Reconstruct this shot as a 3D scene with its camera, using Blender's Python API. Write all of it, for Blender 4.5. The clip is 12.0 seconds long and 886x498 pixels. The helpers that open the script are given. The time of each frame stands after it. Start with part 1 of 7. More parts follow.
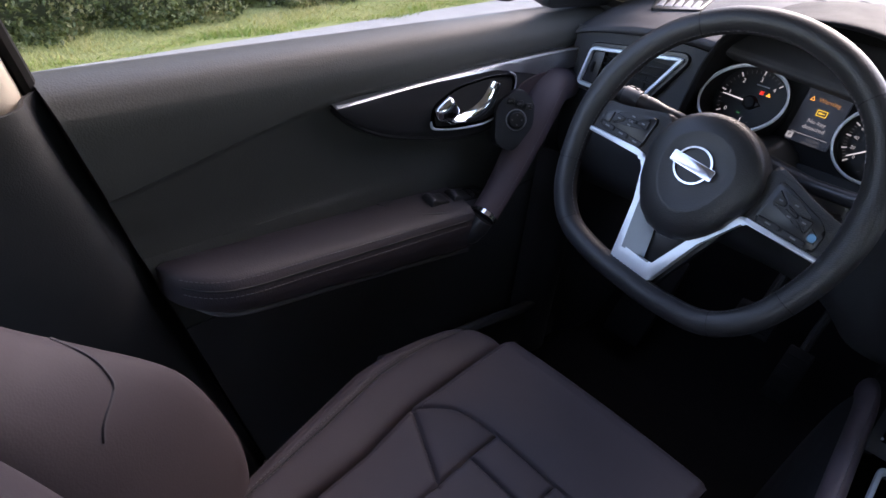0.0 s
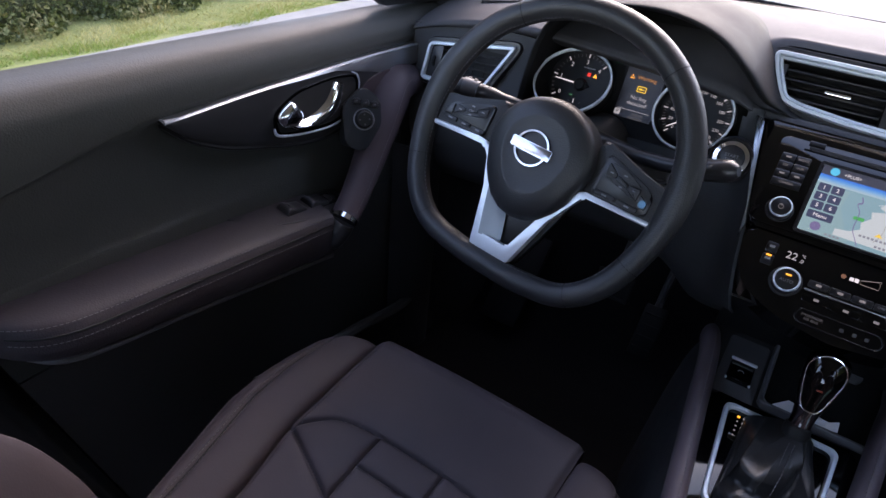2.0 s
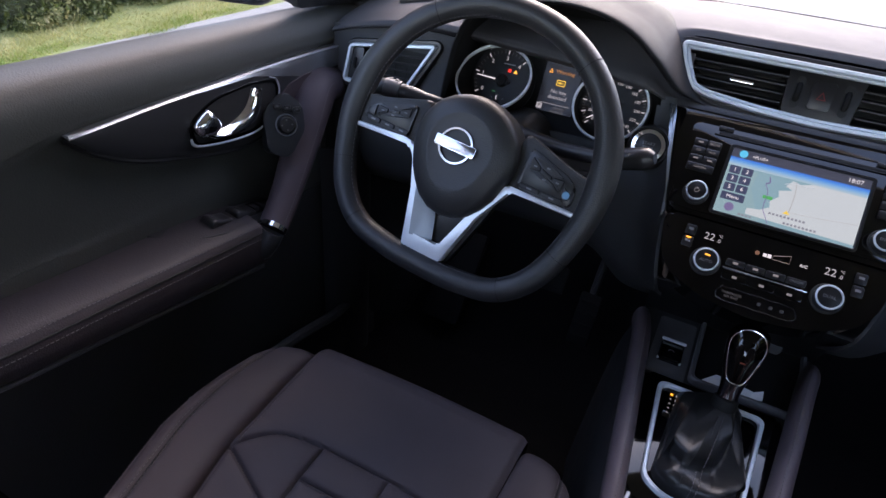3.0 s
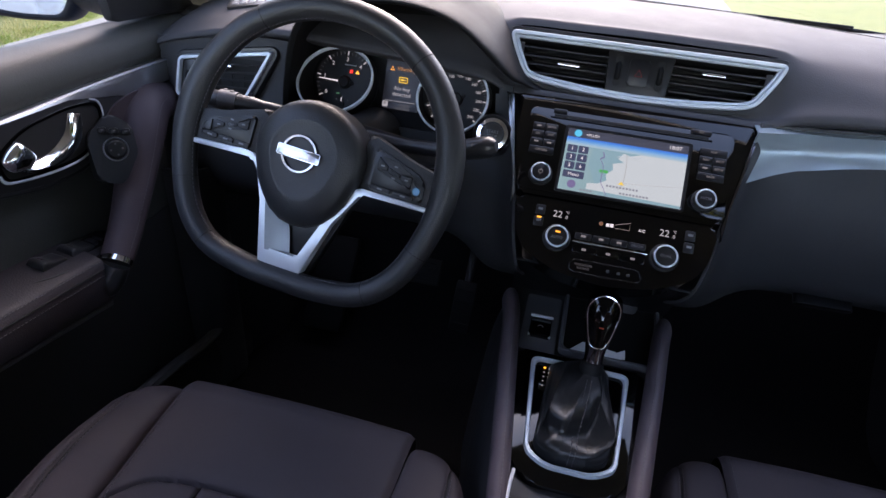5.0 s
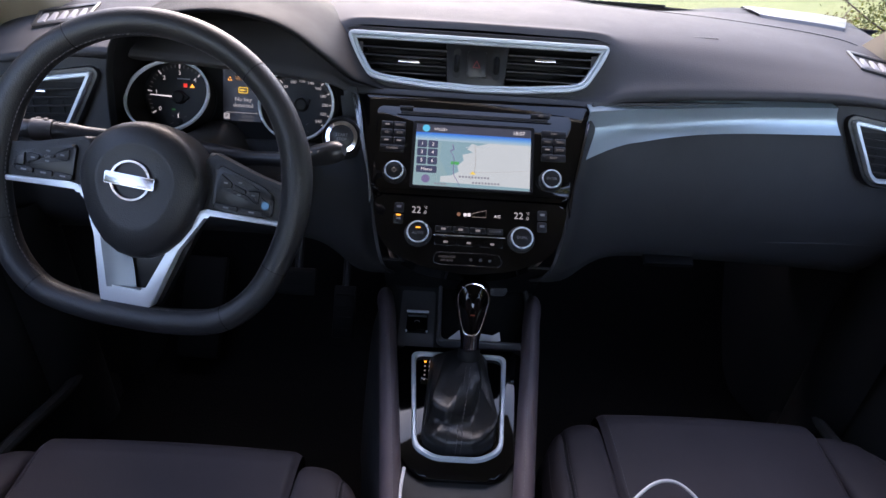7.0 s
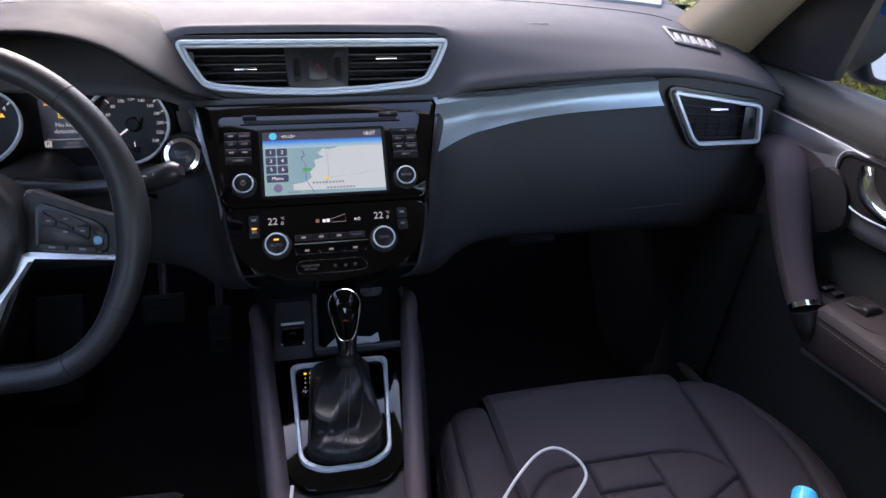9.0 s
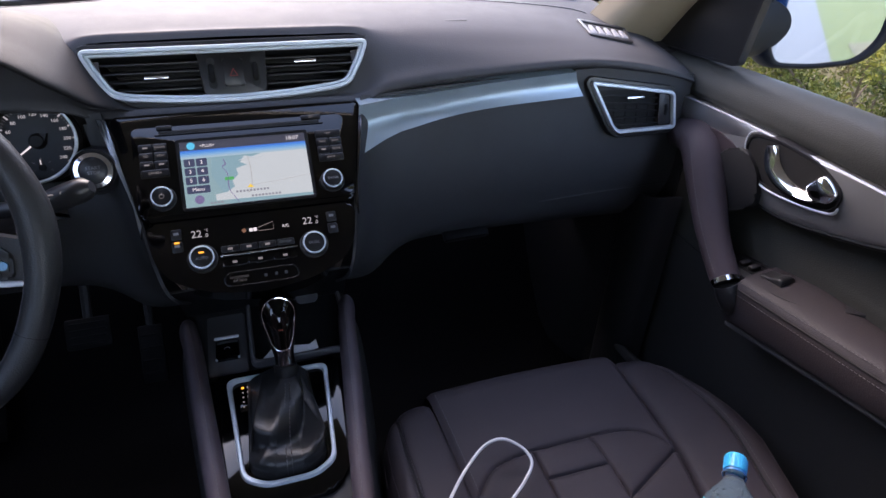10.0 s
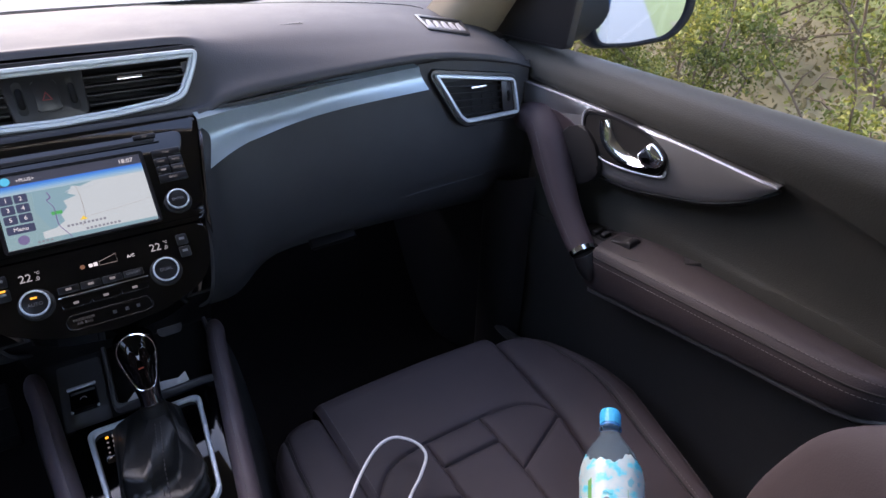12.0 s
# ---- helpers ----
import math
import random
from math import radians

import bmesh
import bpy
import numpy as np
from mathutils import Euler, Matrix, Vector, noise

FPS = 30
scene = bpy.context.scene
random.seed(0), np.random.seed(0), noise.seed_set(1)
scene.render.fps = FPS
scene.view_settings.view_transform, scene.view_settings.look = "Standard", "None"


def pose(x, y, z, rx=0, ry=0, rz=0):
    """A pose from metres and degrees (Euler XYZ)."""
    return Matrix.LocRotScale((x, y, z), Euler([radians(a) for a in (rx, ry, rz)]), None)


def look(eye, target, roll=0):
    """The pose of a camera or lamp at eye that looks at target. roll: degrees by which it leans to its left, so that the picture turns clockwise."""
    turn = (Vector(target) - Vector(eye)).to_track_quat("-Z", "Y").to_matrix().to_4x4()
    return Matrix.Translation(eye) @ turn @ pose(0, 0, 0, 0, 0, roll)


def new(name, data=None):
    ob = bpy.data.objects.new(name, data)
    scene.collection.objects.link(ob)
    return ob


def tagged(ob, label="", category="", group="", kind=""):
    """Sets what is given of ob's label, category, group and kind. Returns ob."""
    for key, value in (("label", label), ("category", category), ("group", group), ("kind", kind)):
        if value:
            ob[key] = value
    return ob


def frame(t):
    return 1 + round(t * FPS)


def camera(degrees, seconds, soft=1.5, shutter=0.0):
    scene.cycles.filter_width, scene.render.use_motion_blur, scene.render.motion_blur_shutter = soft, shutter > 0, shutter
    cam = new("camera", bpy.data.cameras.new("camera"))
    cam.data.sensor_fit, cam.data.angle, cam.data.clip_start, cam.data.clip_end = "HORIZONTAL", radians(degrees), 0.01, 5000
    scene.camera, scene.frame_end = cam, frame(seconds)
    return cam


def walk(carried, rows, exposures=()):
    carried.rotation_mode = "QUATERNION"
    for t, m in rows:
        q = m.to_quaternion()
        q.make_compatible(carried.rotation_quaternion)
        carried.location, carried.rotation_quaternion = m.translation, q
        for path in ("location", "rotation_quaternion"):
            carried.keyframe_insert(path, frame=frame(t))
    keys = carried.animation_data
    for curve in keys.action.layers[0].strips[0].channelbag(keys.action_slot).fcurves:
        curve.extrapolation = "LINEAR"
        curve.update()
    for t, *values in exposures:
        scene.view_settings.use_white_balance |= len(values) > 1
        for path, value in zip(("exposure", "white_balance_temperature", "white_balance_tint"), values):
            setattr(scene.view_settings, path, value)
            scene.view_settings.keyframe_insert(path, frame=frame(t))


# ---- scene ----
cam = camera(72.54, 12.0)
# seconds, eye x y z, yaw, pitch, roll
ROWS = [
    (0.0, -0.1339, 0.0071, 0.9115, 43.81, -35.21, 5.55),
    (0.5, -0.1302, 0.0139, 0.9104, 40.51, -34.93, 5.66),
    (1.0, -0.1258, 0.0200, 0.9098, 37.20, -34.66, 5.74),
    (1.5, -0.1201, 0.0249, 0.9103, 33.88, -34.38, 5.78),
    (2.0, -0.1145, 0.0293, 0.9106, 30.58, -34.11, 5.76),
    (2.5, -0.1098, 0.0340, 0.9105, 27.34, -33.81, 5.69),
    (3.0, -0.1040, 0.0388, 0.9102, 24.10, -33.53, 5.59),
    (5.0, -0.0754, 0.0559, 0.9151, 11.45, -32.81, 4.88),
    (5.5, -0.0676, 0.0595, 0.9167, 8.32, -32.68, 4.66),
    (6.0, -0.0598, 0.0629, 0.9183, 5.23, -32.57, 4.44),
    (6.5, -0.0514, 0.0654, 0.9205, 2.14, -32.50, 4.20),
    (7.0, -0.0431, 0.0662, 0.9232, -0.91, -32.48, 3.94),
    (9.0, -0.0037, 0.0695, 0.9341, -12.80, -32.69, 2.83),
    (9.5, 0.0027, 0.0684, 0.9345, -15.98, -32.63, 2.60),
    (10.0, 0.0097, 0.0675, 0.9340, -19.21, -32.55, 2.36),
    (10.5, 0.0156, 0.0661, 0.9337, -22.45, -32.44, 2.13),
    (11.0, 0.0212, 0.0639, 0.9333, -25.68, -32.34, 1.92),
    (11.5, 0.0266, 0.0615, 0.9327, -28.92, -32.25, 1.70),
    (12.0, 0.0319, 0.0581, 0.9324, -32.17, -32.16, 1.47),
]
walk(cam, [(t, pose(x, y, z, 90 + pitch, 0, yaw) @ pose(0, 0, 0, 0, 0, roll)) for t, x, y, z, yaw, pitch, roll in ROWS],
     exposures=[(0.0, 3.73, 7100, 27), (12.0, 3.74, 7100, 27)])

# ---- world and light ----
world = bpy.data.worlds.new("world")
scene.world = world
world.use_nodes = True
wn = world.node_tree
sky = wn.nodes.new("ShaderNodeTexSky")
sky.sky_type = "NISHITA"
sky.sun_disc = False
sky.sun_elevation, sky.sun_rotation = radians(38), radians(-8)
sky.air_density, sky.dust_density = 1.0, 1.4
wn.links.new(sky.outputs[0], wn.nodes["Background"].inputs[0])
wn.nodes["Background"].inputs[1].default_value = 0.15
sun = new("sun", bpy.data.lights.new("sun", "SUN"))
sun.data.energy, sun.data.angle, sun.data.color = 0.12, radians(28), (1.0, 0.95, 0.88)
sun.matrix_world = look((-1.4, 10, 7.9), (0, 0, 0))

# ---- helpers ----
V = Vector
ORIGIN = {}


def crs(pts, per=6, closed=False):
    """Catmull-Rom through the points, per steps between each two."""
    p = np.asarray(pts, float)
    n = len(p)
    out = []
    for i in range(n if closed else n - 1):
        a, b, c, d = ((p[(i + k) % n] for k in (-1, 0, 1, 2)) if closed else
                      (p[max(i - 1, 0)], p[i], p[i + 1], p[min(i + 2, n - 1)]))
        for k in range(per):
            t = k / per
            out.append(0.5 * (2 * b + (c - a) * t + (2 * a - 5 * b + 4 * c - d) * t * t + (3 * b - a - 3 * c + d) * t ** 3))
    if not closed:
        out.append(p[-1])
    return np.array(out)


def loft(sections, per_u=4, per_v=4, closed=False):
    """A smooth grid of points through sections of equally many points."""
    rows = [crs(s, per_v, closed) for s in sections]
    return np.stack([crs(col, per_u) for col in np.stack(rows, 1)], 1)


def sheet(grid, closed=False, thick=0.0, caps=False):
    bm = bmesh.new()
    nu, nv = grid.shape[:2]
    vs = [[bm.verts.new(grid[i, j]) for j in range(nv)] for i in range(nu)]
    for i in range(nu - 1):
        for j in range(nv if closed else nv - 1):
            k = (j + 1) % nv
            bm.faces.new((vs[i][j], vs[i][k], vs[i + 1][k], vs[i + 1][j]))
    if caps:
        bm.faces.new(vs[0])
        bm.faces.new(vs[-1][::-1])
    bmesh.ops.recalc_face_normals(bm, faces=bm.faces)
    if thick:
        bmesh.ops.solidify(bm, geom=list(bm.faces), thickness=thick)
    return bm


def tube(path, r, seg=10, closed=False, flat=1.0):
    """A round bar along a path; r is a number or one number a point."""
    p = [V(q) for q in path]
    n = len(p)
    rs = [float(q) for q in r] if hasattr(r, "__len__") else [r] * n
    bm = bmesh.new()
    side = None
    rings = []
    for i in range(n):
        a, b = (p[i - 1], p[(i + 1) % n]) if closed else (p[max(i - 1, 0)], p[min(i + 1, n - 1)])
        d = (b - a).normalized()
        if side is None:
            side = d.orthogonal().normalized() if abs(d.z) > 0.9 else d.cross(V((0, 0, 1))).normalized()
        side = (side - d * side.dot(d)).normalized()
        other = d.cross(side)
        rings.append([bm.verts.new(p[i] + rs[i] * (math.cos(w) * side + flat * math.sin(w) * other))
                      for w in (2 * math.pi * k / seg for k in range(seg))])
    for i in range(n if closed else n - 1):
        for k in range(seg):
            bm.faces.new((rings[i][k], rings[i][(k + 1) % seg], rings[(i + 1) % n][(k + 1) % seg], rings[(i + 1) % n][k]))
    if not closed:
        bm.faces.new(rings[0][::-1])
        bm.faces.new(rings[-1])
    bmesh.ops.recalc_face_normals(bm, faces=bm.faces)
    return bm


def prism(outline, depth, m=Matrix(), bevel=0.0, seg=2, base=0.0):
    """A plate with that outline, from height base to depth, its top edge rounded."""
    bm = bmesh.new()
    bot = [bm.verts.new((x, y, base)) for x, y in outline]
    top = [bm.verts.new((x, y, depth)) for x, y in outline]
    n = len(bot)
    bm.faces.new(bot[::-1])
    cap = bm.faces.new(top)
    for i in range(n):
        bm.faces.new((bot[i], bot[(i + 1) % n], top[(i + 1) % n], top[i]))
    if bevel:
        bmesh.ops.bevel(bm, geom=list(cap.edges), offset=bevel, segments=seg, affect="EDGES", profile=0.5)
    bmesh.ops.recalc_face_normals(bm, faces=bm.faces)
    bm.transform(m)
    return bm


def band(outer, inner, depth, m=Matrix(), base=0.0, crown=0.3):
    """A closed rim between two outlines of equally many points, with a crowned top."""
    o, i = np.asarray(outer, float), np.asarray(inner, float)
    rows = []
    for f, z in ((0, base), (0, depth * (1 - crown)), (0.22, depth), (0.78, depth), (1, depth * (1 - crown)), (1, base)):
        q = o + (i - o) * f
        rows.append(np.c_[q, np.full(len(q), z)])
    bm = sheet(np.stack(rows), closed=True)
    bm.transform(m)
    return bm


def rrect(w, h, r, n=5, cx=0.0, cy=0.0):
    out = []
    for k, (sx, sy) in enumerate(((1, 1), (-1, 1), (-1, -1), (1, -1))):
        for i in range(n + 1):
            a = math.pi / 2 * (k + i / n)
            out.append((cx + sx * (w / 2 - r) + r * math.cos(a), cy + sy * (h / 2 - r) + r * math.sin(a)))
    return out


def rounded(poly, r, n=5):
    """A polygon with its corners rounded."""
    out = []
    k = len(poly)
    for i in range(k):
        a, b, c = (np.array(poly[(i + j) % k], float) for j in (-1, 0, 1))
        d0, d1 = a - b, c - b
        q = min(r, 0.45 * np.linalg.norm(d0), 0.45 * np.linalg.norm(d1))
        p0, p1 = b + d0 / np.linalg.norm(d0) * q, b + d1 / np.linalg.norm(d1) * q
        for j in range(n + 1):
            t = j / n
            out.append(tuple((1 - t) ** 2 * p0 + 2 * t * (1 - t) * b + t * t * p1))
    return out


def circle(r, n=32, cx=0.0, cy=0.0, a0=0.0, a1=2 * math.pi):
    return [(cx + r * math.cos(a0 + (a1 - a0) * k / n), cy + r * math.sin(a0 + (a1 - a0) * k / n)) for k in range(n)]


def lathe(profile, seg=32, m=Matrix()):
    g = np.array([[(r * math.cos(2 * math.pi * k / seg), r * math.sin(2 * math.pi * k / seg), z) for k in range(seg)] for r, z in profile])
    bm = sheet(g, closed=True)
    bmesh.ops.remove_doubles(bm, verts=bm.verts, dist=1e-6)
    bm.transform(m)
    return bm


def box(sx, sy, sz, m=Matrix(), bevel=0.0, seg=2):
    bm = bmesh.new()
    bmesh.ops.create_cube(bm, size=1.0, matrix=Matrix.Diagonal((sx, sy, sz, 1)))
    if bevel:
        bmesh.ops.bevel(bm, geom=list(bm.edges), offset=bevel, segments=seg, affect="EDGES", profile=0.5)
    bm.transform(m)
    return bm


def joined(*bms):
    out = bmesh.new()
    for b in bms:
        me = bpy.data.meshes.new("tmp")
        b.to_mesh(me)
        out.from_mesh(me)
        bpy.data.meshes.remove(me)
        b.free()
    return out


def axes(o, x, y):
    """A matrix whose local x and y run along the given ways and whose z faces out."""
    x, y = V(x).normalized(), V(y).normalized()
    z = x.cross(y)
    return Matrix.Translation(o) @ Matrix((x, y, z)).transposed().to_4x4()


def stitches(path, length=0.0035, gap=0.002, r=0.00045):
    """Single stitches along a line."""
    p = np.asarray(path, float)
    d = np.r_[0, np.cumsum(np.linalg.norm(np.diff(p, axis=0), axis=1))]
    bm = bmesh.new()
    s = 0.0
    while s + length < d[-1]:
        a, b = (V([np.interp(q, d, p[:, k]) for k in range(3)]) for q in (s, s + length))
        w = (b - a).normalized()
        n = V((0, 0, 1)) - w * w.z
        n = (n if n.length > 0.1 else w.orthogonal()).normalized()
        c = w.cross(n)
        e0 = [bm.verts.new(a + r * (math.cos(t) * n + math.sin(t) * c)) for t in (0, 1.57, 3.14, 4.71)]
        e1 = [bm.verts.new(b + r * (math.cos(t) * n + math.sin(t) * c)) for t in (0, 1.57, 3.14, 4.71)]
        for k in range(4):
            bm.faces.new((e0[k], e0[(k + 1) % 4], e1[(k + 1) % 4], e1[k]))
        bm.faces.new(e0[::-1])
        bm.faces.new(e1)
        s += length + gap
    return bm


def thing(name, at, label, category, group="", kind=""):
    ob = new(name)
    ob.empty_display_size = 0.02
    ob.location = at
    ORIGIN[ob] = V(at)
    return tagged(ob, label, category, group, kind)


def mesh_of(name, bm, material, at=V((0, 0, 0)), sharp=38, mirror=False):
    if mirror:
        bm.transform(Matrix.Diagonal((-1, 1, 1, 1)))
        bmesh.ops.reverse_faces(bm, faces=bm.faces)
    bm.transform(Matrix.Translation(-V(at)))
    me = bpy.data.meshes.new(name)
    bm.to_mesh(me)
    bm.free()
    me.shade_smooth()
    me.set_sharp_from_angle(angle=radians(sharp))
    me.materials.append(material)
    return me


def part(name, bm, material, parent, label="", sharp=38, mirror=False, kind=""):
    """Links a bmesh given in world coordinates as one mesh under a thing or a part."""
    ob = new(name, mesh_of(name, bm, material, ORIGIN[parent], sharp, mirror))
    ob.parent = parent
    ORIGIN[ob] = ORIGIN[parent]
    return tagged(ob, label, kind=kind)


def solo(name, bm, material, label, category, at=(0, 0, 0), kind="", group="", sharp=38, mirror=False):
    """A thing of one mesh."""
    ob = new(name, mesh_of(name, bm, material, at, sharp, mirror))
    ob.location = at
    ORIGIN[ob] = V(at)
    return tagged(ob, label, category, group, kind)


def words(name, text, size, m, material, parent, depth=0.0003, align="CENTER"):
    cu = bpy.data.curves.new("words", "FONT")
    cu.body, cu.size, cu.align_x, cu.align_y, cu.extrude, cu.resolution_u = text, size, align, "CENTER", depth, 2
    tmp = bpy.data.objects.new("words", cu)
    scene.collection.objects.link(tmp)
    me0 = bpy.data.meshes.new_from_object(tmp.evaluated_get(bpy.context.evaluated_depsgraph_get()))
    bm = bmesh.new()
    bm.from_mesh(me0)
    bpy.data.objects.remove(tmp)
    bpy.data.meshes.remove(me0)
    bm.transform(m)
    return part(name, bm, material, parent, sharp=30)


# ---- materials ----
def mat(name, color, rough=0.5, metal=0.0, var=0.25, scale=30.0, grain=0.0, grain_scale=900.0, cells=False, coat=0.0,
        spec=0.5, warp=0.0, color2=None, emit=0.0, trans=0.0, ior=1.45, sheen=0.0):
    """A surface with large and fine variation of tone and gloss, and a fine relief."""
    m = bpy.data.materials.new(name)
    m.use_nodes = True
    nt = m.node_tree
    b = nt.nodes["Principled BSDF"]
    tc = nt.nodes.new("ShaderNodeTexCoord")

    def link(a, c):
        nt.links.new(a, c)
    n1 = nt.nodes.new("ShaderNodeTexNoise")
    n1.inputs["Scale"].default_value, n1.inputs["Detail"].default_value = scale, 6
    link(tc.outputs["Object"], n1.inputs["Vector"])
    ramp = nt.nodes.new("ShaderNodeMix")
    ramp.data_type = "RGBA"
    c2 = color2 or [min(1, c * (1 + var)) for c in color]
    ramp.inputs[6].default_value = (*[c * (1 - var) for c in color], 1) if not color2 else (*color, 1)
    ramp.inputs[7].default_value = (*c2, 1)
    link(n1.outputs[0], ramp.inputs[0])
    link(ramp.outputs[2], b.inputs["Base Color"])
    rr = nt.nodes.new("ShaderNodeMapRange")
    rr.inputs[3].default_value, rr.inputs[4].default_value = max(0.02, rough * 0.85), min(1, rough * 1.15)
    link(n1.outputs[0], rr.inputs[0])
    link(rr.outputs[0], b.inputs["Roughness"])
    b.inputs["Metallic"].default_value = metal
    b.inputs["Coat Weight"].default_value = coat
    b.inputs["Coat Roughness"].default_value = 0.05
    b.inputs["Specular IOR Level"].default_value = spec
    b.inputs["Transmission Weight"].default_value = trans
    b.inputs["IOR"].default_value = ior
    b.inputs["Sheen Weight"].default_value = sheen
    if emit:
        link(ramp.outputs[2], b.inputs["Emission Color"])
        b.inputs["Emission Strength"].default_value = emit
    if grain or warp:
        h = None
        if grain:
            g = nt.nodes.new("ShaderNodeTexVoronoi" if cells else "ShaderNodeTexNoise")
            g.inputs["Scale"].default_value = grain_scale
            link(tc.outputs["Object"], g.inputs["Vector"])
            bump = nt.nodes.new("ShaderNodeBump")
            bump.inputs["Strength"].default_value, bump.inputs["Distance"].default_value = grain, 0.0006
            link(g.outputs[0], bump.inputs["Height"])
            h = bump
        if warp:
            g2 = nt.nodes.new("ShaderNodeTexNoise")
            g2.inputs["Scale"].default_value, g2.inputs["Detail"].default_value = scale * 0.7, 3
            link(tc.outputs["Object"], g2.inputs["Vector"])
            b2 = nt.nodes.new("ShaderNodeBump")
            b2.inputs["Strength"].default_value, b2.inputs["Distance"].default_value = warp, 0.004
            link(g2.outputs[0], b2.inputs["Height"])
            if h:
                link(h.outputs[0], b2.inputs["Normal"])
            h = b2
        link(h.outputs[0], b.inputs["Normal"])
    return m


GLOVE = mat("glovebox_plastic", (0.040, 0.042, 0.045), 0.50, spec=0.36, grain=0.25, grain_scale=650, cells=True, var=0.14)
HARD = mat("hard_plastic", (0.020, 0.020, 0.021), 0.55, grain=0.4, grain_scale=600, cells=True, var=0.15)
SATIN = mat("satin_black_plastic", (0.021, 0.021, 0.0225), 0.34, grain=0.08, grain_scale=1200, var=0.1)
GLOSS = mat("gloss_black_plastic", (0.0012, 0.0012, 0.0014), 0.05, var=0.2)
PRINT = mat("grey_print", (0.20, 0.20, 0.21), 0.6)
KEY = mat("black_key_plastic", (0.006, 0.006, 0.0065), 0.33, var=0.1)
PADTOP = mat("soft_dash_top", (0.054, 0.054, 0.058), 0.70, spec=0.25, grain=0.25, grain_scale=650, cells=True, var=0.12)
KICK = mat("dark_satin_trim_plastic", (0.080, 0.081, 0.086), 0.38, grain=0.1, grain_scale=900, var=0.12)
SILVER = mat("satin_silver_paint", (0.64, 0.68, 0.72), 0.30, metal=0.35, grain=0.05, grain_scale=1500, var=0.06)
BRUSH = mat("brushed_silver_trim", (0.34, 0.42, 0.46), 0.36, metal=0.5, grain=0.05, grain_scale=1500, var=0.08)
CHROME = mat("chrome", (0.85, 0.86, 0.88), 0.12, metal=1.0, var=0.03)
STRIPMETAL = mat("satin_grey_metal", (0.30, 0.34, 0.37), 0.26, metal=0.85, var=0.05)
DARKCHROME = mat("smoked_chrome", (0.16, 0.16, 0.18), 0.12, metal=1.0, var=0.05)
LEATHER = mat("plum_leather", (0.0550, 0.0450, 0.0490), 0.54, spec=0.15, grain=0.12, grain_scale=500, cells=True, var=0.14, scale=14, warp=0.05)
LEATHER_D = mat("plum_leather_trim", (0.0385, 0.0325, 0.0360), 0.54, spec=0.24, grain=0.3, grain_scale=500, cells=True, var=0.12, scale=14)
# Plum leather lightened in colour, standing in for light missing at the console.
RAILHIDE_LIT = mat("plum_leather_lit_tone", (0.092, 0.073, 0.083), 0.50, spec=0.3, grain=0.2, grain_scale=500, cells=True, var=0.12, scale=14)
GRIPHIDE = mat("plum_grip_leather", (0.060, 0.0455, 0.0515), 0.52, spec=0.25, grain=0.25, grain_scale=500, cells=True, var=0.12, scale=14)
WHEELHIDE = mat("black_leather", (0.020, 0.0205, 0.022), 0.42, grain=0.3, grain_scale=650, cells=True, var=0.15, scale=20)
BOOTHIDE = mat("soft_black_leather", (0.013, 0.0135, 0.014), 0.36, spec=0.55, grain=0.3, grain_scale=600, cells=True, var=0.2, scale=25)
THREAD = mat("grey_thread", (0.11, 0.10, 0.105), 0.8)
DARKTHREAD = mat("dark_thread", (0.05, 0.045, 0.05), 0.8)
SEATTHREAD = mat("mauve_thread", (0.10, 0.088, 0.094), 0.8)
MATTBLACK = mat("matt_black_plastic", (0.006, 0.006, 0.0065), 0.7, spec=0.25, var=0.15)
RUBBER = mat("black_rubber", (0.005, 0.005, 0.005), 0.75, spec=0.2, grain=0.2)
CARPET = mat("black_carpet", (0.0036, 0.0034, 0.0034), 0.95, grain=1.0, grain_scale=350, var=0.4, scale=200, spec=0.1)
VOID = mat("duct_black", (0.004, 0.004, 0.004), 0.7)
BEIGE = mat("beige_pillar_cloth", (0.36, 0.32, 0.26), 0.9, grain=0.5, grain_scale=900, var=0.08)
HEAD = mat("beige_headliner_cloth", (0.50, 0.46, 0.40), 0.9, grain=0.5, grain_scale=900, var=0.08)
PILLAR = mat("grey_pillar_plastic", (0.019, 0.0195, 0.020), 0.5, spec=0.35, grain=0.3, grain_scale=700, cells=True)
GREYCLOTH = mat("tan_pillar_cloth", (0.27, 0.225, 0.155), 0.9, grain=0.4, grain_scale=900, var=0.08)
GUNMETAL = mat("satin_silver_plastic", (0.40, 0.40, 0.405), 0.30, metal=0.9, grain=0.05, grain_scale=1500, var=0.06)
BODY = mat("blue_car_paint", (0.02, 0.10, 0.30), 0.3, metal=0.5, coat=1.0, var=0.05)
from mathutils.bvhtree import BVHTree

# ---- shell of the car ----
floor_grid = loft([[(x, y, -0.03 + (0.30 if y > 1.25 else 0.12 * max(0, y - 1.0) * 2)) for x in (-0.74, -0.4, 0, 0.4, 0.74)] for y in (-1.2, -0.4, 0.4, 0.9, 1.1, 1.3, 1.42)], 3, 3)
solo("floor", sheet(floor_grid, thick=0.02), CARPET, "black carpeted car floor", "floor", kind="structure")


# ---- doors ----
def arm_rise(y):
    return 0.13 * (0.60 - y)


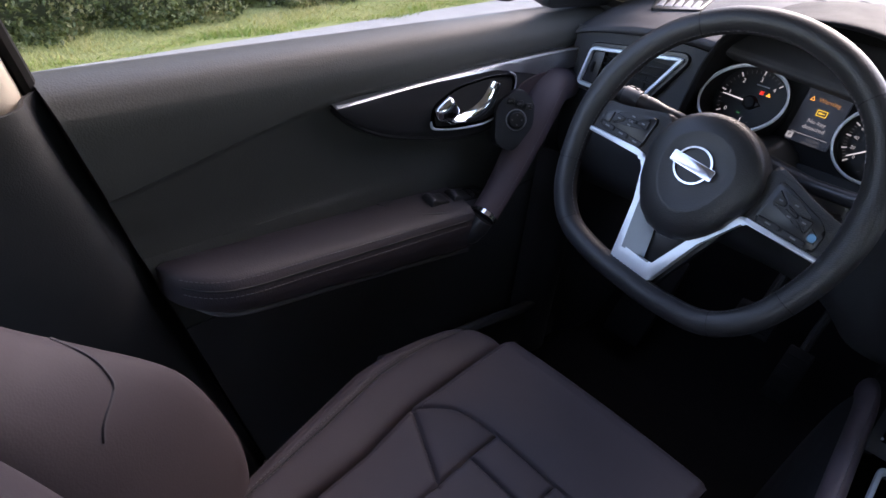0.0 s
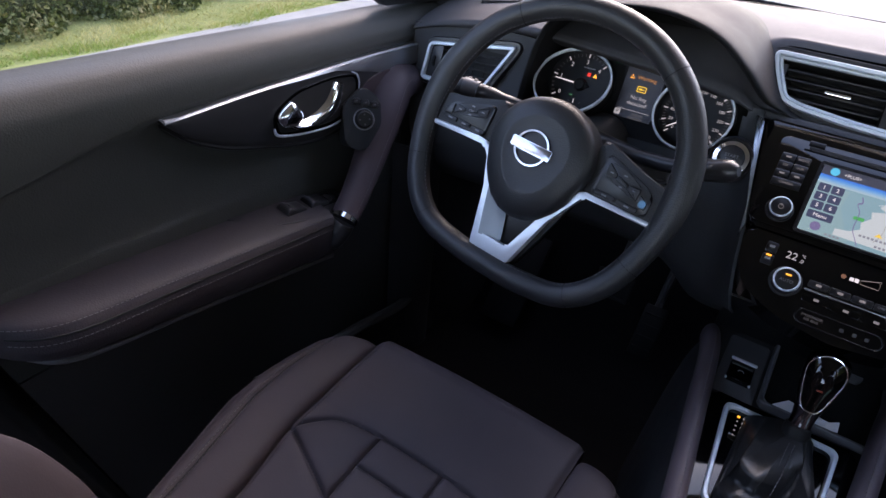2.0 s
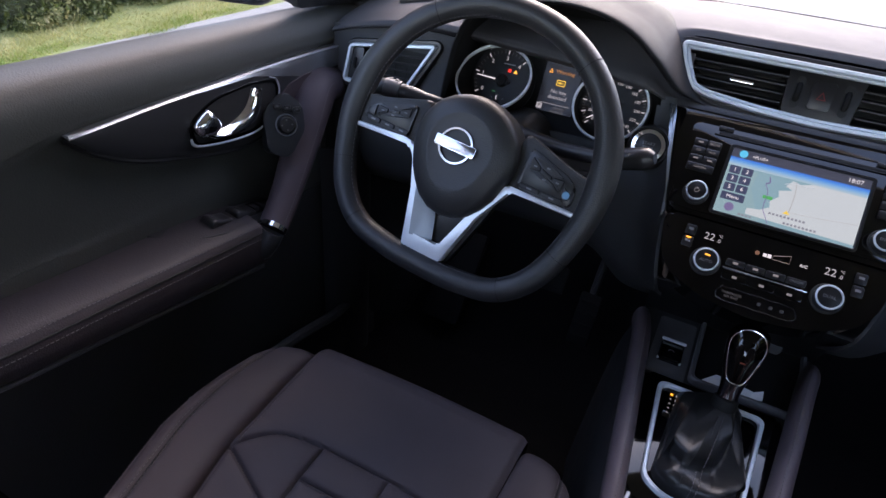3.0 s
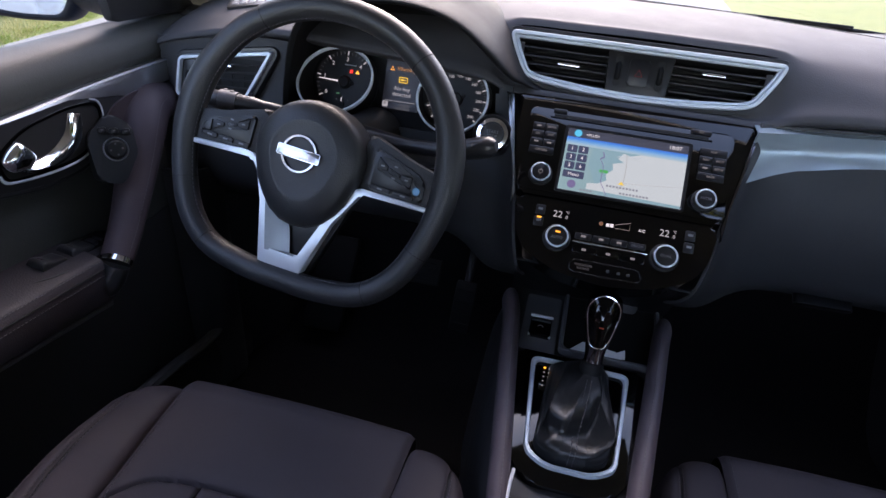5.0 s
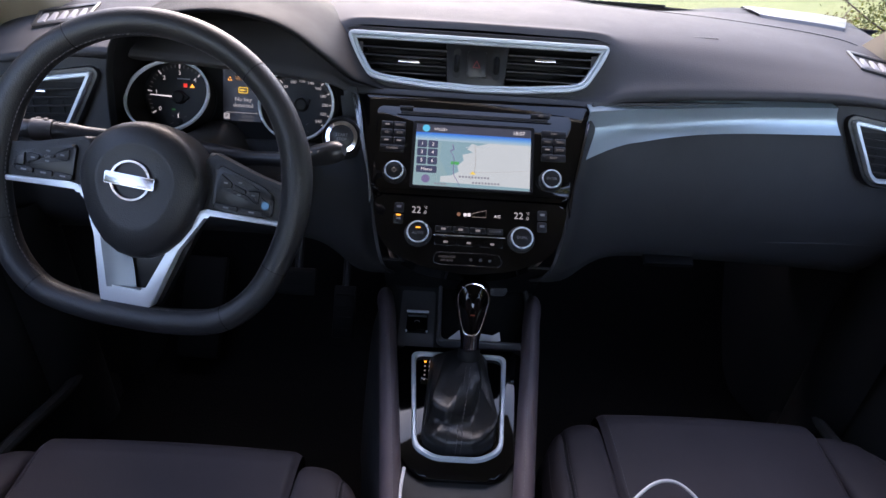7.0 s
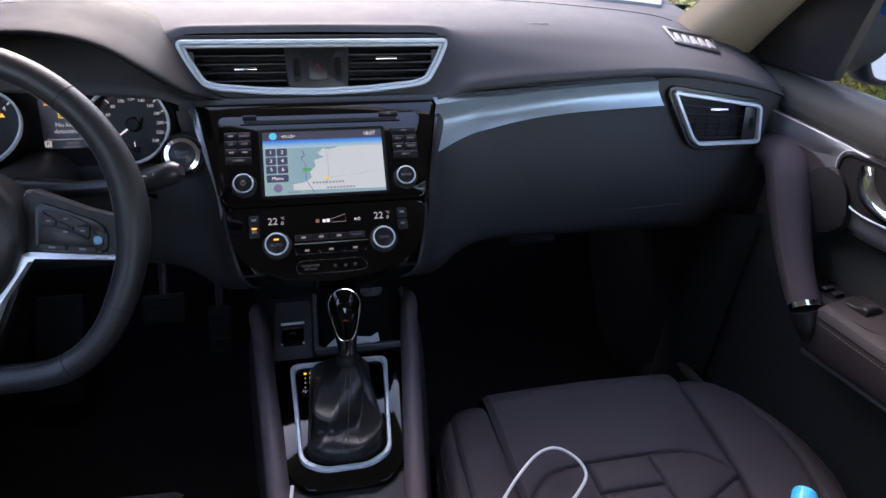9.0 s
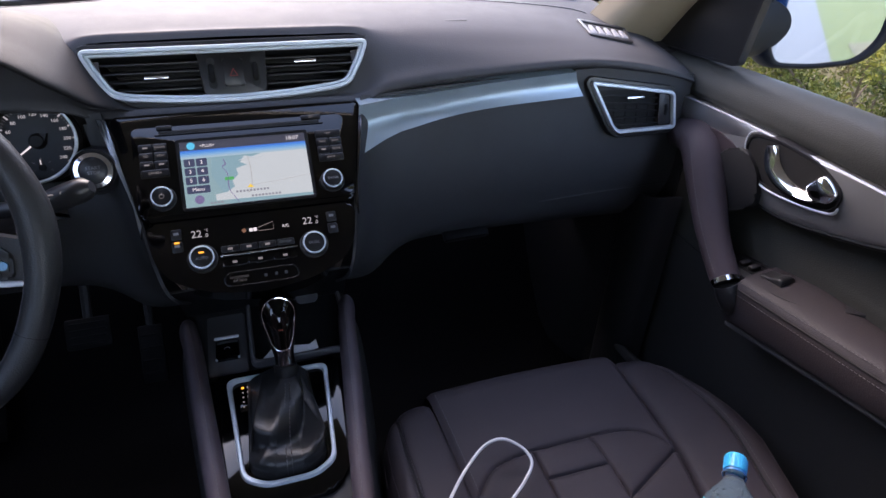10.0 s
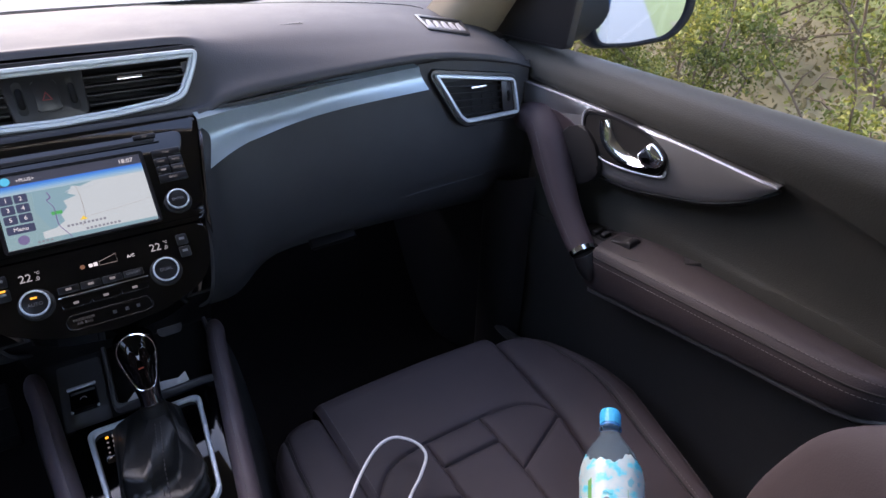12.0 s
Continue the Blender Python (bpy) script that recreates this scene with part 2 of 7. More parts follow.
BLADEMETAL = mat("brushed_grey_blade", (0.33, 0.335, 0.335), 0.40, metal=0.7, grain=0.05, grain_scale=1500, var=0.06)
DOORSOFT = mat("soft_door_plastic", (0.043, 0.0445, 0.0405), 0.56, spec=0.20, grain=0.3, grain_scale=520, cells=True, var=0.12)
EDGE = mat("satin_grey_edge", (0.42, 0.42, 0.43), 0.36, metal=0.6, var=0.05)
PADDARK = mat("dark_pad_plastic", (0.017, 0.0175, 0.019), 0.55, spec=0.3, grain=0.1, var=0.1)
LIP = mat("grey_lip_plastic", (0.085, 0.084, 0.086), 0.42, var=0.1)
DOORLOW = mat("hard_door_plastic", (0.037, 0.037, 0.037), 0.50, spec=0.32, grain=0.35, grain_scale=600, cells=True, var=0.15)


def door(side):
    mir = side < 0
    drv = side < 0
    name = "door"
    d = thing(name, (side * 0.72, 0.5, 0.0), ("driver's" if drv else "passenger's") + " dark grey car door with plum leather armrest, closed", "car door", "front doors")

    def p(n, bm, m, parent=d, label="", sharp=38, kind=""):
        return part(n, bm, m, parent, label, sharp, mir, kind)
    ys = [0.0, 0.13, 0.22, 0.31, 0.39, 0.47, 0.56, 0.65, 0.75, 0.86, 0.95]
    rear = lambda z: 0.10 + 0.23 * (0.72 - z) if z < 0.72 else 0.10
    rows = []
    for k, y in enumerate(ys):
        f = max(0.0, min(1.0, (y - 0.30) / 0.12))
        top = 0.722 - 0.025 * (y - 0.1)
        a = arm_rise(y)
        top -= 0.016
        zc = 0.634 - 0.15 * max(0.0, 0.30 - y)
        prof = [(0.795, 0.0), (0.800, 0.35), (0.793, 0.60), (0.782, top - 0.03), (0.770, top - 0.012), (0.745, top - 0.006), (0.718, top - 0.012), (0.704, top - 0.028), (0.699, top - 0.044), (0.699, zc + 0.006), (0.7025, zc - 0.001), (0.7085, zc - 0.012),
                (0.714, zc - 0.045), (0.717, 0.53), (0.713, 0.50), (0.708, 0.472 + a * 0.4), (0.705, 0.44), (0.70, 0.40), (0.70, 0.33), (0.705, 0.24), (0.70, 0.12), (0.69, 0.0), (0.69, -0.03)]
        rows.append([(x, rear(z) + (y - 0.0) / 0.95 * (0.95 - rear(z)), z) for x, z in prof])
    dg_ = loft(rows, 5, 3)
    p("panel", sheet(dg_[:, :52], caps=True), DOORSOFT)
    p("lower_panel", sheet(dg_[:, 51:], thick=0.003), DOORLOW)
    # armrest: leather pad with a rounded rear end
    adz = -0.007 if drv else 0.004
    lip_z = lambda y: 0.3665 + 0.19 * (0.60 - y) + adz * 0.6
    secs = []
    for y, w in ((0.158, 0.02), (0.160, 0.25), (0.167, 0.48), (0.180, 0.70), (0.202, 0.90), (0.24, 1.0), (0.33, 1.0), (0.43, 1.0), (0.52, 1.0), (0.60, 1.0)):
        z0 = 0.432 + arm_rise(y) + adz
        xi = 0.714 - 0.077 * w
        e = 0.012 * (1 - w) ** 2
        zt = min(0.462 + 0.10 * (0.49 - y) if drv else 0.473, z0 + 0.036 - 0.10 * max(0, y - 0.47))
        zb = lip_z(y) + 0.002
        secs.append([(0.716, y, zt - e), (0.716 - 0.026 * w, y, 0.5 * zt + 0.5 * (z0 + 0.014) + 0.004 - e), (xi + 0.018 * w, y, z0 + 0.014 - e * 0.5), (xi + 0.005 * w, y, z0 + 0.004),
                     (xi, y, z0 - 0.012), (xi + 0.001 * w, y, 0.35 * z0 + 0.65 * zb + e * 0.3), (xi + 0.009 * w, y, zb + 0.004 + e * 0.6), (0.716 - 0.026 * w, y, zb + e), (0.716, y, zb - 0.001 + e)])
    arm = p("armrest", sheet(loft(secs, 6, 3), thick=0.0), LEATHER_D, label="plum leather padded armrest")
    ag = loft(secs, 6, 3)[14:]
    p("seam", tube(ag[:, 10] + np.array((-0.0002, 0, 0.0002)), 0.0013, 6), VOID, arm)
    p("stitching", stitches(ag[:, 8] + np.array((-0.0006, 0, 0.0016))), THREAD, arm, kind="stuff")
    p("stitching", stitches(ag[:, 11] + np.array((-0.0009, 0, -0.0015))), THREAD, arm, kind="stuff")
    under = crs([(0.650 + (0.03 if y < 0.2 else 0), y, lip_z(y)) for y in (0.185, 0.22, 0.35, 0.45, 0.60)], 6)
    p("lower_lip", tube(under, 0.0042, 8), LIP)
    # silver-edged blade trim behind the inside handle
    lower = [(0.90, 0.590), (0.80, 0.592), (0.74, 0.575), (0.70, 0.545), (0.66, 0.532), (0.60, 0.536), (0.536, 0.552), (0.47, 0.572), (0.42, 0.598), (0.388, 0.626)]
    upper = [(0.388, 0.630), (0.50, 0.6335), (0.60, 0.634), (0.70, 0.634), (0.80, 0.632), (0.90, 0.628)]
    lo, up_ = crs(lower[::-1], 4), crs(upper, 8)
    ou = np.vstack([lo, up_[::-1]])
    DM = axes((0.7085, 0, 0), (0, -1, 0), (0, 0, 1))
    nb_ = 40
    ra = np.array([(np.interp(k, np.linspace(0, nb_, len(up_)), up_[:, 0]), np.interp(k, np.linspace(0, nb_, len(up_)), up_[:, 1])) for k in range(nb_ + 1)])
    rb = np.array([(np.interp(k, np.linspace(0, nb_, len(lo)), lo[:, 0]), np.interp(k, np.linspace(0, nb_, len(lo)), lo[:, 1])) for k in range(nb_ + 1)])
    wide = np.interp(ra[:, 0], [0.388, 0.42, 0.55, 0.66, 0.72, 0.80, 0.90], [0.0012, 0.0016, 0.0022, 0.0060, 0.0190, 0.0320, 0.0360])
    depth_ = np.abs(rb[:, 1] - ra[:, 1])
    wide = np.minimum(wide, depth_ * 0.8 + 0.0005) / np.maximum(depth_, 0.001)
    face = [np.c_[np.full(nb_ + 1, bx), ra + (rb - ra) * (wide + (1 - wide) * bf)[:, None]] for bx, bf in ((0.6900, 0.0), (0.6896, 0.06), (0.6896, 0.35), (0.6905, 0.65), (0.693, 0.86), (0.6955, 0.955), (0.699, 1.0), (0.716, 1.0))]
    # one metal in both doors; the driver's dark reflection is put into its colour
    blade = p("blade_trim", sheet(np.array(face)), SATIN if drv else BLADEMETAL)
    strip = [np.c_[np.full(nb_ + 1, bx), ra + (rb - ra) * (wide * bf)[:, None]] for bx, bf in ((0.716, 0.0), (0.6935, 0.0), (0.6918, 0.10), (0.6906, 0.5), (0.6896, 0.96), (0.6902, 1.0))]
    p("blade_band", sheet(np.array(strip)), GUNMETAL, blade, "satin silver band along the blade")
    p("blade_lip", tube(np.c_[np.full(len(lo), 0.6995), lo[:, 0], lo[:, 1] - 0.001], 0.0036, 8), KEY, blade)
    p("blade_edge", sheet(np.stack([np.c_[np.full(len(up_), 0.6917), up_[:, 0], up_[:, 1] + 0.000], np.c_[np.full(len(up_), 0.6895), up_[:, 0], up_[:, 1] - 0.0011 * np.clip((up_[:, 0] - 0.385) * 40, 0.2, 1)],
                                np.c_[np.full(len(up_), 0.6917), up_[:, 0], up_[:, 1] - 0.0023 * np.clip((up_[:, 0] - 0.385) * 40, 0.2, 1)]]), thick=0.003), EDGE, blade)
    # inside handle: dark cup, chrome rim and lever
    hdz = -0.006 if drv else 0.007
    cup = [(y, z + hdz) for y, z in rounded([(0.540, 0.571), (0.60, 0.560), (0.66, 0.556), (0.704, 0.580), (0.708, 0.620), (0.655, 0.630), (0.580, 0.626), (0.536, 0.605)], 0.024, 6)]
    cup_in = [(0.625 + (y - 0.625) * 0.93, 0.594 + hdz + (z - 0.594 - hdz) * 0.86) for y, z in cup]
    h = p("handle", band([(-y, z) for y, z in cup][::-1], [(-y, z) for y, z in cup_in][::-1], 0.021, DM), GLOSS if drv else SATIN, label="chrome door opener in a dark cup")
    p("cup", prism([(-y, z) for y, z in cup_in][::-1], 0.0197, DM), VOID, h)
    rim = crs([(0.6885, y, z + hdz) for y, z in ((0.538, 0.584), (0.546, 0.572), (0.60, 0.5605), (0.655, 0.5575), (0.690, 0.573), (0.7055, 0.598), (0.704, 0.618), (0.690, 0.6265))], 5)
    p("rim", tube(rim, np.interp(np.linspace(0, 1, len(rim)), [0, 0.1, 0.6, 0.8, 1], [0.0012, 0.0021, 0.0021, 0.0017, 0.0008]), 8), SILVER, h)
    li = crs([(0.651, 0.621), (0.645, 0.609), (0.635, 0.597), (0.618, 0.588), (0.599, 0.584), (0.580, 0.586), (0.562, 0.592)], 5)
    lo2 = crs([(0.6655, 0.617), (0.664, 0.600), (0.655, 0.582), (0.634, 0.570), (0.602, 0.567), (0.572, 0.573), (0.550, 0.587)], 5)
    lrow = [np.c_[np.full(len(li), bx), li + (lo2 - li) * bf + np.array((0, hdz))] for bx, bf in ((0.694, 0.0), (0.690, 0.0), (0.6865, 0.12), (0.682, 0.38), (0.6795, 0.65), (0.680, 0.82), (0.684, 0.96), (0.692, 1.0))]
    p("lever", sheet(np.array(lrow)), CHROME, h)
    tab = rounded([(0.541, 0.600), (0.547, 0.584), (0.574, 0.577), (0.588, 0.590), (0.580, 0.603), (0.569, 0.617), (0.552, 0.610)], 0.008, 4)
    trow = [[(0.686 - bx, 0.564 + (y - 0.564) * k, 0.597 + hdz + (z - 0.597) * k) for y, z in tab] for k, bx in ((1.0, -0.008), (1.0, 0.0), (0.95, 0.004), (0.8, 0.007), (0.5, 0.0095), (0.2, 0.0105), (0.02, 0.0106))]
    p("lever_end", sheet(np.array(trow), closed=True), CHROME, h)
    # pull grip
    gp = crs([(0.712, 0.868, 0.562), (0.704, 0.825, 0.574), (0.693, 0.790, 0.576), (0.679, 0.763, 0.562), (0.665, 0.727, 0.525), (0.655, 0.690, 0.488), (0.647, 0.653, 0.456 + adz * 0.6), (0.640, 0.619, 0.433 + adz)], 6)
    gr = np.interp(np.linspace(0, 1, len(gp)), [0, 0.14, 0.28, 0.42, 0.6, 0.8, 1], [0.036, 0.042, 0.042, 0.036, 0.028, 0.0235, 0.0215])
    hull = tube(gp, list(gr), 18, flat=0.72)
    skin = BVHTree.FromBMesh(hull)
    seam = [skin.ray_cast(V(q_), V((-0.79, 0.05, 0.27)))[0] or V(q_) for q_ in gp[10:]]
    g = p("pull_grip", hull, GRIPHIDE, label="plum leather pull grip with chrome foot")
    p("stitching", stitches(np.array([tuple(q_) for q_ in seam])), THREAD, g, kind="stuff")
    p("foot", tube([(0.6400, 0.6195, 0.4333 + adz), (0.6392, 0.6130, 0.4295 + adz)], 0.0226, 18, flat=0.74), CHROME, g)
    p("bracket", tube([(0.6390, 0.6132, 0.4297 + adz), (0.642, 0.606, 0.416 + adz), (0.648, 0.601, 0.403 + adz), (0.660, 0.597, 0.392 + adz)], [0.0222, 0.0222, 0.021, 0.018], 16, flat=0.8), SATIN, g)
    base = rounded([(0.845, 0.575), (0.815, 0.598), (0.770, 0.607), (0.720, 0.598), (0.695, 0.570), (0.700, 0.520), (0.740, 0.500), (0.83, 0.545)], 0.02, 5)
    p("grip_base", prism([(-y, z) for y, z in base][::-1], 0.0215, DM, 0.008, 4), GRIPHIDE, g)
    # switch panel in front of the armrest
    sw = rounded([(0.452, 0.712), (0.500, 0.668), (0.535, 0.655), (0.60, 0.655), (0.665, 0.672), (0.665, 0.712)], 0.014)
    SM = axes((0.678, 0.56, 0.4500 + adz), (1, 0, 0.13), (0, 1, -0.17))
    s = p("switch_panel", prism([(x - 0.678, y - 0.56) for y, x in sw][::-1], 0.004, SM, 0.002, base=-0.012), SATIN)
    well = rounded([(0.528, 0.700), (0.535, 0.668), (0.645, 0.672), (0.650, 0.700)], 0.010)
    p("switch_well", prism([(x - 0.678, y - 0.56) for y, x in well][::-1], 0.0044, SM, 0.0004, base=0.002), MATTBLACK, s)
    for y, x in ([(0.553, 0.684), (0.599, 0.684)] if drv else [(0.573, 0.684)]):
        km = SM @ Matrix.Translation((x - 0.678, y - 0.56, 0.005))
        body = loft([[(u * 1.0, v, h) for u, h in ((-0.0125, 0.0), (-0.0115, hh * 0.8), (-0.006, hh), (0.006, hh), (0.0115, hh * 0.8), (0.0125, 0.0))] for v, hh in ((-0.0190, 0.001), (-0.0180, 0.0095), (-0.0120, 0.0115), (0.0, 0.0075), (0.0120, 0.0060), (0.0180, 0.0050), (0.0190, 0.001))], 3, 3)
        b_ = sheet(body)
        b_.transform(km)
        p("window_switch", b_, SATIN, s)
        p("switch_mark", box(0.008, 0.0016, 0.0005, km @ Matrix.Translation((0, -0.0105, 0.0119))), THREAD, s)
    for y in ((0.626, 0.642) if drv else (0.615, 0.633)):
        p("lock_switch", box(0.016, 0.011, 0.008, SM @ Matrix.Translation((0.006, y - 0.56, 0.0065)), 0.0025), SATIN, s)
    # pad beside the grip
    nz_ = V((-0.75, -0.55, 0.36)).normalized()
    nx_ = V((0, 0, 1)).cross(nz_).normalized()
    KM = axes((0.655, 0.680, 0.560), nx_, nz_.cross(nx_))
    pad = rounded([(-0.0045, 0.052), (-0.030, 0.030), (-0.029, -0.010), (0.002, -0.052), (0.034, -0.040), (0.034, 0.024)], 0.010)
    if not drv:
        cheek = rounded([(0.752, 0.555), (0.740, 0.588), (0.700, 0.605), (0.668, 0.583), (0.653, 0.550), (0.659, 0.527), (0.700, 0.502), (0.730, 0.518)], 0.012, 4)
        p("grip_pad", prism([(-y, z) for y, z in cheek][::-1], 0.0255, DM, 0.004, 3), PADDARK, g)
    else:
        w = p("grip_pad", prism([(0.90 * x, 0.92 * y) for x, y in pad], -0.002, KM, 0.003, 3, base=-0.045), PADDARK)
        p("joystick_ring", lathe([(0.0140, -0.002), (0.0150, -0.0004), (0.0160, -0.002)], 28, KM), PRINT, w)
        p("mirror_joystick", lathe([(0, 0.0035), (0.0105, 0.0035), (0.0130, 0.001), (0.0135, -0.002)], 28, KM), KEY, w)
        for k in range(4):
            p("joystick_mark", box(0.0022, 0.0022, 0.0005, KM @ Matrix.Translation((0.0072 * math.cos(k * 1.571), 0.0072 * math.sin(k * 1.571), 0.0037))), THREAD, w)
        for k in range(3):
            p("mirror_switch", box(0.0105, 0.0085, 0.006, KM @ Matrix.Translation((0.010 - 0.0135 * k, 0.0270 - 0.0035 * k, 0.0)), 0.002), KEY, w)
            p("switch_mark", box(0.0030, 0.0016, 0.0004, KM @ Matrix.Translation((0.010 - 0.0135 * k, 0.0275 - 0.0035 * k, 0.0032))), THREAD, w)
    # map pocket lip at the foot of the door
    p("pocket_lip", tube(crs([(0.675, 0.45, 0.185), (0.668, 0.55, 0.165), (0.662, 0.68, 0.15), (0.66, 0.80, 0.125), (0.67, 0.88, 0.12)], 5), 0.010, 8), LIP)
    p("pocket_wall", sheet(loft([[(0.672, y, z0), (0.664, y, z0 - 0.06), (0.67, y, -0.02)] for y, z0 in ((0.45, 0.18), (0.62, 0.155), (0.80, 0.12), (0.90, 0.115))], 4, 4), thick=0.006), HARD)
    # sail panel at the mirror and window frame
    sail = [(1.06, 0.670), (0.800, 0.690), (0.770, 0.88), (0.80, 0.90), (1.0, 0.76)]
    p("sail_panel", prism([(-y, z) for y, z in rounded(sail, 0.01)][::-1], 0.014, axes((0.735, 0, 0.0), (0, -1, 0), (0, 0, 1)), 0.004), SATIN)
    p("window_seal", tube([(0.768, y, 0.684 - 0.025 * (y - 0.1)) for y in (0.11, 0.3, 0.6, 0.86)], 0.006, 8), RUBBER)
    p("window_frame", tube(crs([(0.745, 0.98, 0.70), (0.735, 0.90, 0.80), (0.69, 0.72, 0.97), (0.63, 0.45, 1.10), (0.60, 0.10, 1.15), (0.60, -0.02, 1.15)], 5), 0.018, 10), SATIN)
    p("window_glass", sheet(loft([[(0.768, y, 0.675), (0.74, y, 0.85), (0.69, y - 0.0, min(1.12, zt)), ] for y, zt in ((-0.03, 1.12), (0.4, 1.10), (0.62, 1.0), (0.80, 0.90), (0.86, 0.86))], 4, 4), thick=0.003), GLASS)
    return d


GLASS = bpy.data.materials.new("clear_glass")
GLASS.use_nodes = True
_g = GLASS.node_tree
_g.nodes.remove(_g.nodes["Principled BSDF"])
_mix, _tr, _gl, _fr = (_g.nodes.new("ShaderNode" + k) for k in ("MixShader", "BsdfTransparent", "BsdfGlossy", "LayerWeight"))
_gl.inputs["Roughness"].default_value = 0.02
_tr.inputs[0].default_value = (0.93, 0.95, 0.94, 1)
_fr.inputs[0].default_value = 0.5
_pw, _ma = _g.nodes.new("ShaderNodeMath"), _g.nodes.new("ShaderNodeMath")
_pw.operation, _ma.operation = "POWER", "MULTIPLY_ADD"
_pw.inputs[1].default_value = 5.0
_ma.inputs[1].default_value, _ma.inputs[2].default_value = 0.6, 0.015
for a, c in ((_fr.outputs["Facing"], _pw.inputs[0]), (_pw.outputs[0], _ma.inputs[0]), (_ma.outputs[0], _mix.inputs[0]), (_tr.outputs[0], _mix.inputs[1]), (_gl.outputs[0], _mix.inputs[2]), (_mix.outputs[0], _g.nodes["Material Output"].inputs[0])):
    _g.links.new(a, c)
door(1)
door(-1)


# ---- dashboard ----
dash = thing("dashboard", (0, 1.0, 0.5), "dark grey soft-touch dashboard with silver trim strip", "dashboard")
PAD = [  # x, then (y, z) from the windscreen down over the nose of the pad
    (0.00, [(1.34, 0.705), (1.20, 0.735), (1.05, 0.742), (0.965, 0.738), (0.943, 0.730), (0.912, 0.656), (0.898, 0.653), (0.893, 0.645), (0.93, 0.638)]),
    (0.10, [(1.34, 0.705), (1.20, 0.735), (1.05, 0.742), (0.965, 0.738), (0.942, 0.729), (0.911, 0.657), (0.897, 0.654), (0.892, 0.646), (0.93, 0.639)]),
    (0.17, [(1.34, 0.705), (1.19, 0.735), (1.05, 0.741), (0.962, 0.737), (0.940, 0.728), (0.908, 0.662), (0.894, 0.656), (0.889, 0.648), (0.93, 0.642)]),
    (0.215, [(1.33, 0.705), (1.18, 0.733), (1.05, 0.738), (0.965, 0.732), (0.930, 0.718), (0.900, 0.686), (0.884, 0.673), (0.886, 0.661), (0.93, 0.645)]),
    (0.35, [(1.32, 0.705), (1.16, 0.730), (1.04, 0.734), (0.96, 0.726), (0.915, 0.7085), (0.888, 0.6935), (0.8765, 0.6845), (0.8785, 0.675), (0.93, 0.656)]),
    (0.50, [(1.31, 0.722), (1.14, 0.7265), (1.02, 0.724), (0.95, 0.716), (0.905, 0.7065), (0.875, 0.6985), (0.863, 0.694), (0.866, 0.684), (0.92, 0.664)]),
    (0.60, [(1.285, 0.7235), (1.12, 0.7225), (1.00, 0.710), (0.94, 0.704), (0.895, 0.6965), (0.868, 0.6885), (0.857, 0.684), (0.860, 0.674), (0.91, 0.660)]),
    (0.67, [(1.26, 0.7225), (1.09, 0.7135), (0.98, 0.697), (0.93, 0.691), (0.888, 0.682), (0.864, 0.672), (0.854, 0.666), (0.858, 0.660), (0.90, 0.655)]),
    (0.70, [(1.25, 0.718), (1.05, 0.6985), (0.96, 0.682), (0.92, 0.676), (0.885, 0.668), (0.864, 0.660), (0.856, 0.655), (0.859, 0.650), (0.90, 0.646)]),
]
full = [(-x, p) for x, p in PAD[:0:-1]] + PAD
g = PADGRID = loft([[(x, y, z) for y, z in p] for x, p in full], 6, 6)
keep = np.ones((g.shape[0] - 1, g.shape[1] - 1), bool)
for i in range(keep.shape[0]):
    for j in range(24, 30):
        c = g[i:i + 2, j:j + 2].reshape(4, 3).mean(0)
        if abs(c[0]) < 0.172 - 0.034 * (j - 24) / 6 and 24 <= j < 30:
            keep[i, j] = False
bm = bmesh.new()
vs = [[bm.verts.new(q) for q in row] for row in g]
for i in range(keep.shape[0]):
    for j in range(keep.shape[1]):
        if keep[i, j]:
            bm.faces.new((vs[i][j], vs[i][j + 1], vs[i + 1][j + 1], vs[i + 1][j]))
bmesh.ops.recalc_face_normals(bm, faces=bm.faces)
part("upper_pad", bm, PADTOP, dash)

LEVELS = [0.660, 0.63, 0.59, 0.55, 0.51, 0.47, 0.42, 0.37, 0.335]
TOPS = [0.655, 0.655, 0.660, 0.671, 0.678, 0.664]
LOWER = [
    ([0.163, 0.156, 0.144, 0.131, 0.122, 0.112, 0.104, 0.090, 0.07], [0.888, 0.862, 0.825, 0.788, 0.752, 0.740, 0.790, 0.87, 0.92]),
    ([0.188, 0.184, 0.176, 0.168, 0.162, 0.158, 0.158, 0.162, 0.168], [0.893, 0.886, 0.866, 0.846, 0.828, 0.820, 0.83, 0.87, 0.92]),
    ([0.25] * 9, [0.893, 0.890, 0.884, 0.874, 0.868, 0.870, 0.888, 0.95, 1.04]),
    ([0.40] * 9, [0.885, 0.883, 0.876, 0.868, 0.864, 0.870, 0.892, 0.96, 1.06]),
    ([0.55] * 9, [0.875, 0.873, 0.867, 0.860, 0.857, 0.864, 0.888, 0.955, 1.06]),
    ([0.70] * 9, [0.864, 0.862, 0.857, 0.852, 0.850, 0.857, 0.882, 0.945, 1.05]),
]
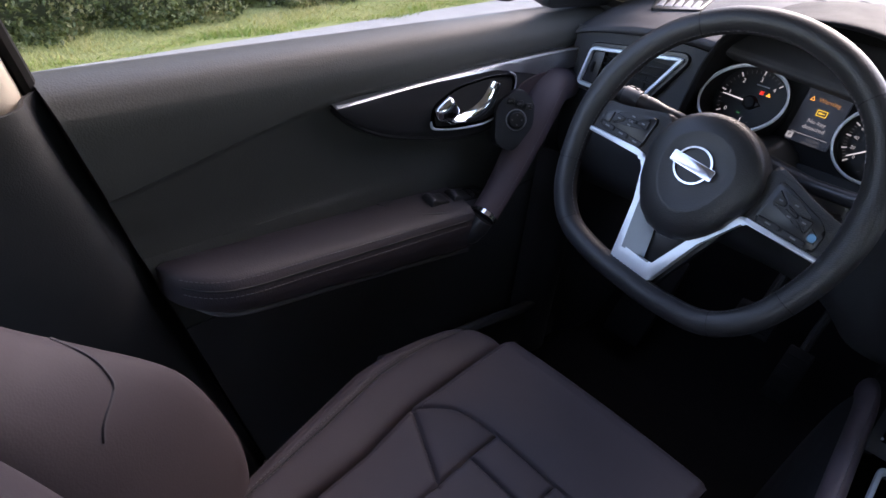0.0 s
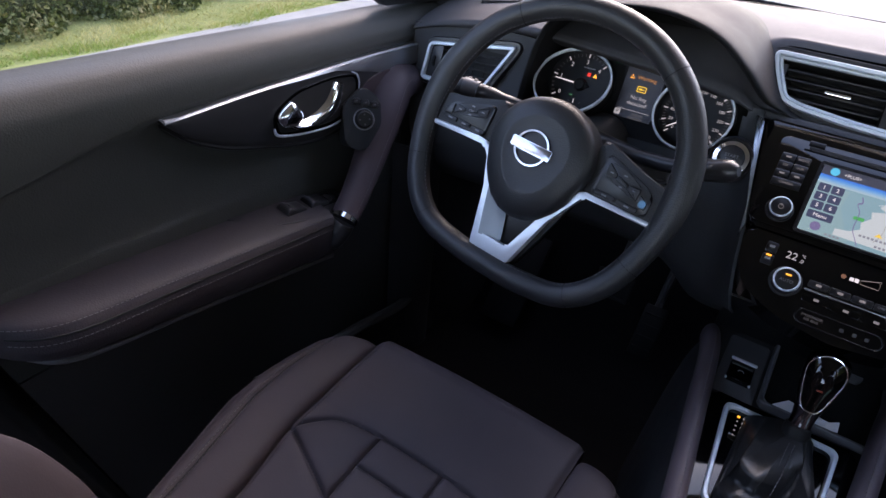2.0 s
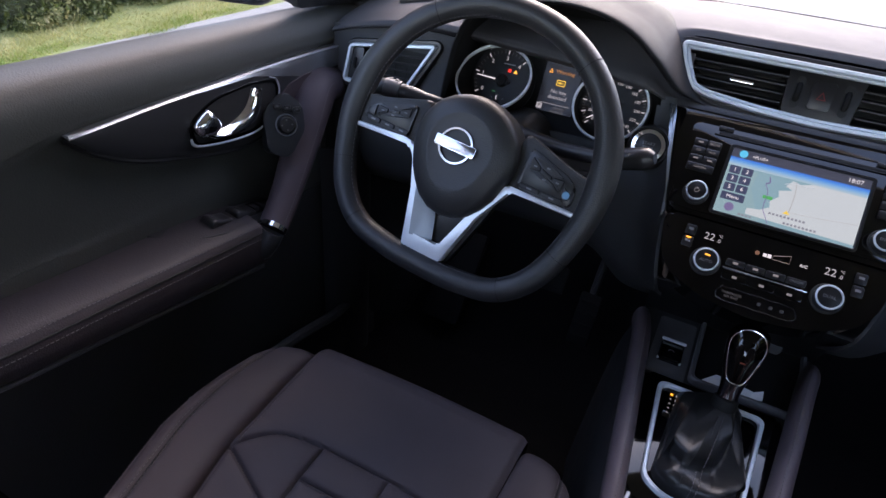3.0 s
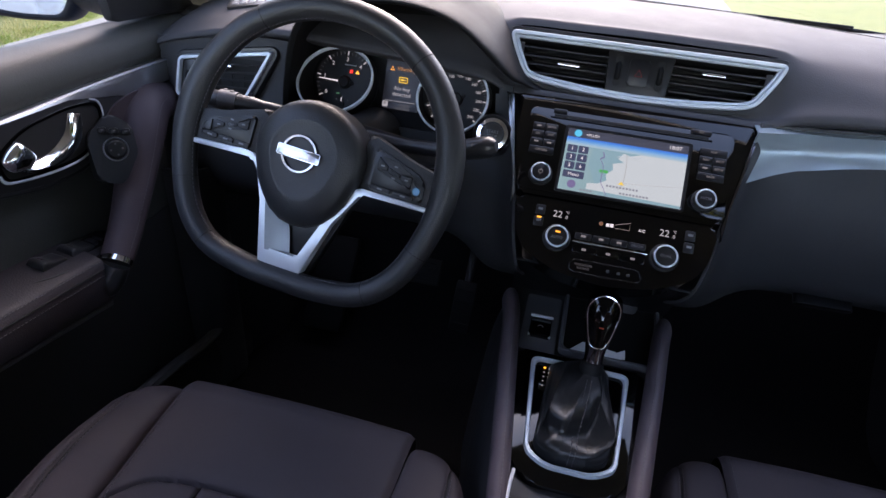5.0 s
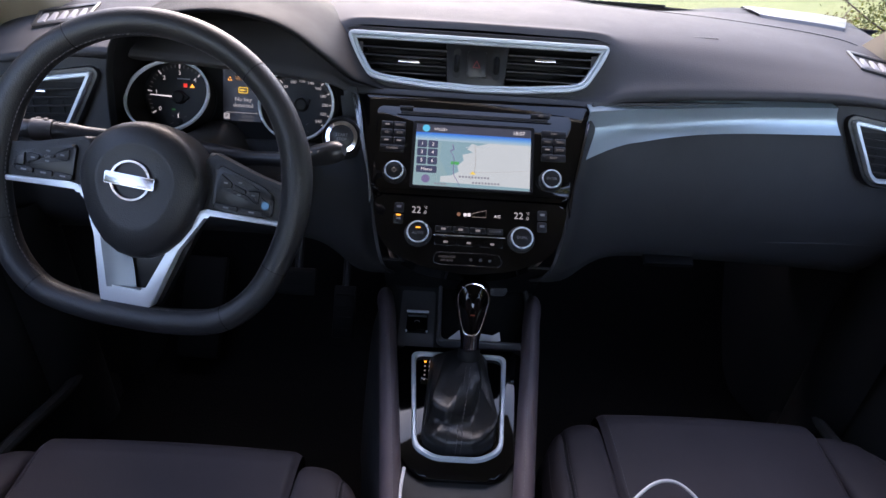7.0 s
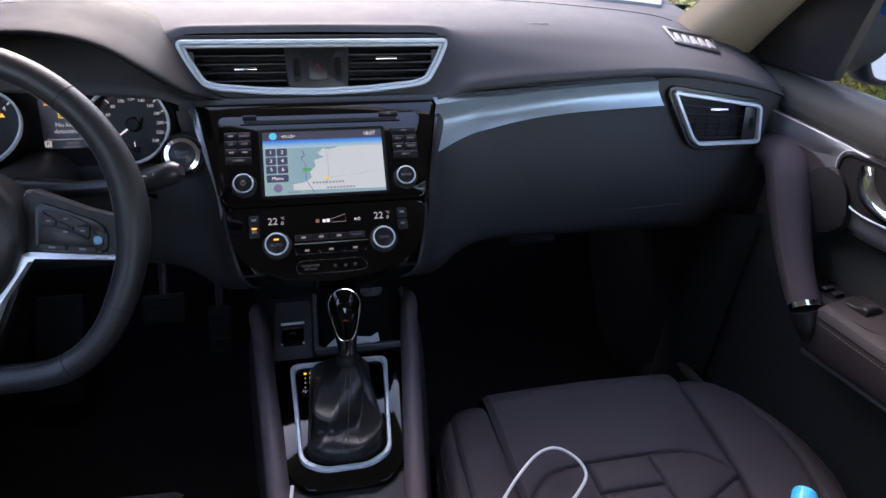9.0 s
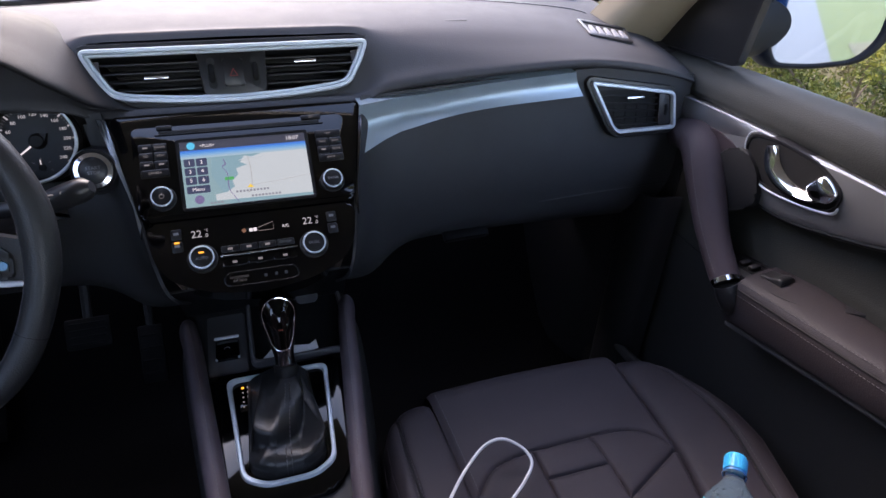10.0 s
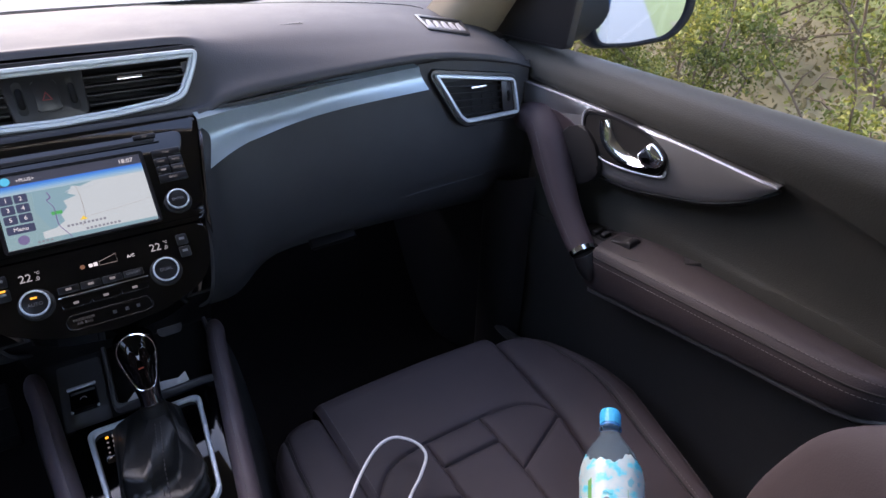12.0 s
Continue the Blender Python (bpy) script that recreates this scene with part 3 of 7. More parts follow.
for s in (1, -1):
    lower = sheet(loft([list(zip([s * q for q in xs], ys, [tp] + LEVELS[1:])) for tp, (xs, ys) in zip(TOPS, LOWER)], 8, 5))
    if s < 0:  # the opening behind the wheel, for the instruments
        gone = [f for f in lower.faces if -0.476 < f.calc_center_median().x < -0.183 and f.calc_center_median().z > 0.572]
        bmesh.ops.delete(lower, geom=gone, context="FACES")
    bmesh.ops.solidify(lower, geom=list(lower.faces), thickness=0.004)
    part("glovebox_face" if s > 0 else "knee_panel", lower, GLOVE, dash)


trim_t = crs([(0.1570, 0.6520), (0.241, 0.6545), (0.353, 0.6664), (0.4265, 0.6726), (0.488, 0.6769)], 8)
trim_b = crs([(0.1560, 0.5895), (0.1937, 0.6017), (0.2343, 0.6101), (0.288, 0.6213), (0.370, 0.6322), (0.503, 0.6412)], 8)
rows = []
for f, o in [(-0.12, 0.045), (-0.02, 0.012)] + [(q / 12, 0.0075 * math.sin(math.pi * q / 12) - 0.0045 * q / 12) for q in range(13)] + [(1.001, 0.006)]:
    k_ = np.linspace(0, 1, 41)
    qt, qb = (np.stack([np.interp(k_, np.linspace(0, 1, len(e)), e[:, c]) for c in (0, 1)], 1) for e in (trim_t, trim_b))
    q = qt + (qb - qt) * (f if f > 0 else f * np.clip((qt[:, :1] - 0.20) * 12, 0, 1))
    rows.append(np.c_[q[:, 0], 0.882 - 0.055 * (q[:, 0] - 0.17) + o - 0.45 * np.clip(0.625 - q[:, 1], 0, 1) - 0.35 * np.clip(0.22 - q[:, 0], 0, 1), q[:, 1]])
part("trim_strip", sheet(np.stack(rows), thick=0.002), BRUSH, dash, "satin silver trim strip")


# ---- seats ----
def dist_to(px, py, line):
    """The distance from points to a line of straight pieces."""
    best = np.full(np.shape(px), 9.0)
    for (ax, ay), (bx, by) in zip(line, line[1:]):
        dx, dy = bx - ax, by - ay
        t = np.clip(((px - ax) * dx + (py - ay) * dy) / (dx * dx + dy * dy + 1e-12), 0, 1)
        best = np.minimum(best, np.hypot(px - ax - t * dx, py - ay - t * dy))
    return best


ARC = [tuple(q) for q in crs([(-0.150, -0.215), (-0.125, -0.185), (-0.10, -0.170), (-0.045, -0.164), (0.04, -0.164), (0.10, -0.168), (0.13, -0.185), (0.153, -0.213)], 5)]
SEAMS = [ARC, [(-0.05, -0.164), (-0.045, -0.50)], [(0.04, -0.164), (0.045, -0.264), (0.045, -0.50)], [(0.153, -0.213), (0.045, -0.265)], [(-0.150, -0.215), (-0.045, -0.265)],
         [(-0.05, -0.212), (0.043, -0.212)]]


def seat(cx, y0, z0, back, label, inner):
    s = thing("seat", (cx, y0 - 0.25, -0.01), label, "car seat", "front seats")
    hw = lambda v: np.interp(-v, [0, 0.21, 0.30, 0.50], [0.160, 0.153, 0.136, 0.125])
    ow = lambda v: np.interp(-v, [0, 0.085, 0.19, 0.32, 0.45, 0.5], [0.242, 0.252, 0.252, 0.222, 0.190, 0.185])
    # distance back from the front edge, and drop over the front roll
    S = [(0.0, -0.20), (0.004, -0.14), (0.002, -0.09), (0.0, -0.055), (-0.004, -0.032), (-0.012, -0.014), (-0.024, -0.004), (-0.04, 0.0)] + [(-0.04 - 0.0058 * k, 0.0) for k in range(1, 81)]
    SF = np.vstack([crs(S[:8], 4)[:-1], [(-0.04 - 0.0022 * k, 0.0) for k in range(211)]])

    def height(x, v):
        dip = -0.028 * np.clip((-v - 0.10) / 0.35, 0, 1) ** 1.3
        dome = 0.006 * (1 - (x / 0.16) ** 2)
        near = dist_to(x, v, SEAMS[0])
        for line in SEAMS[1:]:
            near = np.minimum(near, dist_to(x, v, line))
        groove = -0.0050 * np.exp(-(near / 0.0019) ** 2) - 0.0022 * np.exp(-(near / 0.0085) ** 2)
        puff = 0.004 * np.sin(np.clip((-v - 0.165) / 0.05, 0, 1) * math.pi / 2)
        return dip + dome + groove + puff
    U, VV = np.meshgrid(np.linspace(-1, 1, 161), SF[:, 0])
    DR = np.repeat(SF[:, 1:2], 161, 1)
    X_ = U * hw(VV) * (1 - 0.02 * np.clip(-DR / 0.05, 0, 1))
    top_ = np.where(DR > -0.03, height(X_, VV), 0.006 * (1 - U * U)) - 0.007 * np.exp(-((1 - np.abs(U)) / 0.035) ** 2)
    grid = np.stack([cx + X_, y0 + VV, z0 + DR + top_], -1)
    c = part("cushion_panel", sheet(np.array(grid)), LEATHER, s)
    for sd in (1, -1):
        g2 = []
        sec = [(0.0, -0.016), (0.02, -0.003), (0.10, 0.004), (0.3, 0.008), (0.5, 0.0095), (0.60, 0.0085), (0.635, 0.0052), (0.655, 0.0045), (0.675, 0.0058), (0.74, 0.0078), (0.84, 0.0040), (0.94, -0.010), (1.0, -0.035), (1.0, -0.06), (0.97, -0.12), (0.95, -0.20)]
        sec = crs(sec, 3)
        for v, drop in S:
            a, b = hw(v) - 0.001, ow(v) + (0.006 + 0.040 * math.sin(min(1, max(0, -v / 0.20)) * math.pi / 2) if sd == -inner and cx > 0 else 0)
            row = []
            for f, h in sec:
                off = 0.018 + 0.050 * f ** 3
                dz = -(0.007 + 0.012 * f) * np.clip(1 + v / 0.13, 0, 1) - 0.028 * np.clip((-v - 0.10) / 0.35, 0, 1) ** 1.3 + 0.02 * np.clip((-v - 0.2) / 0.3, 0, 1)
                row.append((cx + sd * (a + (b - a) * f), y0 + v - off * np.clip(1.2 + v * 2.2, 0, 1), z0 + max(drop, -0.2) * (1 if h > -0.05 else 0.9) + h + dz * (1 if h > -0.03 else 0)))
            g2.append(row)
        g2 = np.array(g2)
        bo = part("bolster", sheet(g2), LEATHER, s)
        for col in (17, 25, 32):
            part("stitching", stitches(g2[6:, col] + np.array((0, 0, 0.0008))), SEATTHREAD, bo, kind="stuff")
        part("piping", tube(g2[4:, 21] + np.array((0, 0, 0.0002)), 0.0013, 6), VOID, bo)
    part("stitching", stitches(grid[22:110, 5] + np.array((0, 0, 0.0006))), SEATTHREAD, c, kind="stuff")
    part("stitching", stitches(np.array([(cx + x, y0 + v - 0.005, z0 + float(height(np.array(x), np.array(v - 0.005))) + 0.0004) for x, v in ((-0.045 + 0.0044 * k, -0.212) for k in range(20))])), DARKTHREAD, c, kind="stuff")
    # side valance down to the seat rail
    part("seat_base", box(0.44, 0.50, 0.16, Matrix.Translation((cx, y0 - 0.30, z0 - 0.20)), 0.02), HARD, s)
    for sx in (-0.17, 0.17):
        part("seat_rail", box(0.05, 0.52, max(0.04, z0 - 0.245), Matrix.Translation((cx + sx, y0 - 0.30, -0.03 + max(0.04, z0 - 0.245) / 2)), 0.005), RUBBER, s)
    # backrest: a loft of level outlines, bolsters proud of the middle
    by, lean, zb = back
    secs_c, secs_o, secs_i = [], [], []
    for z, half, bul in ((0.14, 0.195, 0.03), (0.24, 0.208, 0.060), (0.34, 0.218, 0.098), (0.42, 0.222, 0.108), (0.49, 0.224, 0.102), (0.55, 0.226, 0.066), (0.60, 0.228, 0.034), (0.68, 0.222, 0.016), (0.76, 0.19, 0.0), (0.80, 0.12, -0.02)):
        yf = by - lean * (z - 0.30) - 0.28 * max(0, z - 0.55) ** 1.5
        zz = z + zb
        ci = half * 0.58
        secs_c.append([(cx - ci, yf - 0.05, zz), (cx - ci + 0.004, yf - 0.01, zz), (cx - ci * 0.6, yf + 0.004, zz), (cx, yf + 0.006, zz), (cx + ci * 0.6, yf + 0.004, zz), (cx + ci - 0.004, yf - 0.01, zz), (cx + ci, yf - 0.05, zz)])
        for sd, lst in ((1, secs_o), (-1, secs_i)):
            lst.append([(cx + sd * (ci + 0.001), yf - 0.05, zz), (cx + sd * (ci + 0.004), yf - 0.008, zz), (cx + sd * (ci + 0.30 * (half - ci)), yf + bul * 0.45, zz), (cx + sd * (ci + 0.66 * (half - ci)), yf + bul * 0.95, zz),
                        (cx + sd * (half - 0.012), yf + bul * 0.92, zz), (cx + sd * half, yf + bul * 0.55, zz), (cx + sd * (half + 0.004), yf - 0.03, zz), (cx + sd * (half - 0.02), yf - 0.10, zz), (cx, yf - 0.125, zz)])
    part("backrest_panel", sheet(loft(secs_c, 5, 4)), LEATHER, s)
    for lst in (secs_o, secs_i):
        gg = loft(lst, 5, 4)
        bb = part("backrest_bolster", sheet(gg), LEATHER, s)
        col = int(gg.shape[1] * 0.62)
        part("seam", tube(gg[4:-6, col] + np.array((0, 0.0002, 0)), 0.0014, 6), DARKTHREAD, bb)
        part("stitching", stitches(gg[4:-6, col + 1] + np.array((0, 0.0008, 0))), DARKTHREAD, bb, kind="stuff")
        if cx < 0 and lst is secs_i:  # slanting seam across the bolster on the door side
            part("seam", tube(crs([tuple(gg[i, j] + np.array((0, 0.0003, 0))) for i, j in ((27, 15), (26, 13), (25, 12), (24, 11), (23, 10), (22, 8), (21, 7))], 4), 0.0016, 6), DARKTHREAD, bb)
    hz, hy = 0.80 + zb, by - lean * 0.5 - 0.04
    part("headrest", sheet(loft([[(cx + w * math.cos(a), hy + dp * math.sin(a), hz + h) for a in (k * math.pi / 6 for k in range(12))] for w, dp, h in ((0.05, 0.02, 0.03), (0.11, 0.045, 0.04), (0.125, 0.05, 0.10), (0.12, 0.048, 0.16), (0.09, 0.03, 0.19), (0.02, 0.005, 0.195))], 4, 3, True), closed=True, caps=True), LEATHER, s)
    for sx in (-0.06, 0.06):
        part("headrest_post", tube([(cx + sx, hy - 0.01, hz - 0.05), (cx + sx, hy, hz + 0.06)], 0.006, 10), CHROME, s)
    return s


seat(-0.352, 0.578, 0.303, (0.075, 0.33, 0.0), "plum leather driver's seat with quilted cushion", 1)
seat(0.370, 0.712, 0.256, (0.155, 0.30, -0.01), "plum leather front passenger seat with quilted cushion", -1)


# ---- steering wheel ----
WM = Matrix.Translation((-0.363, 0.672, 0.610)) @ axes((0, 0, 0), (1, 0, 0), (0, math.sin(radians(25)), math.cos(radians(25)))) @ Matrix.Rotation(radians(-7.5), 4, "Z")
wheel = thing("steering_wheel", (-0.371, 0.672, 0.606), "black leather flat-bottomed steering wheel with silver spokes, turned slightly", "steering wheel")
ring = crs([(0, 0.170), (0.066, 0.157), (0.122, 0.119), (0.157, 0.063), (0.168, 0.0), (0.160, -0.058), (0.139, -0.110), (0.103, -0.144), (0.05, -0.156), (0, -0.158),
            (-0.05, -0.156), (-0.103, -0.144), (-0.139, -0.110), (-0.160, -0.058), (-0.168, 0.0), (-0.157, 0.063), (-0.122, 0.119), (-0.066, 0.157)], 7, True)
rw = [0.0148 + 0.0025 * math.exp(-((abs(q[0]) - 0.15) / 0.04) ** 2 - ((q[1] - 0.03) / 0.05) ** 2) for q in ring]
ring = ring * 0.981 + np.array((0.0, -0.003))
bm = tube([(x, y, 0.012) for x, y in ring], rw, 20, True)
bm.transform(WM)
part("rim", bm, WHEELHIDE, wheel, "black leather rim")
def T(x=0.0, y=0.0, z=0.0):
    return Matrix.Translation((x, y, z))


def lit(name, color, power):
    """A glowing display colour."""
    m = mat(name, color, 0.4, var=0.02, emit=power * 0.085)
    b = m.node_tree.nodes["Principled BSDF"]
    m.node_tree.links.remove(b.inputs["Base Color"].links[0])
    b.inputs["Base Color"].default_value = (0.02, 0.02, 0.022, 1)
    return m


WHITE_LIT = lit("white_display_light", (0.80, 0.84, 0.90), 0.9)
LABEL_LIT = lit("key_print_light", (0.50, 0.51, 0.54), 0.34)
DIM_LIT = lit("dim_white_glow", (0.42, 0.43, 0.45), 0.10)
GAUGE_LIT = lit("gauge_light", (0.60, 0.63, 0.68), 0.55)
DIM_AMBER = lit("dim_amber_light", (0.75, 0.33, 0.06), 0.5)
AMBER_LIT = lit("amber_light", (1.0, 0.42, 0.04), 1.6)
RED_LIT = lit("red_light", (0.9, 0.04, 0.02), 1.0)
GREEN_LIT = lit("green_light", (0.05, 0.9, 0.15), 0.7)

# ---- steering wheel: hub, spokes, buttons ----
HUB = [(0.0665 * math.cos(radians(a)) + 0.002, 0.0665 * math.sin(radians(a)) * (0.94 if a > 0 and a < 180 else 1.0)) for a in range(205, -26, -10)] + [(0.0575, -0.044), (0.048, -0.060), (0.036, -0.074), (0.020, -0.0835), (0.003, -0.0865), (-0.014, -0.0835), (-0.030, -0.074), (-0.042, -0.060), (-0.0525, -0.044)]
HUB = HUB[::-1]
rows = []
for k, w in ((0.97, -0.02), (1.0, 0.0), (1.0, 0.020), (0.985, 0.0275), (0.95, 0.0325), (0.88, 0.0365), (0.74, 0.0400), (0.64, 0.0415), (0.60, 0.0420), (0.57, 0.0412), (0.30, 0.0418), (0.02, 0.0420)):
    rows.append([(x * k, y * k - 0.003, w) for x, y in HUB])
bm = sheet(np.array(rows), closed=True, caps=True)
bm.transform(WM)
hub = part("hub", bm, WHEELHIDE, wheel, "satin black airbag cover")
em = WM @ T(-0.002, -0.004, 0.0412)
EMBLEM = mat("polished_emblem", (0.50, 0.51, 0.53), 0.16, metal=1.0, var=0.05)
part("emblem_ring", band(circle(0.0222, 40), circle(0.0182, 40), 0.0045, em), EMBLEM, hub, "chrome emblem ring")
part("emblem_bar", prism(rrect(0.052, 0.0125, 0.001), 0.0056, em, 0.001), EMBLEM, hub)
for dy, w in ((-0.046, 0.022), (-0.052, 0.028)):
    part("embossed_bar", box(w, 0.0032, 0.0006, WM @ T(0, dy, 0.0400) @ Matrix.Rotation(radians(16), 4, "X")), HARD, hub)
for s in (1, -1):
    up = 0.008 if s > 0 else 0.0
    arm = rounded([(s * 0.062, 0.034 + up), (s * 0.120, 0.016 + up), (s * 0.162, 0.008 + up), (s * 0.162, -0.026), (s * 0.062, -0.026)], 0.010)
    sp = part("spoke", prism(arm if s > 0 else arm[::-1], 0.014, WM, 0.005, 3, base=-0.008), HARD, wheel)
    pod = rounded([(s * 0.076, 0.021 + up), (s * 0.130, 0.005 + up), (s * 0.1415, -0.004 + up), (s * 0.1425, -0.019), (s * 0.077, -0.0205)], 0.006)
    pd = part("button_pod", prism(pod if s > 0 else pod[::-1], 0.0185, WM, 0.003, 2, base=0.012), KEY, sp)
    cover = loft([[(s * x, y0 - 0.004, w), (s * x, y0 + 0.004, w + 0.004), (s * x, y0 + 0.011, w + 0.003), (s * x, y0 + 0.017, w - 0.006), (s * x, y0 + 0.018, w - 0.016)] for x, y0, w in ((0.040, 0.030 + up * 0.5, 0.026), (0.066, 0.021 + up, 0.022), (0.100, 0.0095 + up, 0.0185), (0.130, 0.001 + up, 0.016), (0.158, -0.004 + up, 0.012))], 4, 4)
    part("spoke_cover", sheet(cover), KICK, sp)
    cx, cy = s * 0.104, 0.0015 + up * 0.5
    diamond = [((-0.021, 0.012), (0.0, 0.0155), (0.021, 0.011), (0.008, 0.005), (-0.008, 0.006)), ((-0.008, -0.003), (0.008, -0.003), (0.021, -0.008), (-0.021, -0.008)),
               ((-0.022, 0.010), (-0.009, 0.004), (-0.009, -0.002), (-0.022, -0.007)), ((0.022, 0.009), (0.022, -0.007), (0.009, -0.002), (0.009, 0.004)), ((-0.007, 0.004), (0.007, 0.003), (0.007, -0.002), (-0.007, -0.002))]
    for n, poly in enumerate(diamond):
        q = rounded([(cx + x, cy + (0.74 + 18 * up) * y - 0.26 * s * x) for x, y in poly], 0.0015, 3)
        area = sum(a[0] * b[1] - b[0] * a[1] for a, b in zip(q, q[1:] + q[:1]))
        part("button", prism(q if area > 0 else q[::-1], 0.0205, WM, 0.001, 2, base=0.018), HARD, pd)
    for x, y in ((0, 0.0092), (0, -0.0058), (-0.0155, 0.0012), (0.0155, 0.0012)):
        part("button_mark", box(0.0042, 0.0016, 0.0005, WM @ T(cx + x, cy + (0.74 + 18 * up) * y - 0.26 * s * x, 0.0207)), PRINT, pd)
    for k in range(3 if s < 0 else 2):
        x = s * (0.086 + 0.021 * k) if s < 0 else 0.092 + 0.028 * k
        part("lower_button", prism(rrect(0.019 if s < 0 else 0.025, 0.0062, 0.0018, 3), 0.0205, WM @ T(x, -0.0160, 0), 0.001, 2, base=0.018), HARD, pd)
        part("button_mark", box(0.006, 0.0018, 0.0005, WM @ T(x, -0.0160, 0.0207)), PRINT, pd)
    side = [(s * 0.1290, 0.002), (s * 0.1385, -0.004), (s * 0.1390, -0.0115), (s * 0.1290, -0.0115)]
    part("side_button", prism(side if s < 0 else side[::-1], 0.0205, WM, 0.001, 2, base=0.018), SATIN, pd)
    if s > 0:
        part("blue_mark", prism(circle(0.0042, 16), 0.0213, WM @ T(0.1340, -0.0060, 0), base=0.02), lit("blue_button_light", (0.08, 0.35, 0.75), 0.35), pd)
    else:
        words("letters", "OK", 0.005, WM @ T(cx, cy + 0.0005, 0.0207), PRINT, pd)
trim = rounded([(-0.157, -0.0265), (-0.080, -0.0205), (-0.066, -0.0225), (-0.056, -0.036), (-0.0405, -0.068), (-0.0255, -0.1275), (0.0150, -0.1260), (0.0335, -0.079), (0.0600, -0.029), (0.068, -0.0225), (0.157, -0.0205), (0.157, -0.0265), (0.0715, -0.0290), (0.0455, -0.075), (0.0245, -0.1440), (-0.0320, -0.1455), (-0.0470, -0.073), (-0.0605, -0.038), (-0.0700, -0.0275), (-0.157, -0.0325)], 0.0035, 3)
part("spoke_trim", prism(trim[::-1], 0.018, WM, 0.002, 2, base=0.004), SILVER, wheel, "satin silver spoke trim")
facet = loft([[(-0.0415, -0.068, 0.0172), (-0.030, -0.071, 0.0120), (-0.0170, -0.076, 0.004)], [(-0.0340, -0.098, 0.0172), (-0.022, -0.098, 0.0120), (-0.0075, -0.098, 0.004)], [(-0.0262, -0.128, 0.0172), (-0.014, -0.1275, 0.0120), (0.0000, -0.1265, 0.004)]], 4, 4)
bm = sheet(facet, thick=0.003)
bm.transform(WM)
# the facet's shade is put into a darker copy of the silver
part("spoke_facet", bm, mat("shaded_silver", (0.26, 0.29, 0.32), 0.35, metal=0.7, var=0.05), wheel, "slanted silver inner face of the lower spoke")
part("lower_spoke", prism(rounded([(-0.066, -0.03), (0.066, -0.03), (0.026, -0.150), (-0.026, -0.150)], 0.01)[::-1], 0.002, WM, 0.002, 2, base=-0.012), KEY, wheel)
for a in (128, 52, 205, 335, 232, 308):
    i = min(range(len(ring)), key=lambda k: abs((math.degrees(math.atan2(ring[k][1], ring[k][0])) - a + 180) % 360 - 180))
    c, d = ring[i], ring[(i + 1) % len(ring)] - ring[i - 1]
    d = d / np.linalg.norm(d)
    bm = lathe([(rw[i] - 0.001, -0.0007), (rw[i] + 0.00035, -0.0004), (rw[i] + 0.00035, 0.0004), (rw[i] - 0.001, 0.0007)], 24, WM @ T(c[0], c[1], 0.012) @ Matrix.Rotation(math.atan2(d[1], d[0]), 4, "Z") @ Matrix.Rotation(radians(90), 4, "Y"))
    part("rim_seam", bm, VOID, wheel)
inner = [WM @ V((x - x / math.hypot(x, y) * (q + 0.0001) * 0.93, y - y / math.hypot(x, y) * (q + 0.0001) * 0.93, 0.012 + 0.0058)) for (x, y), q in zip(ring, rw)]
part("rim_stitching", stitches([tuple(q) for q in inner + inner[:1]], 0.003, 0.0022, 0.0005), THREAD, wheel, kind="stuff")

# ---- steering column and stalks ----
column = thing("steering_column", (-0.371, 0.80, 0.58), "black plastic steering column shroud with two stalks", "steering column")
part("shroud", tube(crs([(-0.371, 0.700, 0.590), (-0.370, 0.76, 0.576), (-0.365, 0.84, 0.560), (-0.36, 0.93, 0.55)], 4), [0.038] + [0.044] * 12, 24, flat=0.9), KICK, column)
cowl = []
for x in (-0.515, -0.508, -0.47, -0.42, -0.371, -0.32, -0.272, -0.234, -0.227):
    e = abs(x + 0.371) / 0.144
    top, bot = 0.622 - 0.016 * e ** 2 - (0.016 if e > 0.97 else 0), 0.556 + 0.016 * e ** 2 + (0.012 if e > 0.97 else 0)
    cowl.append([(x, 0.92, top - 0.090), (x, 0.80, top - 0.030), (x, 0.752 + 0.008 * e, top - 0.007), (x, 0.742 + 0.010 * e, top - 0.022), (x, 0.746 + 0.010 * e, bot + 0.012), (x, 0.77, bot), (x, 0.92, min(bot, top - 0.095))])
part("cowl", sheet(loft(cowl, 3, 3), caps=True), KICK, column)
st = crs([(-0.40, 0.752, 0.615), (-0.44, 0.742, 0.624), (-0.49, 0.730, 0.632), (-0.536, 0.722, 0.637)], 4)
lever = part("light_stalk", tube(st, [0.008] * 4 + [0.009] * 3 + [0.011] * 5 + [0.007], 14), SATIN, column)
part("stalk_collar", tube([(-0.497, 0.7286, 0.6330), (-0.519, 0.7252, 0.6352)], 0.0130, 18), KICK, lever)
# stalk print is brightened by a faint glow in its material
for k, x in enumerate((-0.478, -0.489, -0.503, -0.513)):
    part("stalk_mark", box(0.0045, 0.0034, 0.0010, T(x, 0.7225 + (x + 0.472) * -0.20, 0.6445 if k < 2 else 0.6475)), LABEL_LIT, lever)
st = crs([(-0.335, 0.752, 0.600), (-0.27, 0.742, 0.607), (-0.215, 0.730, 0.615), (-0.190, 0.727, 0.6225), (-0.156, 0.720, 0.6355)], 4)
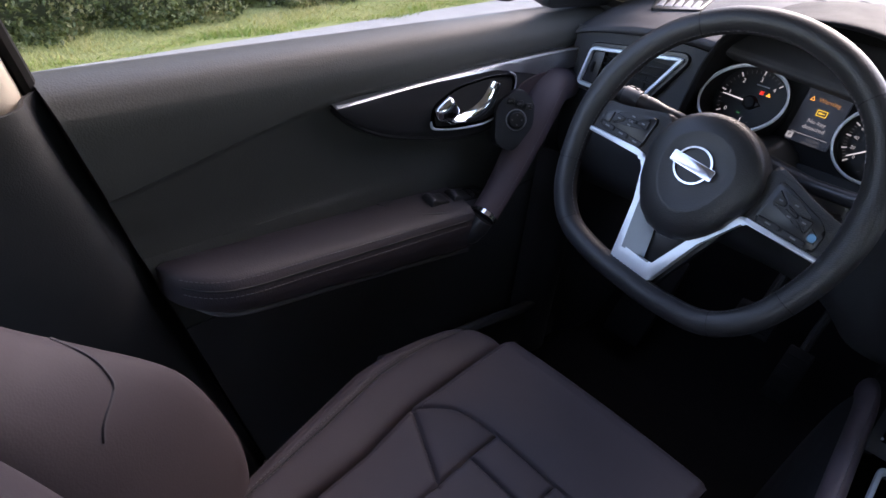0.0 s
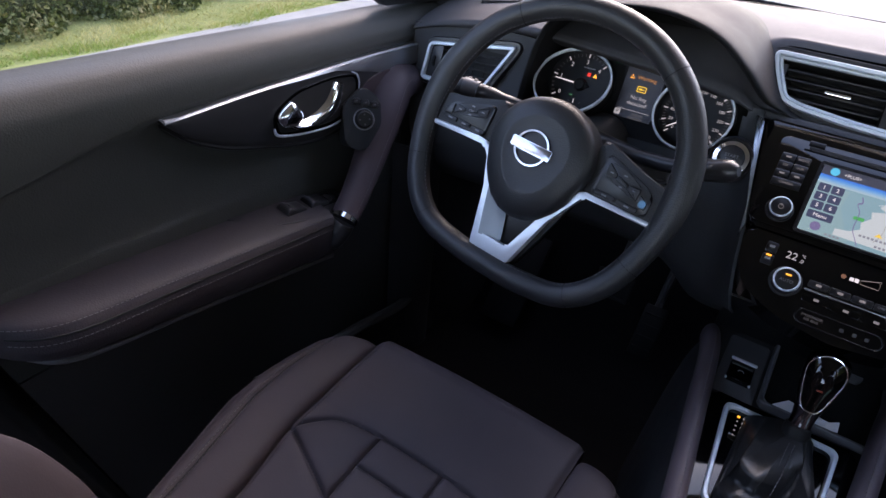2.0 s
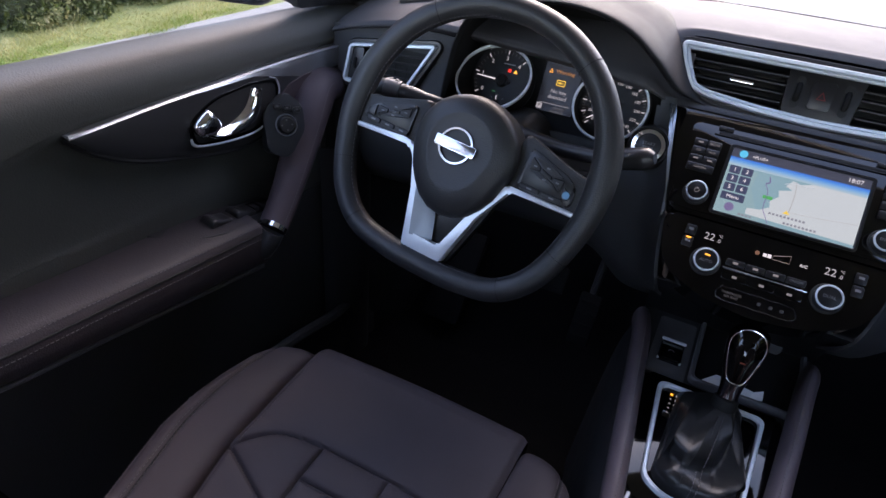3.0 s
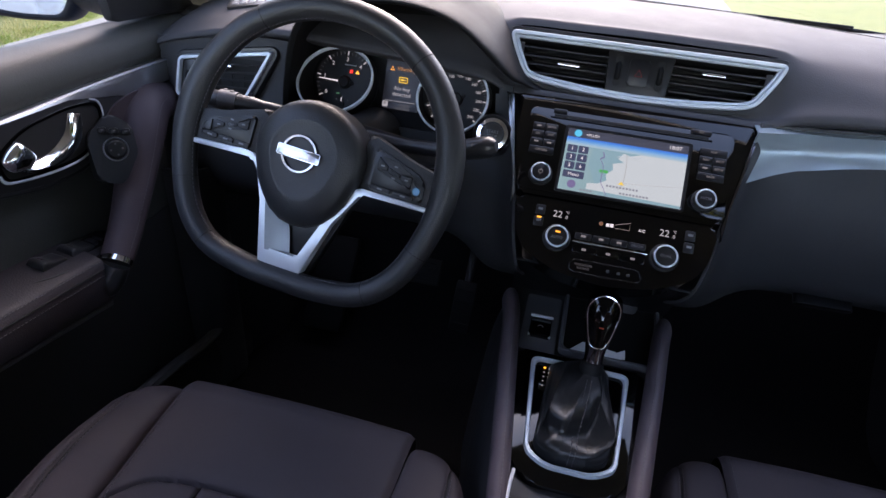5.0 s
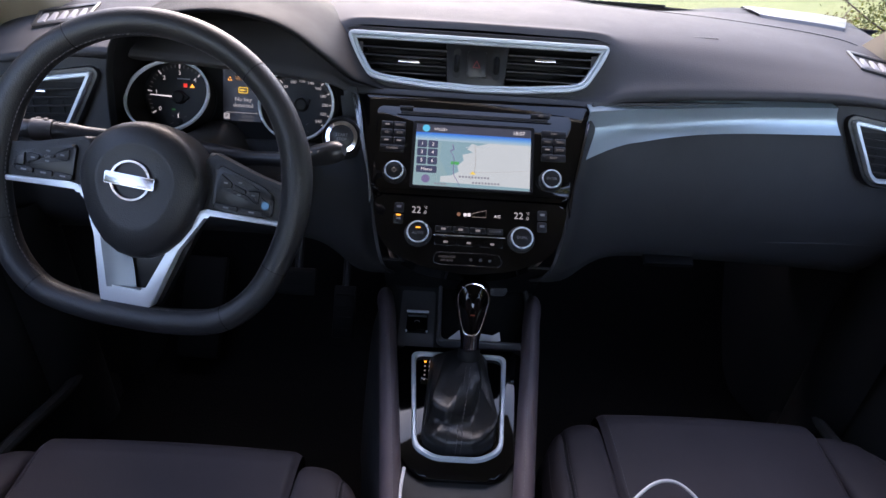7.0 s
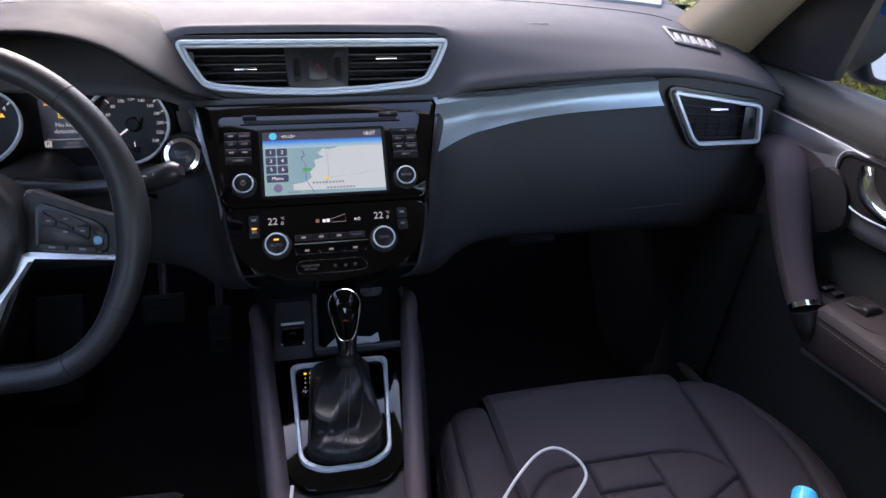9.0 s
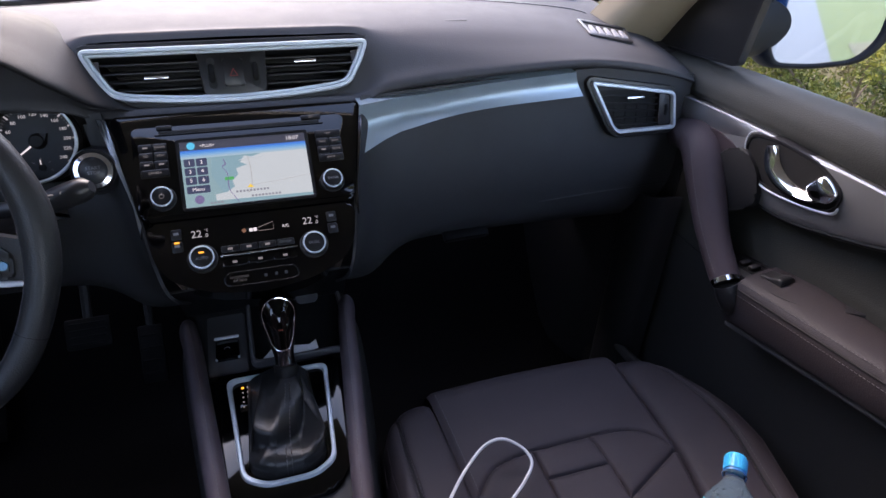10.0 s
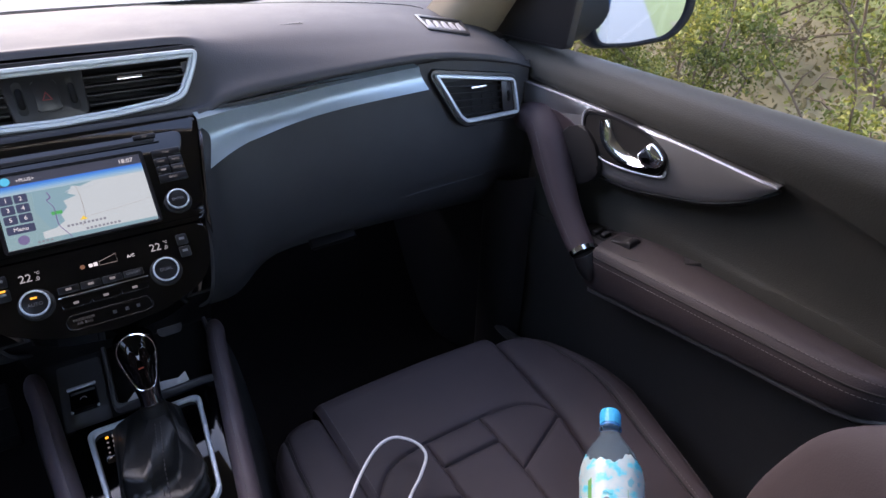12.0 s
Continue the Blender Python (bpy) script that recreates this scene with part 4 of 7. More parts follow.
lever = part("wiper_stalk", tube(st, [0.020, 0.018, 0.015, 0.012, 0.009, 0.009, 0.009, 0.009, 0.0100, 0.011, 0.0120, 0.0125, 0.0130, 0.0132, 0.0132, 0.0120, 0.006], 16), SATIN, column)
# wiper marks are no lamps either, but glow to read as white
for x, z in ((-0.196, 0.6315), (-0.196, 0.6270), (-0.196, 0.6225)):
    part("stalk_mark", box(0.0065, 0.0012, 0.0013, T(x, 0.7170 - (z - 0.63) * 0.1, z)), LABEL_LIT, lever)
part("stalk_mark", band(rrect(0.0075, 0.0055, 0.001, 3), rrect(0.0062, 0.0042, 0.0008, 3), 0.0012, axes((-0.182, 0.7160, 0.6320), (1, 0, 0), (0, 0.35, 0.94))), LABEL_LIT, lever)

# ---- instrument cluster under its hood ----
ARCH = [(-0.486, 0.575), (-0.480, 0.62), (-0.473, 0.655), (-0.464, 0.690), (-0.447, 0.724), (-0.412, 0.749), (-0.335, 0.765), (-0.275, 0.763), (-0.229, 0.748), (-0.194, 0.722), (-0.174, 0.694), (-0.160, 0.675), (-0.140, 0.658), (-0.10, 0.648)]
cxh, czh = -0.345, 0.62


def arch(k, y, dz=0.0, slope=0.30):
    return [(cxh + (x - cxh) * k, y + slope * (0.75 - z) * 0.35 + 0.080 * min(1, max(0, (x + 0.195) / 0.055)) ** 1.2, czh + (z - czh) * k + dz) for x, z in ARCH]


HOODSKIN = mat("matt_hood_plastic", (0.016, 0.016, 0.017), 0.66, spec=0.16, grain=0.25, grain_scale=650, cells=True, var=0.12)
part("hood_lining", sheet(loft([arch(0.985, 0.940, -0.010), arch(0.985, 0.880, -0.004), arch(0.975, 0.84, -0.002), arch(0.955, 0.812)], 5, 5)), MATTBLACK, dash)
part("cluster_hood", sheet(loft([arch(0.955, 0.812), arch(0.985, 0.803), arch(1.01, 0.812), arch(1.02, 0.86), arch(1.03, 0.95), arch(1.06, 1.05, -0.022)], 5, 5)), HOODSKIN, dash)
cluster = thing("instrument_cluster", (-0.33, 0.86, 0.64), "black instrument cluster with two round gauges and lit display", "instrument cluster")
CL = axes((-0.332, 0.899, 0.622), (1, 0, 0), (0, math.sin(radians(22)), math.cos(radians(22))))
part("backplate", prism(rounded([(-0.150, -0.070), (0.150, -0.070), (0.150, 0.06), (0.10, 0.130), (-0.10, 0.130), (-0.150, 0.05)], 0.03)[::-1], -0.004, CL, base=-0.010), MATTBLACK, cluster)
RINGLIT = mat("pale_gauge_ring", (0.75, 0.80, 0.84), 0.35, metal=0.2, var=0.03)
FACE = mat("gauge_face", (0.010, 0.011, 0.012), 0.45, spec=0.3)


def gauge(u, r, centre, mouth, tilt, labels, a0, a1, ticks, needle, text_size):
    """A dial at the bottom of a slanted shroud whose mouth wears a chrome ring."""
    gm = CL @ T(u, 0, 0)
    d = part("gauge", prism(circle(r * 1.16, 48), 0.001, gm, base=-0.004), FACE, cluster)
    rm = axes(centre, (1, 0, 0), (0, math.sin(radians(tilt)), math.cos(radians(tilt))))
    part("ring", band(circle(mouth, 64), circle(mouth - 0.0030, 64), 0.0022, rm, base=-0.003), RINGLIT, d, "thin pale ring")
    rows_ = [[tuple((rm @ V((x, y, 0.0))).lerp(gm @ V((x / mouth * r * 1.16, y / mouth * r * 1.16, 0.0)), f)) for x, y in circle(mouth - 0.001, 64)] for f in (0.0, 0.5, 1.0)]
    part("shroud", sheet(np.array(rows_), closed=True), MATTBLACK, d)
    for k in range(ticks + 1):
        a = radians(a0 + (a1 - a0) * k / ticks)
        big = k % max(1, ticks // (len(labels) - 1)) == 0
        part("tick", box(0.006 if big else 0.004, 0.0018 if big else 0.0011, 0.0004, gm @ Matrix.Rotation(a, 4, "Z") @ T(r * 0.95, 0, 0.0013)), GAUGE_LIT if big else DIM_LIT, d)
    for k, s in enumerate(labels):
        a = radians(a0 + (a1 - a0) * k / (len(labels) - 1))
        if s:
            words("number", s, text_size, gm @ T(r * 0.74 * math.cos(a), r * 0.74 * math.sin(a), 0.0013), GAUGE_LIT, d)
    a = radians(needle)
    part("needle", prism([(0.010, -0.0011), (r * 0.90, -0.0005), (r * 0.90, 0.0005), (0.010, 0.0011)], 0.0045, gm @ Matrix.Rotation(a, 4, "Z"), base=0.0035), WHITE_LIT, d)
    part("needle_hub", lathe([(0, 0.0085), (0.007, 0.008), (0.0095, 0.005), (0.010, 0.001)], 24, gm), VOID, d)
    part("needle_tail", prism([(-0.015, 0.0), (-0.006, -0.006), (0.0, -0.007), (0.0, 0.007), (-0.006, 0.006)], 0.0060, gm @ Matrix.Rotation(a, 4, "Z"), base=0.0015), VOID, d)
    sub = gm @ T(-0.001, -r * 0.74, 0.0)
    for k in range(5):
        part("tick", box(0.003, 0.0010, 0.0004, sub @ Matrix.Rotation(radians(200 - 55 * k), 4, "Z") @ T(0.011, 0, 0.0013)), DIM_LIT, d)
    part("small_needle", box(0.010, 0.0009, 0.0004, sub @ Matrix.Rotation(radians(95), 4, "Z") @ T(0.005, 0, 0.0030)), WHITE_LIT, d)
    part("needle_hub", lathe([(0, 0.0035), (0.004, 0.0032), (0.0048, 0.001)], 16, sub), VOID, d)
    return d


tach = gauge(-0.0862, 0.0445, (-0.4182, 0.8600, 0.6380), 0.0567, 51, ["0", "1", "2", "3", "4"], 212, 48, 20, 178, 0.0085)
part("text_bar", box(0.018, 0.0016, 0.0004, CL @ T(-0.080, 0.0254, 0.0013)), PRINT, tach)
part("red_warning", box(0.0052, 0.0052, 0.0006, CL @ T(-0.0775, 0.0165, 0.0015), 0.0002), RED_LIT, tach)
part("amber_warning", prism([(0, 0), (0.0066, 0), (0.0033, 0.0052)], 0.0018, CL @ T(-0.0712, 0.0140, 0), base=0.001), AMBER_LIT, tach)
part("green_warning", box(0.005, 0.002, 0.0006, CL @ T(-0.0949, -0.0176, 0.0015)), lit("dark_green_light", (0.02, 0.25, 0.05), 0.5), tach)
gauge(0.087, 0.0445, (-0.2451, 0.8684, 0.6336), 0.0520, 37, ["0", "20", "40", "60", "80", "100", "120", "140", "160", "180", "200", "220", "240"], 222, -42, 48, 216, 0.0060)
mfd = part("display", prism(rounded([(-0.0245, 0.057), (0.031, 0.057), (0.031, -0.028), (-0.0245, -0.028)], 0.003)[::-1], 0.0012, CL, base=-0.004), lit("display_background", (0.014, 0.017, 0.026), 0.4), cluster)
for text, size, u, v, m_ in (("Warning", 0.0080, 0.0065, 0.0305, DIM_AMBER), ("No key", 0.0080, 0.0040, 0.0022, GAUGE_LIT), ("detected", 0.0080, 0.0040, -0.0060, GAUGE_LIT)):
    words("display_text", text, size, CL @ T(u, v, 0.0014), m_, mfd)
part("warning_icon", band([(-0.018, 0.0275), (-0.0115, 0.0275), (-0.01475, 0.0335)], [(-0.0168, 0.0283), (-0.0127, 0.0283), (-0.01475, 0.0320)], 0.0016, CL, base=0.001), AMBER_LIT, mfd)
YELLOW_LIT = lit("yellow_light", (0.95, 0.62, 0.02), 0.95)
part("key_icon", joined(band(rrect(0.0135, 0.0085, 0.0012, 3, 0.004, 0.0151), rrect(0.0112, 0.0062, 0.0008, 3, 0.004, 0.0151), 0.0018, CL, base=0.001), box(0.0045, 0.0026, 0.0006, CL @ T(0.002, 0.0151, 0.0015)), box(0.0035, 0.0012, 0.0006, CL @ T(0.0062, 0.0151, 0.0015))), YELLOW_LIT, mfd)
for u, v, w in ((-0.010, 0.0505, 0.016), (0.0105, -0.0212, 0.017), (0.0085, -0.0262, 0.021)):
    part("text_bar", box(w, 0.0034, 0.0004, CL @ T(u, v, 0.0014)), DIM_LIT, mfd)
part("status_dot", prism(circle(0.0034, 16), 0.0016, CL @ T(0.0095, 0.0500, 0), base=0.001), GAUGE_LIT, mfd)
for v in (0.0435, -0.0163):
    part("display_line", box(0.046, 0.0006, 0.0004, CL @ T(0.003, v, 0.0014)), GAUGE_LIT, mfd)
part("gear_box", prism(rrect(0.0082, 0.0082, 0.001, 2), 0.0016, CL @ T(-0.0193, -0.0217, 0), base=0.001), GAUGE_LIT, mfd)
words("gear_letter", "P", 0.0072, CL @ T(-0.0193, -0.0217, 0.0018), VOID, mfd)
for s in (-1, 1):
    tl_ = [(-0.0045, 0), (0, 0.004), (0, 0.0018), (0.0045, 0.0018), (0.0045, -0.0018), (0, -0.0018), (0, -0.004)]
    part("turn_lamp", prism([(-s * x, y) for x, y in tl_][::s], 0.0012, CL @ T(s * 0.0455 + 0.003, 0.0475, 0), base=-0.004), GREEN_LIT, cluster)


# ---- vents ----
# fin colour is pale to stand for the sky they reflect
FINSHEEN = mat("skylit_grille_fin", (0.22, 0.22, 0.23), 0.5, var=0.05)
RIMSILVER = mat("bright_satin_rim", (0.60, 0.67, 0.72), 0.42, metal=0.3, var=0.03)
def grown(outline, d):
    """An outline (drawn anticlockwise) moved outwards by d, or inwards where d is negative."""
    p = np.asarray(outline, float)
    t = np.roll(p, -1, 0) - np.roll(p, 1, 0)
    t /= np.maximum(np.linalg.norm(t, axis=1, keepdims=True), 1e-9)
    return [tuple(q) for q in p + np.c_[t[:, 1], -t[:, 0]] * d]


def spans(outline, y):
    """The left and right end of an outline at a height."""
    p = list(outline)
    xs_ = [a[0] + (b[0] - a[0]) * (y - a[1]) / (b[1] - a[1]) for a, b in zip(p, p[1:] + p[:1]) if (a[1] - y) * (b[1] - y) < 0]
    return min(xs_), max(xs_)


def vent(m, outer, corner, inset, deep, slat_rows, tabs, mirror=False, label="", gap=0.0, double=True):
    """A vent in its plane: dark housing, silver rim, dark throat, slats and finger tabs; the outline runs clockwise from the top left."""
    v = thing("air_vent", tuple((Matrix.Diagonal((-1 if mirror else 1, 1, 1, 1)) @ m).translation), label, "air vent", "dashboard vents")

    def p(n, bm, mt, parent=v, lab=""):
        return part(n, bm, mt, parent, lab, mirror=mirror)
    ro = rounded(outer[::-1], corner, 6)
    mid_, ri = grown(ro, -inset * (0.62 if double else 0.98)), grown(ro, -inset)
    p("surround", band(grown(ro, 0.007), grown(ro, -0.001), 0.0055, m, base=-0.014, crown=0.6), SATIN)
    p("rim", band(ro, mid_, 0.013, m, base=-0.004), RIMSILVER, lab="satin silver rim")
    if double:
        p("inner_rim", band(grown(mid_, 0.0002), ri, 0.0095, m, base=-0.004), RIMSILVER, lab="thin inner rim")
    c = np.mean(ri, axis=0)
    rows_ = [[(x, y, z) for x, y in ri] for z in (0.006, -deep)] + [[(c[0] + (x - c[0]) * 0.02, c[1] + (y - c[1]) * 0.02, -deep - 0.0005) for x, y in ri]]
    bm_ = sheet(np.array(rows_), closed=True)
    bm_.transform(m)
    p("throat", bm_, VOID)
    thick = min(0.016, deep * 0.8)
    for a, b in slat_rows:
        (xa, _), (_, xb) = spans(ri, a), spans(ri, b)
        for x0, x1 in (((xa, -gap), (gap, xb)) if gap else ((xa, xb),)):
            ya, yb = (a + (b - a) * (q - xa) / (xb - xa) for q in (x0, x1))
            p("slat", box(x1 - x0 - 0.001, 0.0030, thick, m @ T((x0 + x1) / 2, (ya + yb) / 2, 0.005 - thick / 2) @ Matrix.Rotation(math.atan2(yb - ya, x1 - x0), 4, "Z") @ Matrix.Rotation(radians(16), 4, "X"), 0.001), KEY)
    for tx, ty in tabs:
        p("finger_tab", prism(rrect(0.030, 0.0042, 0.0018, 4), 0.0125, m @ T(tx, ty, 0.0), 0.0012, base=0.002), CHROME)
    return v


CV = axes((0, 0.929, 0.692), (1, 0, 0), (0, 0.385, 0.923))
OUT = [(-0.184, 0.0300), (0.187, 0.0300), (0.176, 0.003), (0.156, -0.030), (0.135, -0.0365), (0.070, -0.0425), (0.0, -0.0450), (-0.070, -0.0425), (-0.135, -0.0365), (-0.155, -0.030), (-0.174, 0.003)]
cv = vent(CV, OUT, 0.013, 0.0105, 0.05, [(y, y) for y in (0.0115, 0.0005, -0.0105, -0.0215, -0.0315)], [(-0.095, -0.0085), (0.095, 0.0035)], label="wide central air vent with silver rim", gap=0.0425)
part("hazard_panel", prism(rounded([(-0.0445, 0.0215), (0.0445, 0.0215), (0.0400, -0.0350), (-0.0400, -0.0350)], 0.003)[::-1], 0.0030, CV, 0.002, base=-0.02), KEY, cv)
hz = part("hazard_button", prism(rrect(0.027, 0.036, 0.004, 5, 0, -0.006), 0.0050, CV, 0.0015, base=0.002), KEY, cv)
part("hazard_triangle", band([(-0.0062, -0.011), (0.0062, -0.011), (0, 0.0002)], [(-0.0036, -0.0096), (0.0036, -0.0096), (0, -0.0030)], 0.0055, CV, base=0.0048), mat("red_print", (0.16, 0.014, 0.014), 0.5), hz)
for s in (-1, 1):
    part("wheel_slot", prism(rrect(0.0105, 0.040, 0.005, 6, s * 0.028, -0.006), 0.0034, CV, base=0.001), VOID, cv)
    part("thumb_wheel", lathe([(0.017, -0.0038), (0.0190, -0.002), (0.0190, 0.002), (0.017, 0.0038)], 32, CV @ T(s * 0.028, -0.006, -0.0110) @ Matrix.Rotation(radians(90), 4, "Y")), RUBBER, cv)
RV = axes((0.600, 0.857, 0.618), (1, -0.07, 0), (0, 0.20, 1))
for mirrored, lab in ((False, "passenger side air vent with silver rim"), (True, "driver side air vent with silver rim")):
    rv = vent(RV, [(-0.088, 0.045), (0.062, 0.0235), (0.069, -0.037), (-0.034, -0.040), (-0.046, -0.030)], 0.010, 0.0066, 0.004, [(0.0210, 0.0120), (0.0090, 0.0020), (-0.0030, -0.0080), (-0.0150, -0.0180), (-0.0260, -0.0270)], [(-0.008, 0.0155)], mirrored, lab, double=False)
    part("vent_panel", prism(rounded([(0.036, 0.0195), (0.054, 0.0170), (0.0605, -0.0295), (0.038, -0.0305)], 0.002)[::-1], 0.0075, RV, 0.001, base=-0.003), SATIN, rv, mirror=mirrored)
    part("thumb_wheel", lathe([(0.0130, -0.003), (0.0145, -0.0015), (0.0145, 0.0015), (0.0130, 0.003)], 24, RV @ T(0.0495, -0.006, -0.004) @ Matrix.Rotation(radians(90), 4, "Y")), RUBBER, rv, mirror=mirrored)
    for x in (-0.040, -0.020, 0.0, 0.020):
        part("vane", box(0.0016, 0.030, 0.0014, RV @ T(x + 0.004, -0.013, -0.0026), 0.0004), VOID, rv, mirror=mirrored)
    # demister grille on the top of the pad, by the pillar
    gm = axes((0.594, 0.969, 0.7085), (1, -0.25, -0.15), (0.2425, 0.97, 0.07))
    if mirrored:
        gm = Matrix.Diagonal((-1, 1, 1, 1)) @ gm
    grille = [(-0.041, 0.044), (0.046, 0.043), (0.033, -0.046), (-0.039, -0.040)]
    gs = thing("demister_grille", tuple(gm.translation), "small black side window demister grille", "air vent", "demister grilles")
    fl = grille
    gm0 = axes((0.594, 0.969, 0.7085), (1, -0.25, -0.15), (0.2425, 0.97, 0.07))
    ro, ri = rounded(fl[::-1], 0.006, 4), rounded([(x * 0.86, y * 0.72) for x, y in fl[::-1]], 0.005, 4)
    part("rim", band(ro, ri, 0.003, gm0, base=-0.004), SATIN, gs, mirror=mirrored)
    part("throat", prism(ri, 0.0, gm0, base=-0.003), VOID, gs, mirror=mirrored)
    for k in range(5):
        part("fin", prism([(-0.0055, -0.026), (0.0055, -0.026), (0.0030, 0.016), (-0.0030, 0.016)], 0.0015, gm0 @ T(-0.026 + 0.0135 * k, -0.002, 0.001) @ Matrix.Rotation(radians(-4), 4, "Z"), 0.0006, base=-0.002), FINSHEEN, gs, mirror=mirrored)
SEAMLINE = [(0.12, 1.205), (0.258, 1.189), (0.3526, 1.1715), (0.446, 1.139), (0.523, 1.114), (0.587, 1.088), (0.610, 1.066)]
CORNER = [[(0.512, 1.300), (0.580, 1.288), (0.650, 1.268), (0.690, 1.250)], [(0.5116, 1.2105), (0.530, 1.190), (0.570, 1.172), (0.632, 1.150)]]
g = PADGRID
pad_skin = BVHTree.FromPolygons([tuple(q) for q in g.reshape(-1, 3)], [(i * g.shape[1] + j, i * g.shape[1] + j + 1, (i + 1) * g.shape[1] + j + 1, (i + 1) * g.shape[1] + j) for i in range(g.shape[0] - 1) for j in range(g.shape[1] - 1)])


def on_pad(x, y, up=0.0):
    hit_ = pad_skin.ray_cast(V((x, y, 1.0)), V((0, 0, -1)))[0]
    return V((x, y, (hit_.z if hit_ else 0.71) + up))


for s in (1, -1):
    part("pad_seam", tube([on_pad(s * x, y, 0.0002) for x, y in crs(SEAMLINE, 8)], 0.0011, 6), SATIN, dash)
    far, near_ = crs(CORNER[0], 6), crs(CORNER[1], 6)
    part("corner_trim", sheet(np.array([[tuple(on_pad(s * (a[0] + (b[0] - a[0]) * k), a[1] + (b[1] - a[1]) * k, o)) for a, b in zip(far, near_)] for k, o in ((0, 0.001), (0.05, 0.005), (0.5, 0.006), (0.95, 0.005), (1, 0.0))])), KICK, dash)
part("demister_slot", box(0.66, 0.028, 0.004, T(0.03, 1.285, 0.7205) @ Matrix.Rotation(radians(-12), 4, "X"), 0.001), VOID, dash)
for w, dy in ((0.040, 0.0),):
    part("airbag_mark", joined(*[box(0.0036, 0.0040, 0.0006, T(0.318 + 0.0054 * k, 0.985, 0.7312) @ Matrix.Rotation(radians(6), 4, "X")) for k in range(7)]), HARD, dash)

# ---- centre stack ----
ST = axes((0, 0.790, 0.559), (1, 0, 0), (0, 0.701, 0.713))
stack = thing("centre_stack", (0, 0.80, 0.55), "gloss black centre stack with lit touchscreen and climate panel", "car radio")
upper = rounded([(-0.158, 0.128), (0.158, 0.128), (0.1305, -0.0128), (-0.1305, -0.0128)], 0.010)[::-1]
un = part("radio_bezel", prism(upper, 0.004, ST, 0.004, 3, base=-0.05), GLOSS, stack)
lowr = rounded([(-0.1303, -0.0148), (0.1303, -0.0148), (0.121, -0.066), (0.104, -0.090), (0.060, -0.109), (0, -0.117), (-0.060, -0.109), (-0.104, -0.090), (-0.121, -0.066)], 0.014)[::-1]
cl = part("climate_panel", prism(lowr, 0.004, ST, 0.004, 3, base=-0.06), GLOSS, stack)
for s in (-1, 1):
    strip = [(s * 0.1600, 0.127), (s * (0.171 if s < 0 else 0.1650), 0.129), (s * 0.1385, 0.010), (s * 0.1340, -0.030), (s * 0.1312, -0.014)]
    # left strip's reflection is put in as a lighter metal than the right
    part("side_strip", prism(strip if s < 0 else strip[::-1], 0.001, ST, 0.0008, base=-0.03), STRIPMETAL if s < 0 else DARKCHROME, stack, "satin grey metal edge strip")
face = part("radio_face", prism(rrect(0.268, 0.118, 0.012, 5, 0, 0.0525), 0.0055, ST, 0.002, 2, base=0.003), GLOSS, un)
part("disc_slot", box(0.200, 0.004, 0.002, ST @ T(0, 0.1025, 0.0052), 0.0008), VOID, face)
part("slot_lip", box(0.210, 0.0012, 0.002, ST @ T(0, 0.0992, 0.0060), 0.0005), KEY, face)
for u, w in ((-0.093, 0.018), (0.090, 0.026)):
    part("slot_button", box(w, 0.006, 0.003, ST @ T(u, 0.1085, 0.0055), 0.001), KEY, face)
words("slot_letters", "SD", 0.0050, ST @ T(0.090, 0.1085, 0.0071), LABEL_LIT, face)
for s, labels in ((-1, (("phone", "RADIO"), ("CD", "AUX"), ("skip", "skip"), ("CAMERA",))), (1, (("MAP",), ("NAV", "INFO"), ("skip", "SETUP"), ("BACK",)))):
    for r, names_ in enumerate(labels):
        for k, t in enumerate(names_):
            w = 0.034 / len(names_) - 0.0008
            u = s * 0.1085 + (0 if len(names_) == 1 else (-0.0085 + 0.017 * k))
            vv = 0.0825 - 0.0112 * r
            b = part("radio_button", box(w, 0.0102, 0.004, ST @ T(u, vv, 0.0062), 0.0012), KEY, face)
            if t in ("phone", "skip"):
                part("button_mark", box(0.006, 0.002, 0.0004, ST @ T(u, vv, 0.0084)), LABEL_LIT, b)
            else:
                words("button_letters", t, 0.0040, ST @ T(u, vv, 0.0083), LABEL_LIT, b, 0.0001)


def knob(m, r, parent, face_mat=KEY, text="", led=False):
    k = part("knob", lathe([(0, 0.0125), (r * 0.80, 0.0125), (r * 0.86, 0.0120), (r * 0.88, 0.0), ], 36, m), face_mat, parent)
    part("knob_ring", lathe([(r * 0.83, 0.0118), (r * 0.87, 0.0136), (r * 0.965, 0.0132), (r * 0.995, 0.0108)], 36, m), RIMSILVER, k, "chrome knob ring")
    part("knob_side", lathe([(r * 0.995, 0.0108), (r * 1.01, 0.0085), (r * 1.03, 0.0)], 36, m), SATIN, k)
    part("knob_collar", lathe([(r * 1.05, 0.003), (r * 1.22, 0.002), (r * 1.26, -0.002)], 36, m), VOID, k)
    if text:
        words("knob_letters", text, r * 0.36, m @ T(0, -r * 0.12 if led else 0, 0.0126), PRINT, k, 0.0001)
    if led:
        part("knob_light", box(r * 0.42, r * 0.13, 0.0006, m @ T(0, r * 0.38, 0.0127)), AMBER_LIT, k)
    return k


knob(ST @ T(-0.103, 0.0155, 0.0045), 0.0130, face, KEY)
part("power_mark", joined(band(circle(0.0030, 20), circle(0.0025, 20), 0.0005, ST @ T(-0.103, 0.0155, 0.0170)), box(0.0007, 0.0030, 0.0006, ST @ T(-0.103, 0.0180, 0.0174))), LABEL_LIT, face)
knob(ST @ T(0.105, 0.0165, 0.0045), 0.0130, face, KEY, "ENTER")
